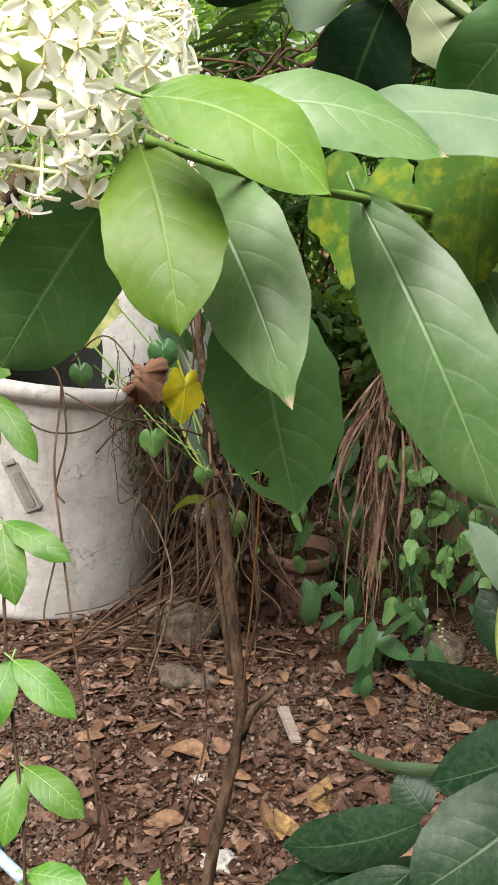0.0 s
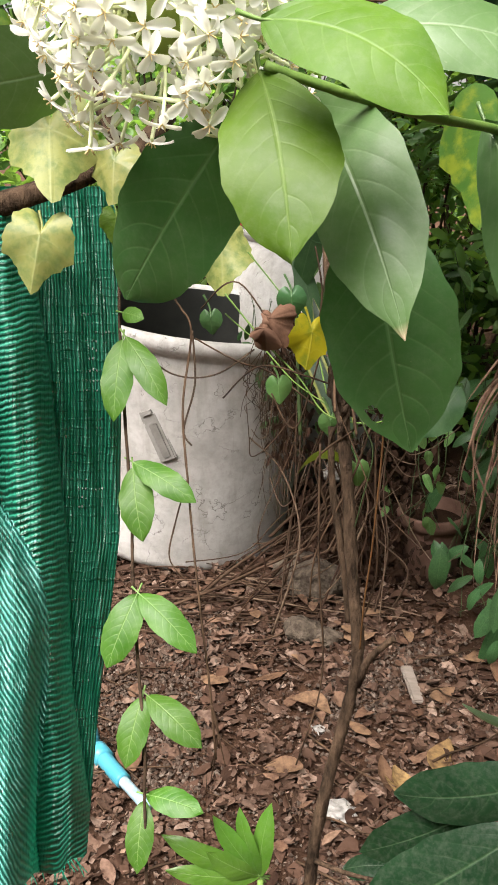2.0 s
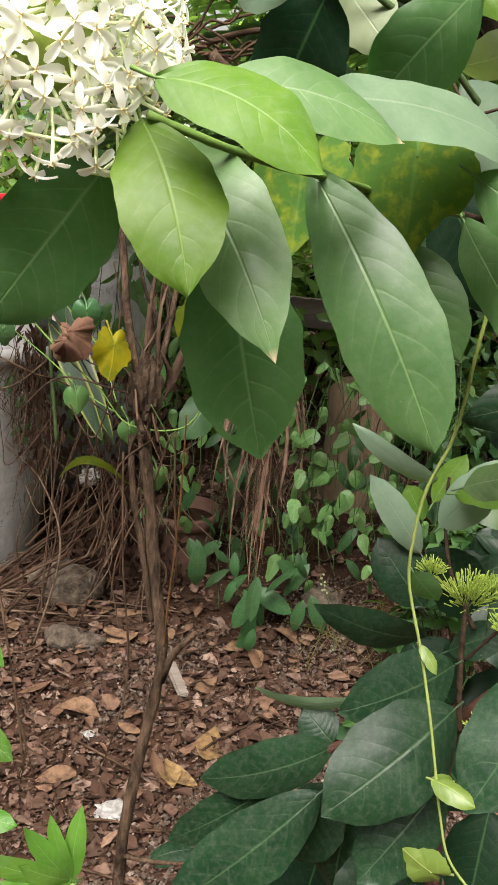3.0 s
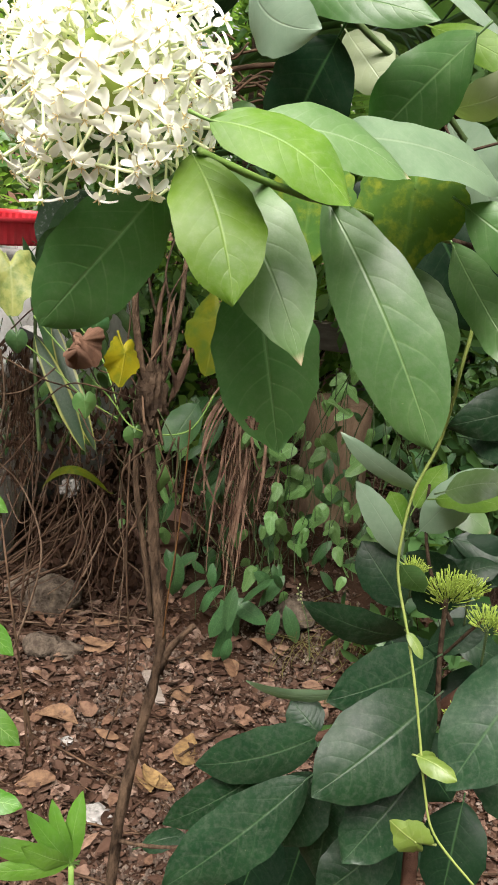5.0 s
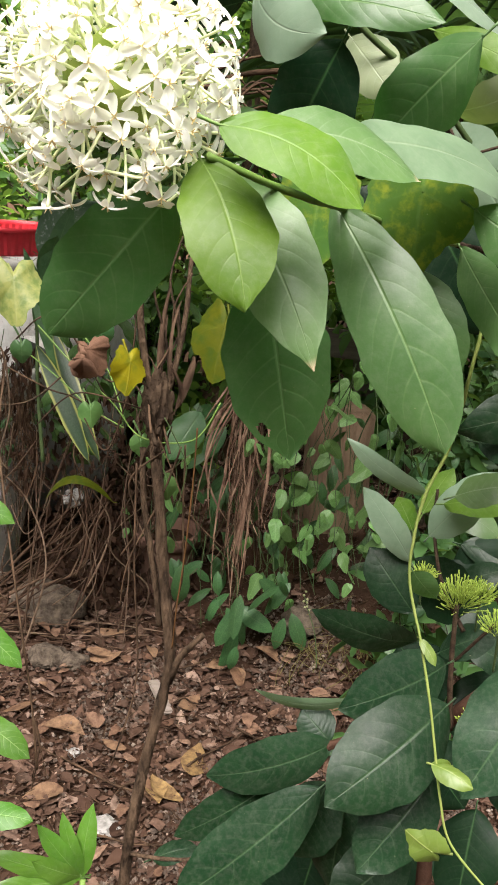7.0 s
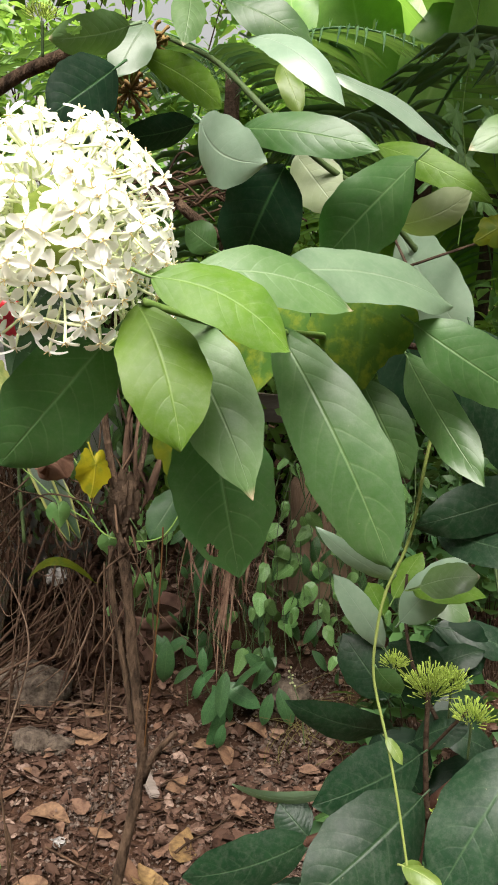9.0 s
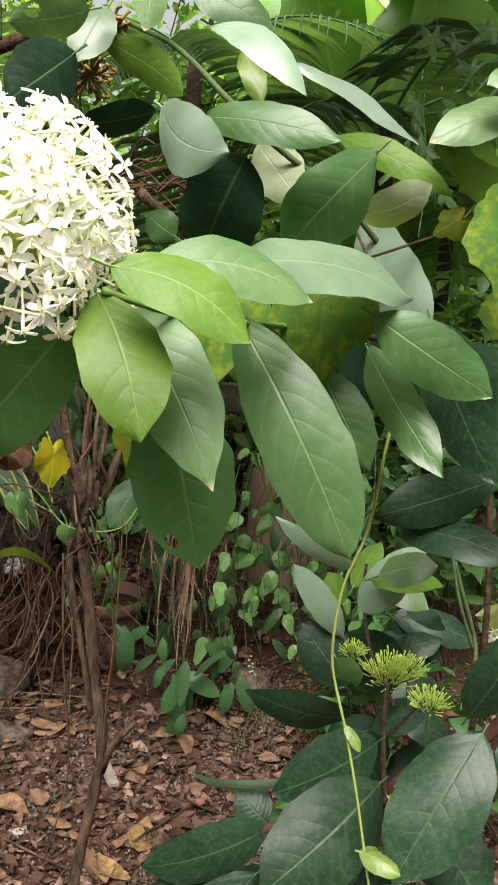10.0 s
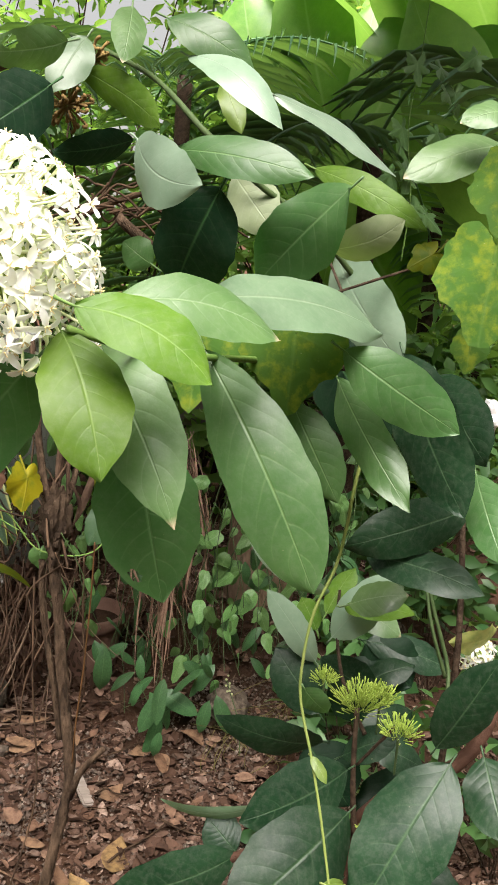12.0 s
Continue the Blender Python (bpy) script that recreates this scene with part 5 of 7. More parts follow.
for k in range(230):
    p = Vector((rng.gauss(-0.29, 0.028), rng.uniform(2.78, 2.90), rng.uniform(0.50, 0.98)))
    tuft_leaf_into(scraps, sf, [], p, Vector((rng.gauss(0, 0.6), -1, rng.gauss(0.2, 0.5))), Vector((rng.gauss(0, 0.4), rng.gauss(0, 0.3), -1)), rng.uniform(0.02, 0.065), rng.uniform(0.006, 0.018))
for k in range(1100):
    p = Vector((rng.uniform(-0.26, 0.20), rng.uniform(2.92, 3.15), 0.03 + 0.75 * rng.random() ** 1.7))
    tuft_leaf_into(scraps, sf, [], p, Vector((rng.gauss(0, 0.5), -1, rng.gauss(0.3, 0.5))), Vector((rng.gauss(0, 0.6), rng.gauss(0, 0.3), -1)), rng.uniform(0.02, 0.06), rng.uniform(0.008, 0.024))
# Dead leaf browns, darkened to stand for the shadow behind the stems.
SHADED_SCRAPS = litter_mat("shaded_dead_leaves", [(0.010, 0.006, 0.004), (0.05, 0.028, 0.018), (0.02, 0.011, 0.008), (0.10, 0.058, 0.038)])
part("dead_leaf_mass", mesh_of("dead_leaf_mass", scraps, sf, SHADED_SCRAPS), SHADED_SCRAPS, tangle)
strands(tangle, "root_beard", beard, 0.0013, 0.0008, DRY_VINE)

# dry stems bound round the sapling's fork, and loose ones that hang before the tub
wrap = thing("dry_vine_wrap", (-0.021, 1.045, 1.261), "bundle of dry vine stems wound round the sapling fork", "dead vines")
burl = bmesh.new()
bmesh.ops.create_icosphere(burl, subdivisions=4, radius=1)
for v in burl.verts:
    k = 1 + 0.35 * noise.noise(v.co * 2.2) + 0.22 * noise.noise(Vector((v.co.x * 9, v.co.y * 9, v.co.z * 2)))
    v.co = Vector((v.co.x * 0.016 * k, v.co.y * 0.015 * k, v.co.z * 0.038 * k)) + Vector((-0.02, 1.038, 1.273))
part("burl", burl, BARK_DARK, wrap, "knotted bark burl")
lines = []
for k in range(5):
    a = Vector((-0.023, 1.021, 1.235)) + Vector((rng.gauss(0, 0.010), rng.uniform(-0.016, 0.016), rng.uniform(-0.02, 0.02)))
    b = Vector((-0.018, 1.036, 1.284)) + Vector((rng.gauss(0, 0.014), rng.uniform(-0.018, 0.018), rng.uniform(-0.02, 0.02)))
    c = Vector((0.012, 1.087, 1.41)) + Vector((rng.gauss(0, 0.014), rng.uniform(-0.03, 0.03), rng.uniform(-0.05, 0.05)))
    if rng.random() < 0.35:
        c = Vector((-0.034, 1.07, 1.397)) + Vector((rng.gauss(0, 0.012), rng.uniform(-0.02, 0.02), rng.uniform(-0.04, 0.04)))
    lines.append([a, b, lerp(b, c, 0.35) + Vector((rng.gauss(0, 0.008), rng.gauss(0, 0.006), 0)), lerp(b, c, 0.7) + Vector((rng.gauss(0, 0.006), 0, 0)), c])
each(wrap, "stem", lines[::2], 0.0026, 0.0011, BARK_DARK)
each(wrap, "stem", lines[1::2], 0.0016, 0.0008, DRY_VINE)
for k in range(6):
    a = Vector((-0.012 + rng.gauss(0, 0.012), 1.045 + rng.uniform(-0.015, 0.015), 1.27 + rng.uniform(-0.03, 0.05)))
    up_ = rng.random() < 0.6
    c = a + (Vector((rng.uniform(0.0, 0.035), rng.uniform(0.0, 0.04), rng.uniform(0.05, 0.13))) if up_ else Vector((rng.uniform(-0.03, 0.04), rng.uniform(-0.01, 0.02), -rng.uniform(0.03, 0.09))))
    leaf(wrap, a, c, rng.uniform(0.005, 0.010), (rng.gauss(0, 0.7), -1, rng.gauss(0.1, 0.3)), STRAW_DULL, rng.gauss(0, 0.10), 0.6, 0.7, name="dry_blade", stalk=0.004, sway=rng.gauss(0, 0.08))
CRUMPLED = litter_mat("crumpled_leaf", [(0.11, 0.055, 0.034), (0.20, 0.115, 0.075)])
for at_, way, w, n in (((-0.097, 1.046, 1.334), (0.35, -0.3, -0.9), 0.036, (-0.3, -0.9, 0.3)), ((-0.088, 1.05, 1.328), (-0.1, -0.4, -0.9), 0.030, (0.7, -0.7, 0.2)), ((-0.102, 1.04, 1.325), (0.8, -0.2, -0.6), 0.026, (0.1, -0.8, 0.6))):
    heart_leaf(wrap, at_, way, w, n, CRUMPLED, 3, name="dry_leaf", cut=0.22, jag=0.09, curl=2.6, droop=0.6, stalk=0.008)
lines = []
for k in range(5):
    a = Vector((-0.021, 1.027, 1.24)) + Vector((rng.gauss(0, 0.02), rng.uniform(-0.02, 0.02), rng.uniform(-0.03, 0.03)))
    c = a + Vector((rng.uniform(-0.12, 0.02), rng.uniform(-0.03, 0.06), -rng.uniform(0.1, 0.4)))
    lines.append([a, lerp(a, c, 0.35) + Vector((rng.gauss(-0.01, 0.012), 0, 0.01)), lerp(a, c, 0.7) + Vector((rng.gauss(-0.005, 0.012), 0, 0)), c])
each(wrap, "loose_end", lines, 0.0013, 0.001, DRY_VINE)
lines = []
for k in range(5):
    a = Vector((-0.031, 1.041, 1.275)) + Vector((rng.gauss(0, 0.02), rng.uniform(-0.02, 0.02), rng.uniform(-0.05, 0.05)))
    c = a + Vector((-rng.uniform(0.04, 0.16), rng.uniform(-0.02, 0.10), rng.uniform(-0.03, 0.12)))
    lines.append([a, lerp(a, c, 0.3) + Vector((0, 0, rng.gauss(0, 0.025))), lerp(a, c, 0.7) + Vector((0, 0, rng.gauss(0, 0.025))), c])
each(wrap, "runner", lines, 0.0011, 0.0009, DRY_VINE)

hanger = thing("hanging_dry_stem", (-0.336, 1.927, 0), "thin dry brown vine hanging in front of the tub", "dead vines")
stem(hanger, "main_stem", [(-0.228, 1.126, 1.356), (-0.204, 1.11, 1.332), (-0.189, 1.093, 1.308), (-0.195, 1.065, 1.233), (-0.187, 1.04, 1.159), (-0.172, 1.003, 1.05), (-0.157, 0.978, 0.941), (-0.151, 0.969, 0.855)], 0.0012, 0.0013, DRY_VINE)
stem(hanger, "side_stem", [(-0.188, 1.094, 1.31), (-0.183, 1.075, 1.256), (-0.193, 1.057, 1.21), (-0.184, 1.053, 1.193)], 0.0012, 0.001, BARK_DARK)
stem(hanger, "side_stem", [(-0.187, 1.04, 1.159), (-0.199, 1.022, 1.113), (-0.203, 1.009, 1.079), (-0.184, 1.004, 1.056)], 0.001, 0.0008, DRY_VINE)
stem(hanger, "side_stem", [(-0.26, 1.1, 1.299), (-0.213, 1.085, 1.265), (-0.165, 1.091, 1.262), (-0.129, 1.146, 1.278)], 0.001, 0.001, BARK_DARK)
stem(hanger, "side_stem", [(-0.187, 1.101, 1.3), (-0.142, 1.11, 1.273), (-0.109, 1.14, 1.253), (-0.057, 1.135, 1.216)], 0.001, 0.001, DRY_VINE)
for k in range(4):
    q = [Vector((-0.154, 0.972, 0.923)), Vector((-0.148, 0.971, 0.888)), Vector((-0.145, 0.969, 0.852)) + Vector((rng.gauss(0, 0.015), 0, rng.gauss(0, 0.01)))]
    stem(hanger, "root", q, 0.0011, 0.0006, DRY_VINE)

runner = thing("thin_runner", (0.0, 0.95, 0), "thin ochre and green vine stems beside the sapling", "vine")
stem(runner, "stem", [(-0.016, 0.990, 1.274), (0.003, 0.990, 1.238), (0.010, 0.992, 1.212), (0.0, 0.996, 1.16), (-0.006, 1.004, 1.13)], 0.0007, 0.0006, STEM_DARK)
stem(runner, "stem", [(0.020, 0.992, 1.262), (0.018, 0.992, 1.202), (0.012, 0.992, 1.111), (0.006, 0.994, 1.049), (0.003, 1.0, 0.99)], 0.0009, 0.0010, OCHRE)
stem(runner, "stem", [(-0.022, 0.990, 1.252), (-0.003, 0.990, 1.208), (0.016, 0.990, 1.163), (0.059, 0.990, 1.117)], 0.0006, 0.0005, DRY_VINE)

straw = thing("straw_bundle", (0.473, 2.976, 0), "hanging bundle of dry brown straw leaves", "dry straw")
lines = []
for k in range(130):
    a = Vector((0.430, 2.745, 0.93)) + Vector((rng.gauss(0, 0.022), rng.uniform(-0.05, 0.05), rng.uniform(-0.12, 0.06)))
    c = a + Vector((rng.gauss(-0.01, 0.045) - (0.12 if k % 13 == 0 else 0), rng.uniform(-0.12, 0.03), -rng.uniform(0.15, 0.74)))
    lines.append([a, lerp(a, c, 0.45) + Vector((rng.gauss(0, 0.03), -0.02, 0.01)), c + Vector((rng.gauss(0, 0.02), 0, 0))])
for pts in lines[:84]:
    leaf(straw, pts[0], pts[-1], rng.uniform(0.003, 0.011), (rng.gauss(0, 0.6), -1, rng.gauss(0.2, 0.3)), STRAW, rng.gauss(0, 0.09), 0.5, 0.5, name="blade", stalk=0.01, sway=rng.gauss(0, 0.09))
each(straw, "thin_blade", lines[84:], 0.0016, 0.001, DRY_VINE, sides=4)


def scatter_leaves(parent, count, spot, size, material, shape="heart", facing=(0, -0.7, 0.8), spread=0.4, seed=1, kinds=4, name="leaf"):
    """Leaves of a few kinds, each an object, at places that spot(rng) gives."""
    r = random.Random(seed)
    meshes = []
    for k in range(kinds):
        if shape == "heart":
            v, u, f = [Vector((0, 0, 0))], [(0.5, 0.0)], []
            rings, seg = 3, 20
            for i in range(1, rings + 1):
                for s in range(seg):
                    q = 2 * math.pi * s / seg
                    rad = (0.44 + 0.03 * math.sin(2 * q + k)) * (1 - 0.16 * math.exp(-(abs(q - math.pi) / 0.30) ** 2)) * (1 + 0.75 * math.exp(-(min(q, 6.2832 - q) / 0.5) ** 2)) * i / rings
                    v.append(Vector((0.80 * rad * math.sin(q), rad * math.cos(q) + 0.12 * i / rings, (0.03 + 0.03 * k) * abs(math.sin(q)) * i / rings - 0.08 * (i / rings) ** 2 + 0.04 * math.sin(3 * q + k) * i / rings)))
                    u.append((0.5 + 0.5 * math.sin(q) * i / rings, max(0.0, 0.3 + 0.7 * math.cos(q) * i / rings)))
            for s in range(seg):
                f.append((0, 1 + s, 1 + (s + 1) % seg))
                for i in range(rings - 1):
                    a, b = 1 + i * seg + s, 1 + i * seg + (s + 1) % seg
                    f.append((a, a + seg, b + seg, b))
        else:
            v, f, u = blade(1.0, r.uniform(0.30, 0.42) if shape == "oval" else 0.13, r.uniform(0.04, 0.14), 0.25, 0.08, nu=4, nv=8, seed=seed * 10 + k)
        meshes.append(mesh_of(name, v, f, material, u))
    for i in range(count):
        p = Vector(spot(r))
        n = (Vector(facing) + Vector((r.gauss(0, spread), r.gauss(0, spread), r.gauss(0, spread)))).normalized()
        down = Vector((r.gauss(0, 0.7), r.gauss(0, 0.3), -1.0))
        ob = new(name, meshes[i % kinds])
        ob.parent = parent
        ob.matrix_parent_inverse = Matrix.Translation(-Vector(parent.location))
        ob.matrix_basis = Matrix.Translation(p) @ turned(down, n).to_4x4() @ Matrix.Scale(size * r.uniform(0.5, 1.25), 4)



def creeper(name, label, box, count, size, material, shape, seed, vines=9, spread=0.45, tall=1.0):
    """Vines that hang over the bank, with their leaves."""
    (x0, x1), (y0, y1), (z0, z1) = box
    r = random.Random(seed)
    ob = thing(name, ((x0 + x1) / 2, (y0 + y1) / 2, 0.0), label, "creeper")
    paths = []
    for k in range(vines):
        x = r.uniform(x0, x1)
        pts = [Vector((x + 0.06 * math.sin(3 * s + k) + r.uniform(-0.03, 0.03), r.uniform(y0, y1), z1 + (z0 - z1) * s)) for s in (0, 0.3, 0.6, 1.0)]
        paths.append(pts)
    each(ob, "vine_stem", paths, 0.0015, 0.0011, STEM_DARK)

    def spot(rr):
        pts = rr.choice(paths)
        s = rr.uniform(0, 2.999)
        return lerp(pts[int(s)], pts[int(s) + 1], s % 1) + Vector((rr.gauss(0, 0.035), rr.gauss(-0.03, 0.03), rr.gauss(0, 0.03)))

    scatter_leaves(ob, count, spot, size, material, shape, spread=spread, seed=seed)
    return ob


creeper("heart_leaf_creeper", "creeper with small heart-shaped green leaves over the bank", ((0.44, 0.63), (2.55, 2.75), (0.24, 0.90)), 72, 0.062, LEAF_CREEP, "heart", 31, 12, 0.5)
creeper("heart_leaf_creeper", "thin creeper with heart-shaped leaves beside the pot", ((0.09, 0.20), (2.6, 2.8), (0.36, 0.80)), 18, 0.05, LEAF_CREEP, "heart", 32, 5, 0.7)
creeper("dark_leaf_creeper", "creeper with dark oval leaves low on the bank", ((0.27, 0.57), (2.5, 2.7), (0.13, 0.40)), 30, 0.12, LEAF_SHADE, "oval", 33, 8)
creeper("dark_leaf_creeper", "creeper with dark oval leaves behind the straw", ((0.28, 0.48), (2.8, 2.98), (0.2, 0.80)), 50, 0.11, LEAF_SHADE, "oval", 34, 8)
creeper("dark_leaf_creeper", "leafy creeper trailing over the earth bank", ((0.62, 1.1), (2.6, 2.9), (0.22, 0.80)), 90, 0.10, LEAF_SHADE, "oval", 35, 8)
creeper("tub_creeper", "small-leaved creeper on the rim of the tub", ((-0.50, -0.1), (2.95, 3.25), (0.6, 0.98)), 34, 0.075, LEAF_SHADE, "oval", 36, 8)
creeper("tub_creeper", "creeper with dull green leaves behind the sapling", ((-0.2, 0.2), (2.95, 3.3), (0.5, 1.15)), 90, 0.085, LEAF_CREEP, "oval", 37, 10)
creeper("heart_leaf_creeper", "dense creeper with small bright heart-shaped leaves over the bank", ((0.52, 1.0), (2.4, 2.62), (0.34, 1.0)), 58, 0.06, LEAF_CREEP, "heart", 38, 14, 0.5)

# ---- pots, stones and odds on the ground ----
pot = thing("clay_pot", (0.198, 3.068, 0), "dull reddish clay pot half hidden by creepers", "pot")
v, f = lathe([(0.05, 0.0), (0.085, 0.0), (0.09, 0.02), (0.108, 0.20), (0.112, 0.21), (0.124, 0.215), (0.126, 0.25), (0.122, 0.258), (0.112, 0.256), (0.106, 0.21), (0.0, 0.2)], 40, pot.location, 0.003)
part("body", mesh_of("body", v, f, TERRACOTTA), TERRACOTTA, pot)
v, f = lathe([(0.0, 0.215), (0.107, 0.213)], 24, pot.location)
part("earth", mesh_of("earth", v, f, SOIL), SOIL, pot, "dark potting earth")


def stone(place, r, squash=0.7, seed=1, material=STONE, name="stone", label="rough grey-brown stone in the leaf litter"):
    bm = bmesh.new()
    bmesh.ops.create_icosphere(bm, subdivisions=4, radius=1)
    for v in bm.verts:
        k = 1 + 0.28 * noise.noise(v.co * 1.3 + Vector((seed * 7, 0, 0))) + 0.10 * noise.noise(v.co * 4 + Vector((seed, 3, 0)))
        v.co = Vector((v.co.x * r * k, v.co.y * r * k * 0.9, v.co.z * r * k * squash))
    spot = Vector(place)
    spot.z = ground_height(spot.x, spot.y) + r * squash * 0.45
    bmesh.ops.translate(bm, vec=spot, verts=bm.verts)
    return tagged(part(name, bm, material), label, "stone", "stones on the ground")


for k, (p, r) in enumerate((((-0.191, 2.898, 0), 0.105), ((-0.21, 2.587, 0), 0.062), ((-0.131, 2.567, 0), 0.045), ((0.612, 2.619, 0), 0.07), ((-0.27, 2.987, 0), 0.09), ((1.144, 3.118, 0), 0.07), ((1.221, 2.827, 0), 0.10))):
    stone(p, r, 0.75, k + 2)


def fallen_leaf(place, size, turn, seed, material=DRY_LEAF, label="fallen tan-brown dry leaf on the soil", torn=0.25):
    r = random.Random(seed)
    v, f = [], []
    p = Vector(place)
    dry_leaf_into(v, f, p.x, p.y, size, r, 0.012, turn, 6, 12, 0.6, torn)
    return tagged(part("fallen_leaf", mesh_of("fallen_leaf", v, f, material), material), label, "dry leaf", "fallen leaves")


for k, (p, s, q) in enumerate((((-0.371, 2.674, 0), 0.085, 0.3), ((0.311, 2.522, 0), 0.15, -0.7), ((-0.156, 2.224, 0), 0.15, 1.2), ((-0.193, 1.959, 0), 0.13, 1.5), ((0.368, 2.44, 0), 0.11, 0.2),
                               ((0.057, 1.966, 0), 0.13, 0.4), ((-0.049, 2.585, 0), 0.12, 1.4), ((-0.203, 2.42, 0), 0.10, 1.0), ((-0.1, 2.767, 0), 0.09, 0.6), ((0.118, 2.583, 0), 0.08, 0.1),
                               ((-0.279, 2.344, 0), 0.12, 2.0), ((-0.437, 2.303, 0), 0.12, 1.1), ((-0.586, 1.941, 0), 0.13, 0.5), ((-0.005, 2.755, 0), 0.13, 1.1), ((-0.035, 2.562, 0), 0.14, 1.5), ((0.487, 2.625, 0), 0.11, -0.2),
                               ((0.363, 2.429, 0), 0.12, 0.1), ((0.476, 2.526, 0), 0.11, 0.8), ((0.203, 2.305, 0), 0.1, 2.2), ((-0.015, 2.141, 0), 0.1, 0.9))):
    fallen_leaf(p, s * 0.85, q, 50 + k)
PALE_LEAF = litter_mat("dry_leaf_pale", [(0.12, 0.064, 0.040), (0.27, 0.165, 0.108), (0.18, 0.102, 0.064), (0.34, 0.225, 0.155)])
spread_ = random.Random(77)
for k in range(120):
    p = (spread_.uniform(-0.75, 1.0), spread_.uniform(1.55, 2.85), 0)
    fallen_leaf(p, spread_.uniform(0.03, 0.08), spread_.uniform(0, 3.1), 200 + k, PALE_LEAF, "small pale brown dead leaf on the soil", spread_.choice((0.3, 0.8, 1.0)))
YEL_DRY = litter_mat("dry_leaf_yellow", [(0.28, 0.18, 0.075), (0.36, 0.24, 0.10)])
FILM = plain("grey_film", (0.22, 0.21, 0.19), (0.48, 0.46, 0.43), 0.35, 60, 0.3, spec=0.4)
for k, (p, s, q) in enumerate((((0.191, 2.049, 0), 0.14, -0.3), ((0.074, 1.957, 0), 0.12, 0.2), ((0.109, 1.944, 0), 0.12, 0.7))):
    fallen_leaf(p, s, q, 80 + k, YEL_DRY, "fallen yellowish dry leaf on the soil")


def scrap(place, size, seed, label, name, material, squash=0.35):
    """A crumpled bit of film or husk."""
    bm = bmesh.new()
    bmesh.ops.create_icosphere(bm, subdivisions=3, radius=1)
    for v in bm.verts:
        k = 1 + 0.5 * noise.noise(v.co * 2.1 + Vector((seed * 5, 0, 0))) + 0.25 * noise.noise(v.co * 6)
        v.co = Vector((v.co.x * size * k, v.co.y * size * k * 0.8, v.co.z * size * k * squash))
    spot = Vector(place)
    spot.z = ground_height(spot.x, spot.y) + size * squash * 0.6 + 0.01
    bmesh.ops.translate(bm, vec=spot, verts=bm.verts)
    ob = part(name, bm, material)
    for p in ob.data.polygons:
        p.use_smooth = False
    return tagged(ob, label, "litter")


scrap((-0.131, 2.142, 0), 0.023, 3, "crumpled whitish scrap among the dead leaves", "paper_scrap", FILM)
scrap((-0.055, 1.836, 0), 0.042, 4, "crumpled clear plastic scrap on the soil", "plastic_scrap", FILM)
rag = scrap((0, 0, 0), 0.03, 6, "white scrap caught in the dead vines", "plastic_scrap", FILM, 0.9)
rag.location = Vector((-0.14, 2.844, 0.471)) - Vector((0, 0, 0.03))
wedge = soft_box(0.034, 0.15, 0.014, Matrix.Translation(Vector((0.123, 2.337, 0)) + Vector((0, 0, 0.035))) @ Euler((0.12, 0.1, 0.25)).to_matrix().to_4x4(), 0.004)
tagged(part("wood_chip", wedge, OLD_WOOD), "weathered grey wood chip on the soil", "wood")


def ground_twig(place, ln, q, seed):
    r = random.Random(seed)
    p = Vector(place)
    pts = []
    for s in (-1, -0.4, 0.3, 1):
        x, y = p.x + s * ln / 2 * math.cos(q) + r.gauss(0, 0.01), p.y + s * ln / 2 * math.sin(q) + r.gauss(0, 0.01)
        pts.append((x, y, ground_height(x, y) + 0.02 + r.uniform(0, 0.015)))
    v, f = [], []
    tube_into(v, f, pts, 0.0035, 0.002, 6, 0.15, r)
    tagged(part("twig", mesh_of("twig", v, f, DRY_VINE), DRY_VINE), "dry brown twig lying on the leaves", "twig", "twigs on the ground")


rng = random.Random(9)
for k in range(34):
    ground_twig((rng.uniform(-0.8, 1.0), rng.uniform(1.5, 2.8), 0), rng.uniform(0.12, 0.4), rng.uniform(-0.7, 0.7), k)

sticks = []
for k in range(700):
    x, y, q, ln = rng.uniform(-1.1, 1.2), rng.uniform(1.3, 3.0), rng.uniform(0, 3.14), rng.uniform(0.015, 0.07)
    z = ground_height(x, y) + rng.uniform(0.015, 0.03)
    sticks.append([(x, y, z), (x + ln * math.cos(q), y + ln * math.sin(q), z + rng.uniform(-0.006, 0.012))])
ob = strands(None, "twig_litter", sticks, 0.0016, 0.001, DRY_VINE, sides=4)
tagged(ob, "small broken dry twigs strewn on the soil", "twig litter", kind="stuff")

# blue water pipe
pipe = thing("water_pipe", (-0.57, 1.816, 0), "worn pale blue plastic water pipe with a bright blue joint", "pipe")
lift = Vector((0, 0, 0.03))
a, b, c = Vector((-0.685, 1.964, 0)) + lift, Vector((-0.609, 1.885, 0)) + lift, Vector((-0.49, 1.771, 0)) + lift
stem(pipe, "pipe", [b, lerp(b, c, 0.5), c], 0.0135, 0.0135, PVC_WORN, 0.0, 16)
stem(pipe, "joint", [lerp(a, b, -0.1), lerp(a, b, 0.5), lerp(b, c, 0.15), lerp(b, c, 0.30)], 0.021, 0.0195, PVC_BLUE, 0.0, 16, "bright blue pipe joint")
stem(pipe, "collar", [lerp(a, b, 0.15), lerp(a, b, 0.55)], 0.026, 0.026, PVC_BLUE, 0.0, 16, "bright blue pipe joint")
stem(pipe, "joint_arm", [a, a + Vector((-0.015, 0.01, 0.075))], 0.019, 0.019, PVC_BLUE, 0.0, 16, "bright blue pipe joint")

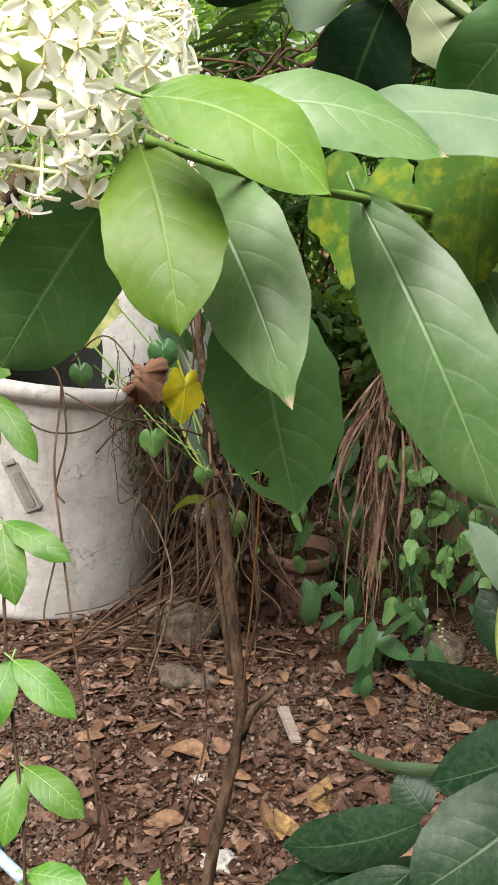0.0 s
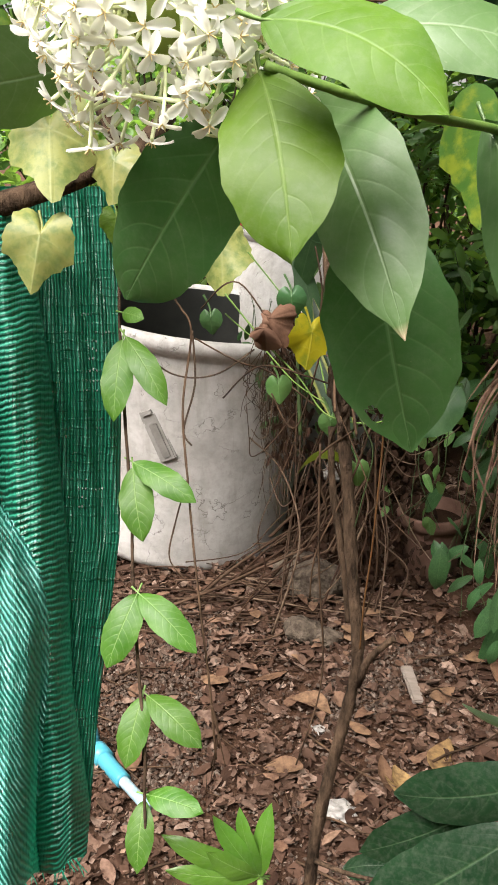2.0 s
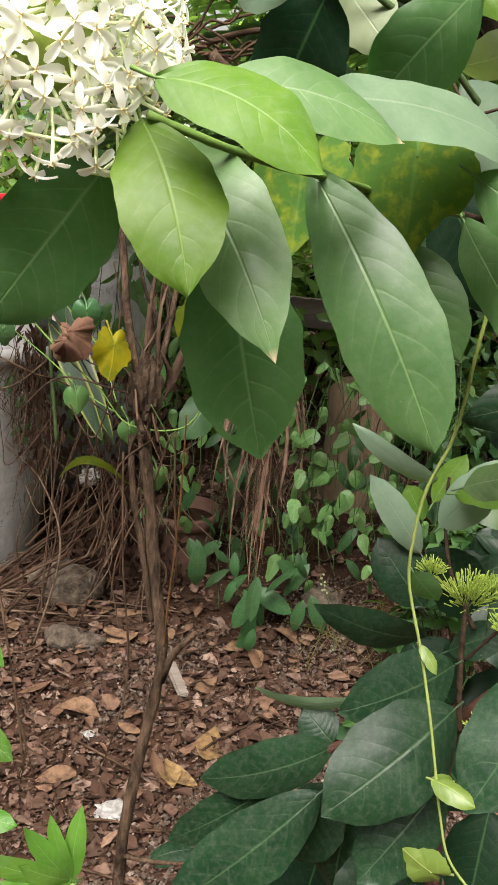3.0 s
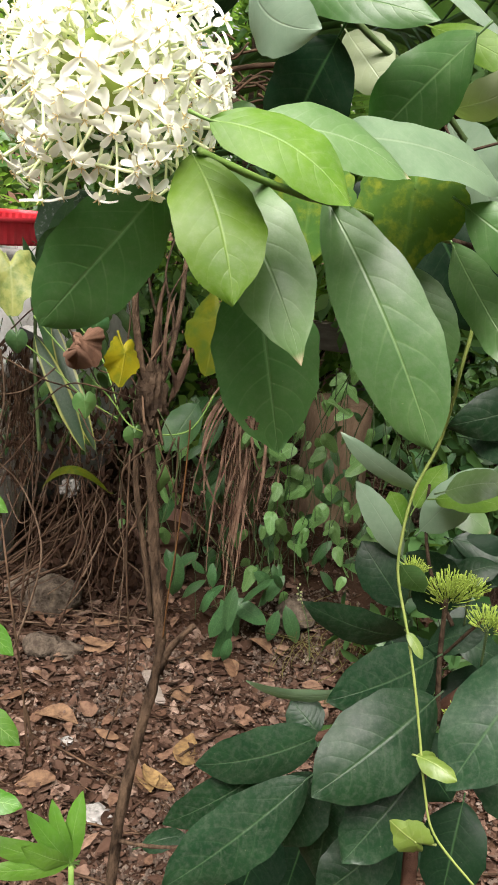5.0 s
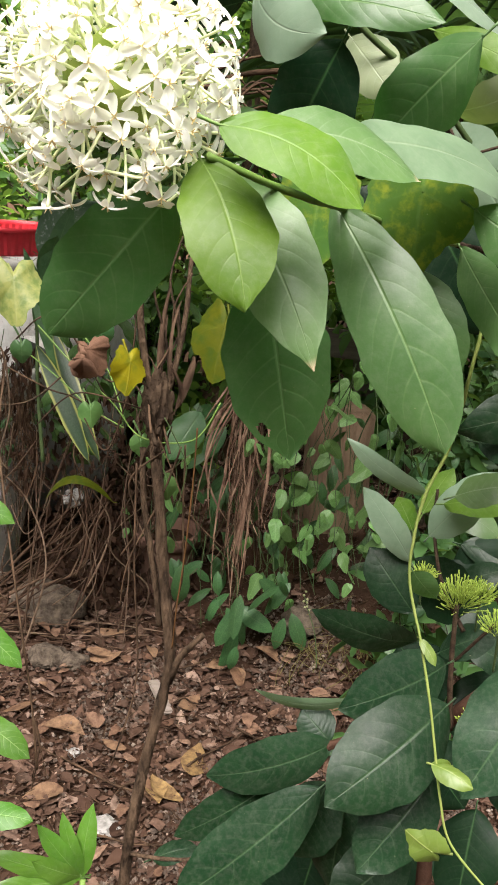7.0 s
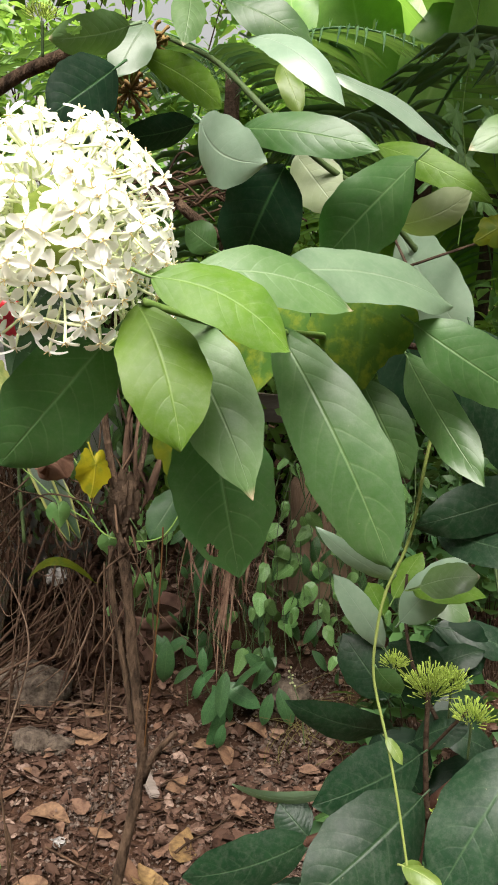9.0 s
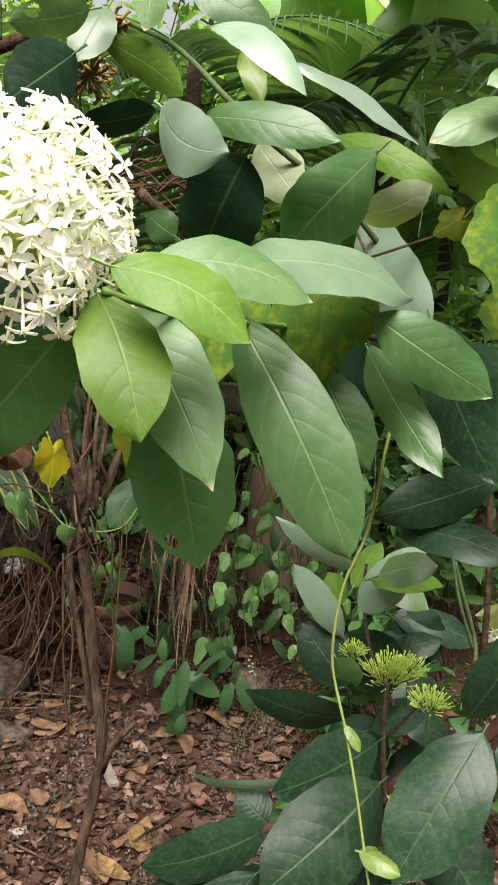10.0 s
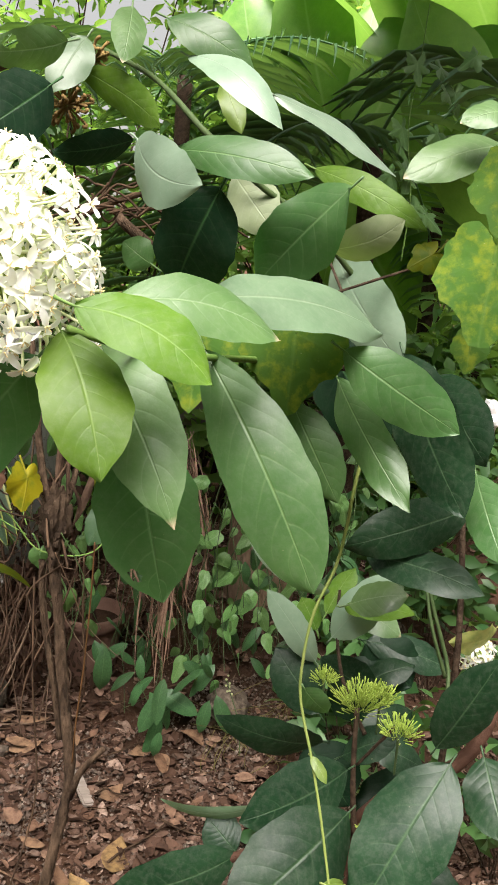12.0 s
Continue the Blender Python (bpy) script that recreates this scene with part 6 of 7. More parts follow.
# ---- shade net and the pole that it hangs from ----
def shade_net():
    left = [Vector((-0.551, 1.163, 1.458)), Vector((-0.533, 1.078, 1.272)), Vector((-0.515, 0.996, 1.094)), Vector((-0.507, 0.925, 0.893)), Vector((-0.492, 0.837, 0.671))]
    right = [Vector((-0.316, 1.263, 1.45)), Vector((-0.3, 1.193, 1.248)), Vector((-0.295, 1.122, 1.047)), Vector((-0.31, 1.039, 0.851)), Vector((-0.311, 0.965, 0.704))]
    nu, nv = 170, 90
    verts, uvs, faces = [], [], []

    outer_fold = {}
    FRONT = Vector((0.02, 0.18, 1.51))  # the folds bulge towards the path

    def shelf(x):
        return 1 / (1 + math.exp(-max(-30.0, min(30.0, x))))

    for j in range(nv + 1):
        v = j / nv
        s = v * 3.9999
        a, b = lerp(left[int(s)], left[int(s) + 1], s % 1), lerp(right[int(s)], right[int(s) + 1], s % 1)
        first = 0.55 + 0.42 * v + 0.25 * max(0.0, v - 0.7) + 0.010 * math.sin(9 * v)
        second = 0.30 + 0.42 * shelf((v - 0.47) * 20) + 0.012 * math.sin(11 * v)
        swell = shelf((v - 0.52) * 12)
        for i in range(nu + 1):
            u = i / nu
            outer_fold[(j, i)] = 2 if u < second else 1 if u < first else 0
            p, q = (first - u) / 0.30, (second - u) / 0.34
            depth = -0.05 + 0.010 * math.sin(2 * math.pi * (u - first) * 9) if p < 0 else 0.085 * (1 - abs(2 * (p % 1) - 1) ** 2.4) - 0.02
            if q > 0:
                depth = max(depth, (0.05 + 0.12 * swell) * (1 - abs(2 * min(q, 0.62) - 1) ** 3.0) - 0.02)
            depth += 0.003 * math.sin(2 * math.pi * (u * 9 - 0.8 * v))
            depth += 0.014 * noise.noise(Vector((u * 5, v * 7, 1))) + 0.005 * noise.noise(Vector((u * 16, v * 20, 2)))
            hem = 0.016 * noise.noise(Vector((u * 9, 0, 4))) * v ** 8
            flat = lerp(a, b, u)
            verts.append(flat + (FRONT - flat).normalized() * depth + Vector((0, 0, hem)))
            uvs.append((u * 0.62, v * 0.86))
    zones = ([], [], [])
    for j in range(nv):
        for i in range(nu):
            q = j * (nu + 1) + i
            zones[min(outer_fold[(j, i)], outer_fold[(j, i + 1)])].append((q, q + 1, q + nu + 2, q + nu + 1))
    ob = thing("shade_net", (-0.64, 1.567, 0), "green woven shade net hanging in folds", "net")
    for name, quads, mat in (("cloth", zones[0], NET), ("inner_fold", zones[1], NET_RIBBED), ("outer_fold", zones[2], NET_LIT_FOLD)):
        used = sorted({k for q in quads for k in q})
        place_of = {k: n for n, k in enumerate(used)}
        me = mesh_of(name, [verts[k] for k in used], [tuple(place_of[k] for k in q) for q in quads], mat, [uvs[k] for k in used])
        part(name, me, mat, ob, "turquoise outer fold, painted lighter for the light on it" if mat is NET_LIT_FOLD else "")
    rng_ = random.Random(4)
    fringe = []
    for k in range(60):
        q = rng_.randint(0, nu)
        p = verts[nv * (nu + 1) + q]
        fringe.append([p, p + Vector((rng_.gauss(0, 0.006), rng_.gauss(0, 0.004), -rng_.uniform(0.01, 0.035)))])
    NET_THREAD = plain("net_thread", (0.02, 0.28, 0.17), (0.05, 0.42, 0.28), 0.5)
    tagged(strands(ob, "frayed_threads", fringe, 0.0007, 0.0005, NET_THREAD, sides=4), kind="stuff")


shade_net()
pole = thing("net_pole", (-0.382, 1.165, 1.447), "rough brown branch that carries the net", "branch")
stem(pole, "branch", [(-0.582, 1.118, 1.405), (-0.457, 1.147, 1.429), (-0.382, 1.165, 1.447), (-0.317, 1.185, 1.473), (-0.279, 1.219, 1.489), (-0.254, 1.303, 1.534)], 0.016, 0.010, BARK_GREY, 0.2, 10)
stem(pole, "side_branch", [(-0.288, 1.203, 1.479), (-0.299, 1.203, 1.515), (-0.317, 1.218, 1.564), (-0.333, 1.243, 1.642)], 0.009, 0.007, BARK_GREY, 0.2, 9)
post = thing("blue_post", (-1.222, 5.166, 0.039), "thin light blue plastic post behind the tub", "post")
post.location.z = 0
stem(post, "tube", [(-1.205, 5.166, 0.039), (-1.245, 5.678, 1.638)], 0.016, 0.016, PVC_WORN, 0.0, 12)

# ---- dry twigs in the crown ----
nest = thing("dry_twig_heap", (0.087, 1.192, 1.626), "heap of dry vine twigs caught in the branches", "twigs")
lines = []
rng = random.Random(3)
for k in range(26):
    a = Vector((0.068, 1.215, 1.624)) + Vector((rng.gauss(-0.02, 0.035), rng.uniform(-0.03, 0.05), rng.gauss(0, 0.014)))
    c = a + Vector((rng.choice((-1, 1)) * rng.uniform(0.04, 0.13), rng.uniform(-0.03, 0.04), rng.gauss(0, 0.018)))
    lines.append([a, lerp(a, c, 0.3) + Vector((0, 0, rng.gauss(0, 0.014))), lerp(a, c, 0.7) + Vector((0, 0, rng.gauss(0, 0.014))), c])
each(nest, "twig", lines, 0.0018, 0.0013, DRY_VINE)
stem(nest, "branch", [(-0.009, 1.249, 1.595), (0.04, 1.23, 1.623), (0.09, 1.218, 1.641), (0.156, 1.199, 1.649)], 0.004, 0.003, DRY_VINE)
stem(nest, "branch", [(0.045, 1.115, 1.608), (0.082, 1.097, 1.579), (0.119, 1.083, 1.563)], 0.006, 0.006, BARK_GREY)
stem(nest, "branch", [(-0.189, 1.286, 1.726), (-0.134, 1.284, 1.762), (-0.085, 1.258, 1.782), (-0.023, 1.277, 1.828)], 0.009, 0.007, BARK_GREY)

BUD_PALE = plain("weed_bud", (0.22, 0.25, 0.11), (0.38, 0.40, 0.22), 0.6, 60, 0.1)
weed = thing("flowering_weed", (0.638, 2.48, 0), "thin weed stalk tipped with pale buds", "weed")
stem(weed, "stalk", [(0.52, 2.109, 0.255), (0.514, 2.138, 0.342), (0.493, 2.166, 0.413), (0.486, 2.176, 0.442)], 0.0015, 0.0012, STEM_DARK)
for k in range(9):
    p = lerp(Vector((0.494, 2.162, 0.402)), Vector((0.486, 2.178, 0.448)), k / 8) + Vector((0.006 * math.cos(k * 2.4), 0.006 * math.sin(k * 2.4), 0))
    bead = bmesh.new()
    bmesh.ops.create_icosphere(bead, subdivisions=1, radius=0.0036, matrix=Matrix.Translation(p))
    part("bud", bead, BUD_PALE, weed)
lines = []
for k in range(40):
    p = Vector((0.712, 2.476, 0)) + Vector((rng.gauss(0, 0.12), rng.gauss(0, 0.08), 0))
    p.z = ground_height(p.x, p.y)
    lines.append([p, p + Vector((rng.gauss(0, 0.04), rng.gauss(0, 0.03), 0.06)), p + Vector((rng.gauss(0, 0.08), rng.gauss(0, 0.04), rng.uniform(0.07, 0.16)))])
dry_grass = thing("dry_weed_tuft", (0.712, 2.476, 0), "tuft of wiry olive-brown weed stems", "weed")
each(dry_grass, "stem", lines, 0.0013, 0.0008, plain("weed_stem", (0.10, 0.09, 0.03), (0.20, 0.17, 0.06), 0.7))

# ---- strap-leaved plant by the tub ----
LEAF_STRAP = leaf_mat("leaf_strap", (0.010, 0.034, 0.012), (0.022, 0.058, 0.020), (0.05, 0.09, 0.03), 0.45, 0.1, veins=3.0, vein_mix=0.05, mid_mix=0.2, edged=(0.26, 0.27, 0.06))
strap = thing("strap_leaf_plant", (-0.253, 2.88, 0), "plant with long strap leaves edged in yellow", "plant")
for b, c, w, n, k in (((-0.091, 2.486, 0.715), (-0.239, 2.615, 1.023), 0.055, (0.3, -1, 0.2), LEAF_STRAP), ((-0.06, 2.48, 0.718), (-0.195, 2.673, 1.063), 0.05, (-0.3, -1, 0.2), LEAF_STRAP),
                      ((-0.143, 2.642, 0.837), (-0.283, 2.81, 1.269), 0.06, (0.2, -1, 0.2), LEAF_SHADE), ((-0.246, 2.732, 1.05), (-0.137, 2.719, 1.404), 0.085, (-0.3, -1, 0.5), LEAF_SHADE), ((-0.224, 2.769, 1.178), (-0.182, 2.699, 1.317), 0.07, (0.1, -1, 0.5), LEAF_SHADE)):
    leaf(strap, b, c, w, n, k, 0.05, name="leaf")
LEAF_SPECK = leaf_mat("leaf_speckled", (0.020, 0.075, 0.028), (0.040, 0.115, 0.042), (0.10, 0.19, 0.08), 0.40, 0.15, blotch=(0.50, 0.56, 0.46), spread=0.62, veins=22.0)
leaf(strap, (-0.236, 2.8, 1.25), (-0.065, 2.82, 1.41), 0.17, (-0.25, -0.95, 0.2), LEAF_SPECK, 0.06, wave=0.2, shape=0.8, name="leaf", stalk=0.06)
leaf(strap, (-0.236, 2.8, 1.25), (-0.13, 2.70, 1.20), 0.09, (0.5, -0.8, 0.3), LEAF_SHADE, 0.14, name="leaf", stalk=0.03)
stem(strap, "stalk", [(-0.222, 2.604, 0.673), (-0.24, 2.69, 0.924), (-0.236, 2.777, 1.193), (-0.202, 2.812, 1.322)], 0.006, 0.004, STEM_DARK)
leaf(strap, (-0.025, 2.35, 0.645), (-0.205, 2.385, 0.640), 0.030, (0, -0.6, 1), LEAF_OLIVE, 0.46, name="leaf")

# ---- far vessels ----
jar = thing("cement_jar", (-0.301, 4.091, -0.073), "big pale cement jar behind the tub", "jar")
jar.location.z = 0
v, f = lathe([(0.2, 0.0), (0.26, 0.02), (0.38, 0.3), (0.43, 0.55), (0.44, 0.72), (0.41, 0.94), (0.35, 1.04), (0.31, 1.07)], 56, jar.location, 0.002)
part("body", mesh_of("body", v, f, CONCRETE), CONCRETE, jar)
v, f = lathe([(0.308, 1.065), (0.33, 1.09), (0.34, 1.11), (0.32, 1.125), (0.28, 1.12), (0.26, 1.0), (0.0, 0.95)], 56, jar.location, 0.002)
part("rim", mesh_of("rim", v, f, CONCRETE), CONCRETE, jar)
basket = thing("red_basket", (jar.location.x - 0.13, jar.location.y - 0.03, 1.128), "ribbed red plastic basket on top of the jar", "basket")
v, f = lathe([(0.0, 0.0), (0.20, 0.0), (0.212, 0.008), (0.222, 0.05), (0.232, 0.10), (0.226, 0.10), (0.208, 0.012), (0.0, 0.01)], 96, basket.location)
c_ = Vector(basket.location)
v = [Vector((c_.x + (p.x - c_.x) * (1.0 if (n_ % 96) % 2 else 0.975), c_.y + (p.y - c_.y) * (1.0 if (n_ % 96) % 2 else 0.975), p.z)) for n_, p in enumerate(v)]
part("wall", mesh_of("wall", v, f, RED_PLASTIC, smooth=False), RED_PLASTIC, basket)
v, f = lathe([(0.224, 0.098), (0.243, 0.098), (0.246, 0.106), (0.243, 0.116), (0.226, 0.114), (0.224, 0.098)], 72, basket.location)
part("rim", mesh_of("rim", v, f, RED_PLASTIC), RED_PLASTIC, basket)

plank = thing("old_plank", (1.04, 3.904, 0.793), "weathered grey plank leaning in the undergrowth", "plank")
part("board", soft_box(0.9, 0.03, 0.13, Matrix.Translation(Vector((1.09, 3.896, 0.796))) @ Euler((0.1, 0.06, -0.1)).to_matrix().to_4x4(), 0.004), OLD_WOOD, plank)
part("support", soft_box(0.10, 0.08, 0.80, Matrix.Translation(Vector((1.184, 3.981, 0.782)) - Vector((0, 0, 0.42))), 0.006), OLD_WOOD, plank)
stump = thing("tree_stump", (0.892, 3.328, 0), "brown rotting tree stump behind the creepers", "stump")
v, f = lathe([(0.19, -0.05), (0.15, 0.1), (0.13, 0.3), (0.125, 0.56), (0.13, 0.66), (0.10, 0.69), (0.0, 0.68)], 28, (0.838, 3.145, 0.301), 0.05)
base = min(p.z for p in v)
v = [p - Vector((0, 0, base + 0.03)) for p in v]
STUMP_WOOD = plain("stump_wood", (0.14, 0.09, 0.055), (0.30, 0.21, 0.14), 0.9, 20, 0.9, 0.012, 120, stretch=(1, 1, 0.25))
part("wood", mesh_of("wood", v, f, STUMP_WOOD), STUMP_WOOD, stump)

bag = scrap((0, 0, 0), 0.035, 8, "white plastic bag caught among the plants", "plastic_bag", WHITE_PLASTIC, 1.1)
bag.location = Vector((1.184, 2.191, 1.212)) - Vector((0, 0, 0.07))


# ---- undergrowth and the green all round ----
def bush(name, centre, size, count, ln, wd, material, seed, label, clumps=26, droop=0.3, trunk=True, category="bush", thick_=0.03):
    """A crown of many leaves in uneven clumps, over thin stems."""
    r = random.Random(seed)
    c, s = Vector(centre), Vector(size)
    ob = thing(name, (c.x, c.y, 0.0), label, category)
    verts, faces, uvs, stems = [], [], [], []
    for k in range(clumps):
        while True:
            d = Vector((r.uniform(-1, 1), r.uniform(-1, 1), r.uniform(-1, 1)))
            if d.length < 1:
                break
        mid = c + Vector((d.x * s.x, d.y * s.y, d.z * s.z))
        size_k = r.uniform(0.5, 1.2)
        if trunk:
            foot = Vector((c.x + r.gauss(0, 0.1) * s.x, c.y + r.gauss(0, 0.1) * s.y, 0.0))
            stems.append([foot, lerp(foot, mid, 0.5) + Vector((r.gauss(0, 0.05), r.gauss(0, 0.05), 0.1)), mid])
        for i in range(count // clumps):
            o = Vector((r.gauss(0, 1), r.gauss(0, 1), r.gauss(0, 0.8)))
            p = mid + o * 0.22 * size_k * (s.x + s.y + s.z) / 3
            if p.z < 0.02:
                continue
            out_ = (p - c).normalized() + Vector((r.gauss(0, 0.5), r.gauss(0, 0.5), 0.6))
            along = Vector((r.gauss(0, 1), r.gauss(0, 1), -droop + r.gauss(0, 0.5)))
            k2 = r.uniform(0.6, 1.3)
            tuft_leaf_into(verts, faces, uvs, p, out_, along, ln * k2, wd * k2)
    tagged(part("crown", mesh_of("crown", verts, faces, material, uvs), material, ob), kind="stuff")
    if trunk:
        tagged(strands(ob, "stem_mass", stems, 0.4 * thick_, 0.15 * thick_, BARK_DARK), kind="stuff")
    return ob


def far_mat(name, dark, light, through_=0.35):
    """Leaves too far off for veins: each has its own green."""
    dark, light = toned(dark), toned(light)
    m = Nodes(name)
    col = m.mix(m.island(), dark, light)
    col = m.mix(m.math("MULTIPLY", m.noise(40.0), 0.35), col, tuple(c * 0.5 for c in dark))
    m.set(Base_Color=col, Roughness=0.45, Specular_IOR_Level=0.35)
    back = m.add("BsdfTranslucent", {"Color": m.mix(0.5, col, (0.3, 0.5, 0.05))})
    both = m.add("MixShader", {0: through_, 1: m.bsdf.outputs[0], 2: back.outputs[0]})
    m.tree.links.new(both.outputs[0], m.out.inputs[0])
    return m.mat


FAR_MID = far_mat("far_leaves_mid", (0.03, 0.10, 0.02), (0.10, 0.22, 0.045))
FAR_LIGHT = far_mat("far_leaves_light", (0.11, 0.25, 0.045), (0.27, 0.44, 0.09), 0.5)
FAR_DARK = far_mat("far_leaves_dark", (0.012, 0.04, 0.012), (0.03, 0.08, 0.022), 0.1)

for k, (c, s, n, ln, wd, m) in enumerate((
        ((0.15, 4.6, 0.8), (0.5, 0.35, 0.8), 2400, 0.08, 0.035, FAR_MID),
        ((0.75, 4.2, 0.75), (0.6, 0.35, 0.75), 2000, 0.09, 0.045, FAR_LIGHT),
        ((1.6, 3.7, 0.7), (0.6, 0.4, 0.7), 2400, 0.10, 0.05, FAR_MID),
        ((2.4, 3.9, 0.8), (0.7, 0.5, 0.8), 2200, 0.10, 0.05, FAR_LIGHT),
        ((0.4, 5.2, 1.5), (1.0, 0.5, 1.1), 3200, 0.10, 0.045, FAR_MID),
        ((-1.4, 5.6, 1.3), (1.0, 0.5, 1.2), 3000, 0.09, 0.04, FAR_LIGHT),
        ((-2.6, 5.0, 1.3), (0.9, 0.6, 1.3), 2400, 0.10, 0.04, FAR_LIGHT),
        ((1.9, 5.4, 1.9), (1.1, 0.5, 1.5), 3200, 0.11, 0.05, FAR_LIGHT),
        ((3.5, 5.2, 1.9), (1.1, 0.6, 1.6), 2600, 0.12, 0.05, FAR_LIGHT),
        ((0.3, 7.0, 2.6), (1.8, 0.7, 2.0), 3600, 0.14, 0.06, FAR_LIGHT),
        ((3.0, 7.2, 3.0), (1.8, 0.7, 2.2), 3600, 0.14, 0.06, FAR_LIGHT),
        ((-2.4, 7.5, 2.6), (1.8, 0.7, 2.2), 3600, 0.14, 0.06, FAR_MID),
        ((-4.6, 7.0, 2.2), (1.8, 0.9, 2.2), 3000, 0.16, 0.07, FAR_MID),
        ((5.6, 6.6, 2.4), (1.8, 0.9, 2.4), 3000, 0.16, 0.07, FAR_MID),
        ((-0.8, 9.5, 3.2), (2.6, 0.8, 3.0), 4200, 0.22, 0.11, FAR_MID),
        ((4.0, 9.5, 3.2), (2.6, 0.8, 3.0), 4200, 0.22, 0.11, FAR_MID))):
    bush("background_bush", c, s, n, ln, wd, m, 100 + k, "dense green bush beyond the soil bank")
# unseen trees added round and behind the walker, to shade the ground and show in the gloss of leaves
for k, q in enumerate((95, 130, 165, 200, 235, 270, 305, 340, 15)):
    c = (6.5 * math.cos(radians(q + 90)) + 0.2, 6.5 * math.sin(radians(q + 90)) + 1.5, 1.5)
    if c[1] > 4.2:
        continue
    bush("unseen_ring_tree", c, (2.0, 2.0, 1.6), 3600, 0.34, 0.17, FAR_DARK, 140 + k, "unseen leafy tree added to block low sky light", 30, category="tree")

# an unseen tree, added so that its crown shades the leaf-strewn ground
bush("unseen_shade_crown", (-0.3, 2.05, 4.1), (1.9, 1.5, 0.6), 17000, 0.26, 0.13, FAR_DARK, 190, "unseen tree crown added overhead to shade the soil", 40, trunk=False, category="tree")
canopy = scene.objects["unseen_shade_crown"]
stem(canopy, "trunk", [(-2.6, 4.4, 0), (-2.5, 4.3, 1.6), (-1.9, 3.8, 3.2), (-0.6, 3.1, 4.1)], 0.12, 0.06, BARK_GREY, 0.1, 14)
stem(canopy, "limb", [(-1.9, 3.8, 3.2), (0.2, 3.2, 3.9), (2.4, 2.8, 4.2)], 0.06, 0.03, BARK_GREY, 0.1, 10)

# low plants in the gap on the right
LOW = far_mat("low_leaves", (0.02, 0.07, 0.02), (0.09, 0.19, 0.055), 0.25)
for k, (c, s, n) in enumerate((((0.95, 2.3, 0.3), (0.28, 0.25, 0.26), 260), ((1.15, 1.85, 0.4), (0.25, 0.2, 0.35), 240), ((0.75, 1.95, 0.16), (0.2, 0.2, 0.14), 110), ((1.35, 2.7, 0.7), (0.35, 0.3, 0.5), 700))):
    bush("low_plant", c, s, n, 0.085, 0.036, LOW, 170 + k, "low leafy plant growing from the soil", 14, 0.1, category="plant", thick_=0.006)

# palm fronds and banana leaves beyond the shrub
LEAF_PALM = far_mat("palm_leaves", (0.042, 0.135, 0.055), (0.13, 0.27, 0.11), 0.25)


def palm(place, fronds, seed):
    r = random.Random(seed)
    p = Vector(place)
    ob = thing("palm", (p.x, p.y, 0.0), "dark green feather palm behind the shrub", "palm")
    stem(ob, "trunk", [(p.x, p.y, 0), (p.x, p.y, p.z * 0.5), p], 0.05, 0.04, BARK_DARK)
    for k in range(fronds):
        q = 2 * math.pi * k / fronds + r.uniform(-0.2, 0.2)
        out_ = Vector((math.cos(q), math.sin(q), 0))
        side = Vector((-out_.y, out_.x, 0))
        up, ln = r.uniform(0.2, 0.9), r.uniform(1.0, 1.4)
        rib = [p + out_ * ln * s + Vector((0, 0, up * s * 1.1 - 0.9 * s * s)) for s in np.linspace(0, 1, 9)]
        v, f, u = [], [], []
        tube_into(v, f, rib, 0.008, 0.003, 5)
        u += [(0.5, 0.5)] * len(v)
        for i in range(26):
            s = 0.15 + 0.85 * i / 25
            j = min(int(s * 8), 7)
            at_ = lerp(rib[j], rib[j + 1], s * 8 - j)
            for sgn in (-1, 1):
                along = (side * sgn + out_ * 0.7 + Vector((0, 0, -0.25 + r.gauss(0, 0.1)))).normalized()
                tuft_leaf_into(v, f, u, at_, Vector((0, 0, 1)) + side * sgn * -0.3, along, 0.48 * (1 - 0.4 * s), 0.015)
        part("frond", mesh_of("frond", v, f, LEAF_PALM, u), LEAF_PALM, ob)
    return ob


palm((1.216, 3.347, 1.96), 8, 1)
palm((0.703, 4.648, 2.352), 8, 2)


def banana(place, leaves, seed):
    r = random.Random(seed)
    p = Vector(place)
    ob = thing("banana_plant", (p.x, p.y, 0.0), "banana plant with broad bright green leaves", "banana plant")
    stem(ob, "trunk", [(p.x, p.y, 0), (p.x, p.y, p.z * 0.6), p], 0.045, 0.035, BARK_DARK)
    for k in range(leaves):
        q = 2 * math.pi * k / leaves + r.uniform(-0.3, 0.3)
        out_ = Vector((math.cos(q), math.sin(q), 0))
        tip = p + out_ * r.uniform(0.5, 1.0) + Vector((0, 0, r.uniform(0.2, 1.0)))
        leaf(ob, p + out_ * 0.12 + Vector((0, 0, 0.1)), tip, r.uniform(0.32, 0.42), Vector((0, 0, 1)) - out_ * 0.4, LEAF_BANANA, 0.10, 0.04, 0.25, stalk=0.15)


banana((1.967, 4.313, 2.008), 8, 1)
banana((1.698, 5.369, 2.5), 7, 2)
banana((2.08, 3.917, 2.259), 7, 3)

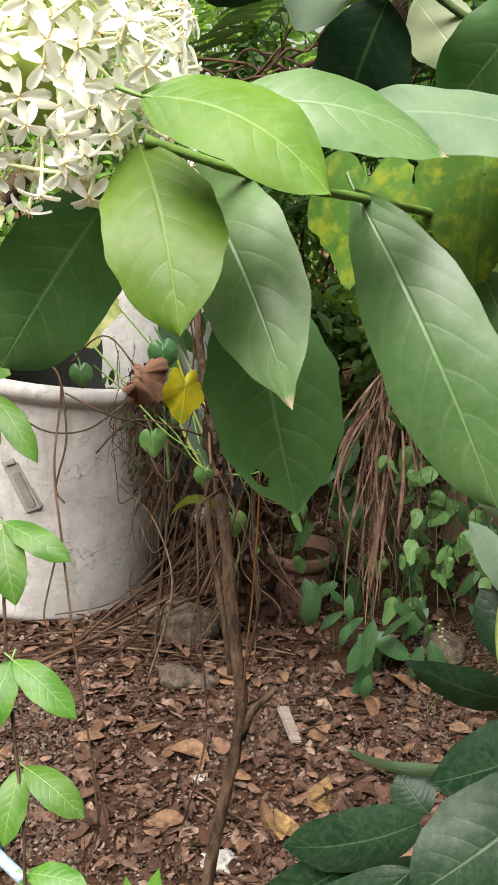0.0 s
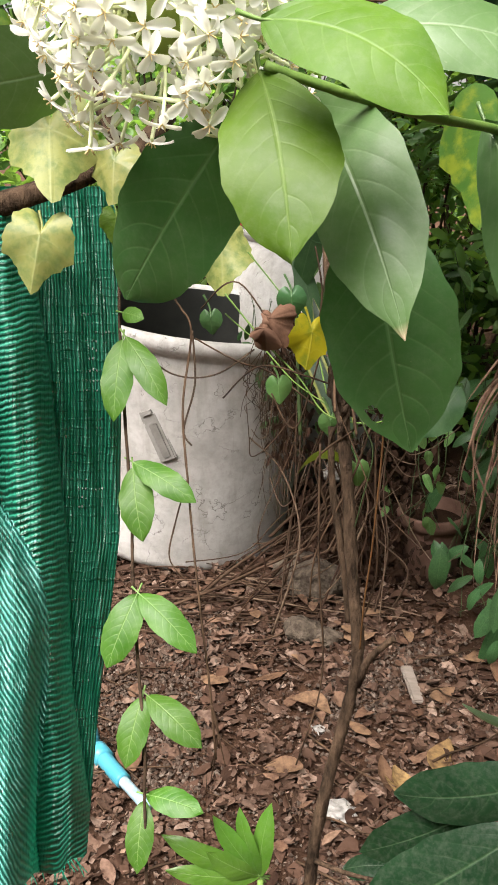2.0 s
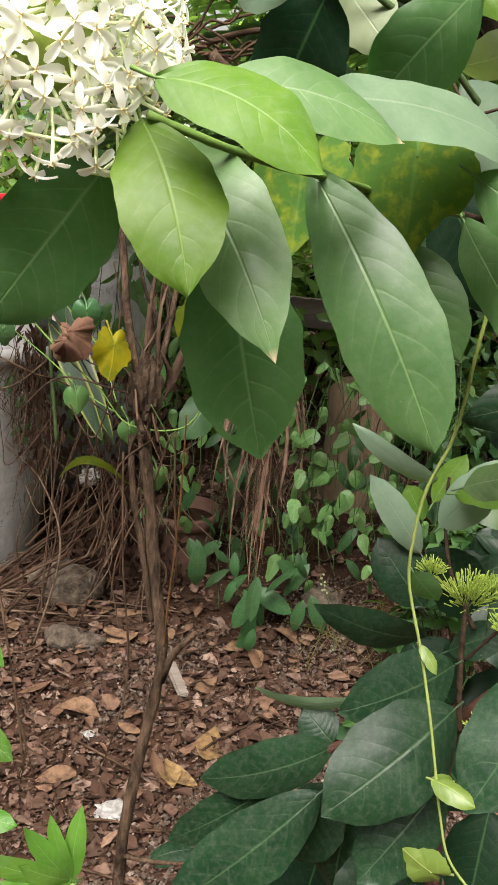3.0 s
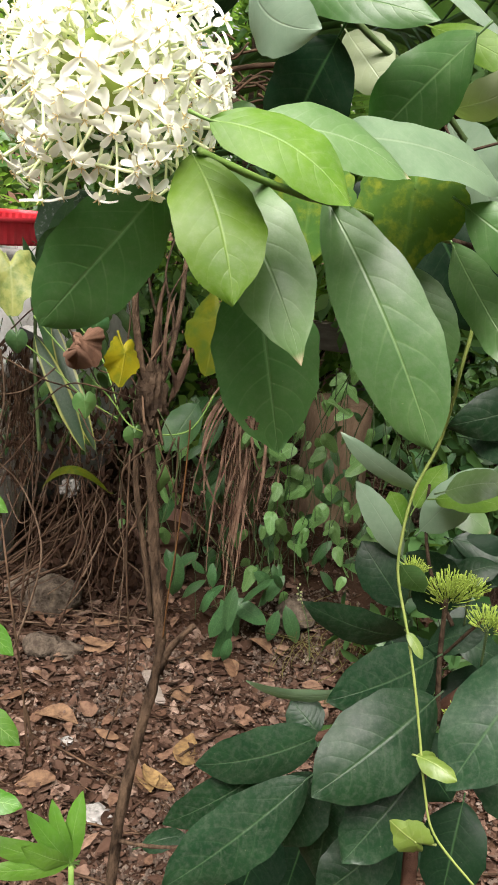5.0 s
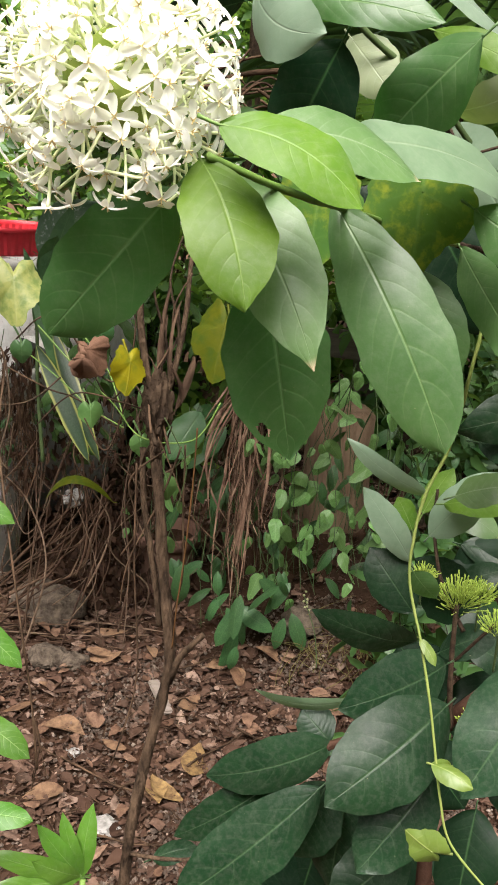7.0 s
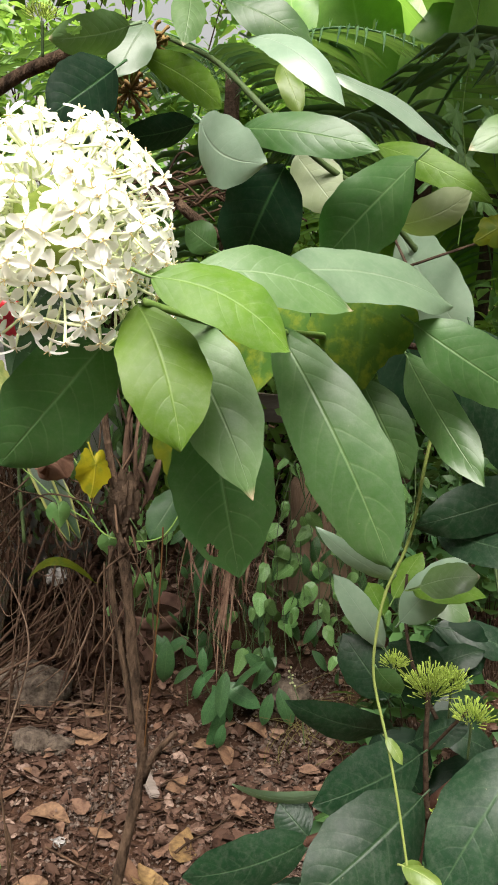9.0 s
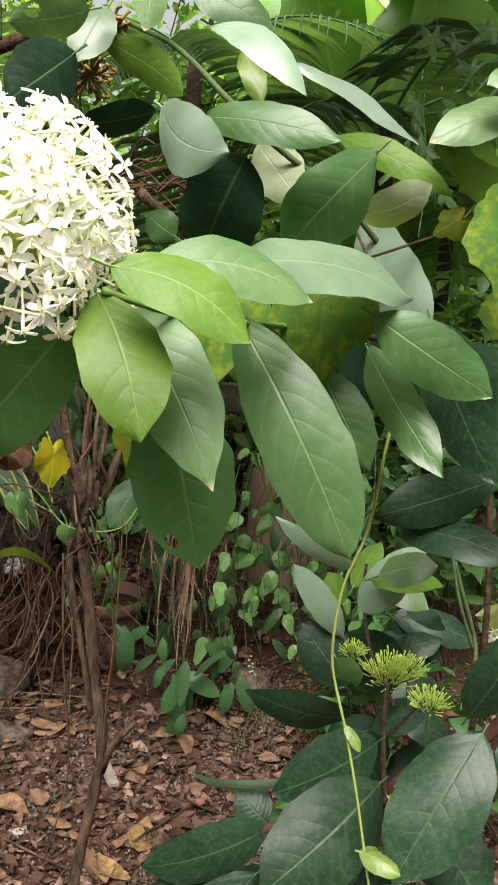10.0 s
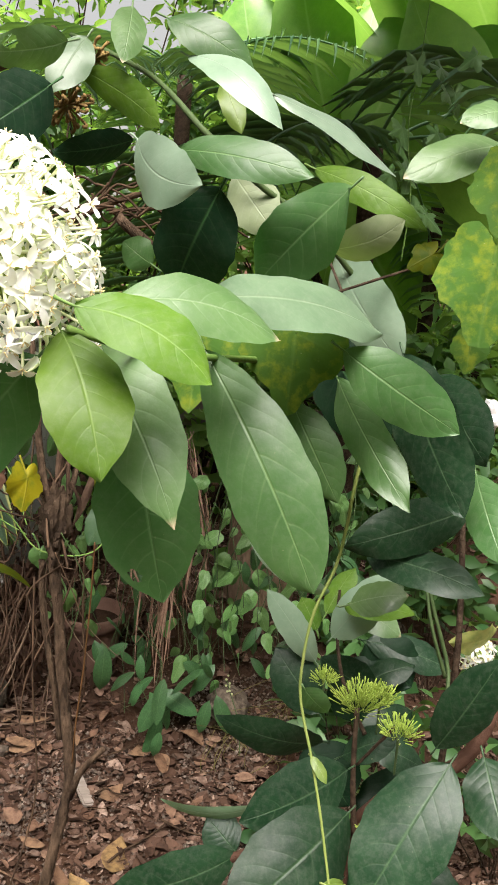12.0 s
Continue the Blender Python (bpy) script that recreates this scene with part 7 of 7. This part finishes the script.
broad = thing("banana_plant", (2.5, 4.619, 0), "banana plant with tall pale green leaves", "banana plant")
leaf(broad, (1.906, 3.368, 1.59), (1.384, 3.552, 2.576), 0.437, (-0.65, -0.73, -0.21), LEAF_BANANA, 0.06, stalk=0.3)
leaf(broad, (1.923, 3.63, 1.798), (1.947, 3.779, 2.828), 0.493, (-0.7, -0.7, 0.12), LEAF_BANANA, 0.06, stalk=0.3)
leaf(broad, (1.46, 4.23, 1.963), (1.788, 4.14, 2.812), 0.404, (-0.52, -0.85, 0.11), LEAF_BANANA, 0.06, stalk=0.3)
leaf(broad, (1.425, 4.499, 2.139), (1.208, 4.549, 2.938), 0.424, (-0.56, -0.82, -0.1), LEAF_BANANA, 0.06, stalk=0.3)
leaf(broad, (1.919, 4.169, 1.811), (1.529, 4.233, 2.469), 0.331, (-0.57, -0.78, -0.26), LEAF_BANANA, 0.06, stalk=0.3)
leaf(broad, (1.798, 3.249, 1.842), (1.493, 3.189, 2.113), 0.304, (-0.35, -0.75, -0.56), LEAF_BANANA, 0.06, stalk=0.3)
leaf(broad, (1.488, 4.542, 1.537), (1.686, 4.709, 2.835), 0.778, (-0.54, -0.82, 0.19), LEAF_BANANA, 0.06, stalk=0.3)
leaf(broad, (2.055, 4.348, 1.4), (2.351, 4.35, 2.576), 0.829, (-0.64, -0.75, 0.16), LEAF_BANANA, 0.06, stalk=0.3)
leaf(broad, (2.39, 4.334, 1.297), (1.948, 4.608, 2.306), 0.734, (-0.67, -0.74, -0.09), LEAF_BANANA, 0.06, stalk=0.3)
leaf(broad, (1.32, 4.998, 1.883), (1.092, 5.222, 2.936), 0.638, (-0.55, -0.84, 0.06), LEAF_BANANA, 0.06, stalk=0.3)
leaf(broad, (2.01, 4.644, 1.256), (1.559, 4.864, 2.042), 0.702, (-0.58, -0.81, -0.11), LEAF_BANANA, 0.06, stalk=0.3)

# climber with small star-shaped leaves
star = thing("star_leaf_climber", (0.941, 2.302, 1.797), "thin climber with small star-shaped leaves", "vine")
star.location.z = 0
stem(star, "vine_stem", [(0.896, 2.255, 1.567), (0.919, 2.293, 1.739), (0.913, 2.338, 1.91), (0.943, 2.374, 2.083), (0.965, 2.404, 2.227)], 0.002, 0.0015, STEM_GREEN)
for k in range(16):
    c = lerp(Vector((0.911, 2.284, 1.696)), Vector((0.95, 2.376, 2.097)), k / 15) + Vector((rng.gauss(0, 0.07), rng.gauss(0, 0.03), rng.gauss(0, 0.02)))
    heart_leaf(star, c, (rng.gauss(0, 0.6), -0.3, -1), 0.065, (rng.gauss(0, 0.3), -0.5, 0.9), LEAF_CREEP, 5, jag=0.2, stalk=0.03, cut=0.3)
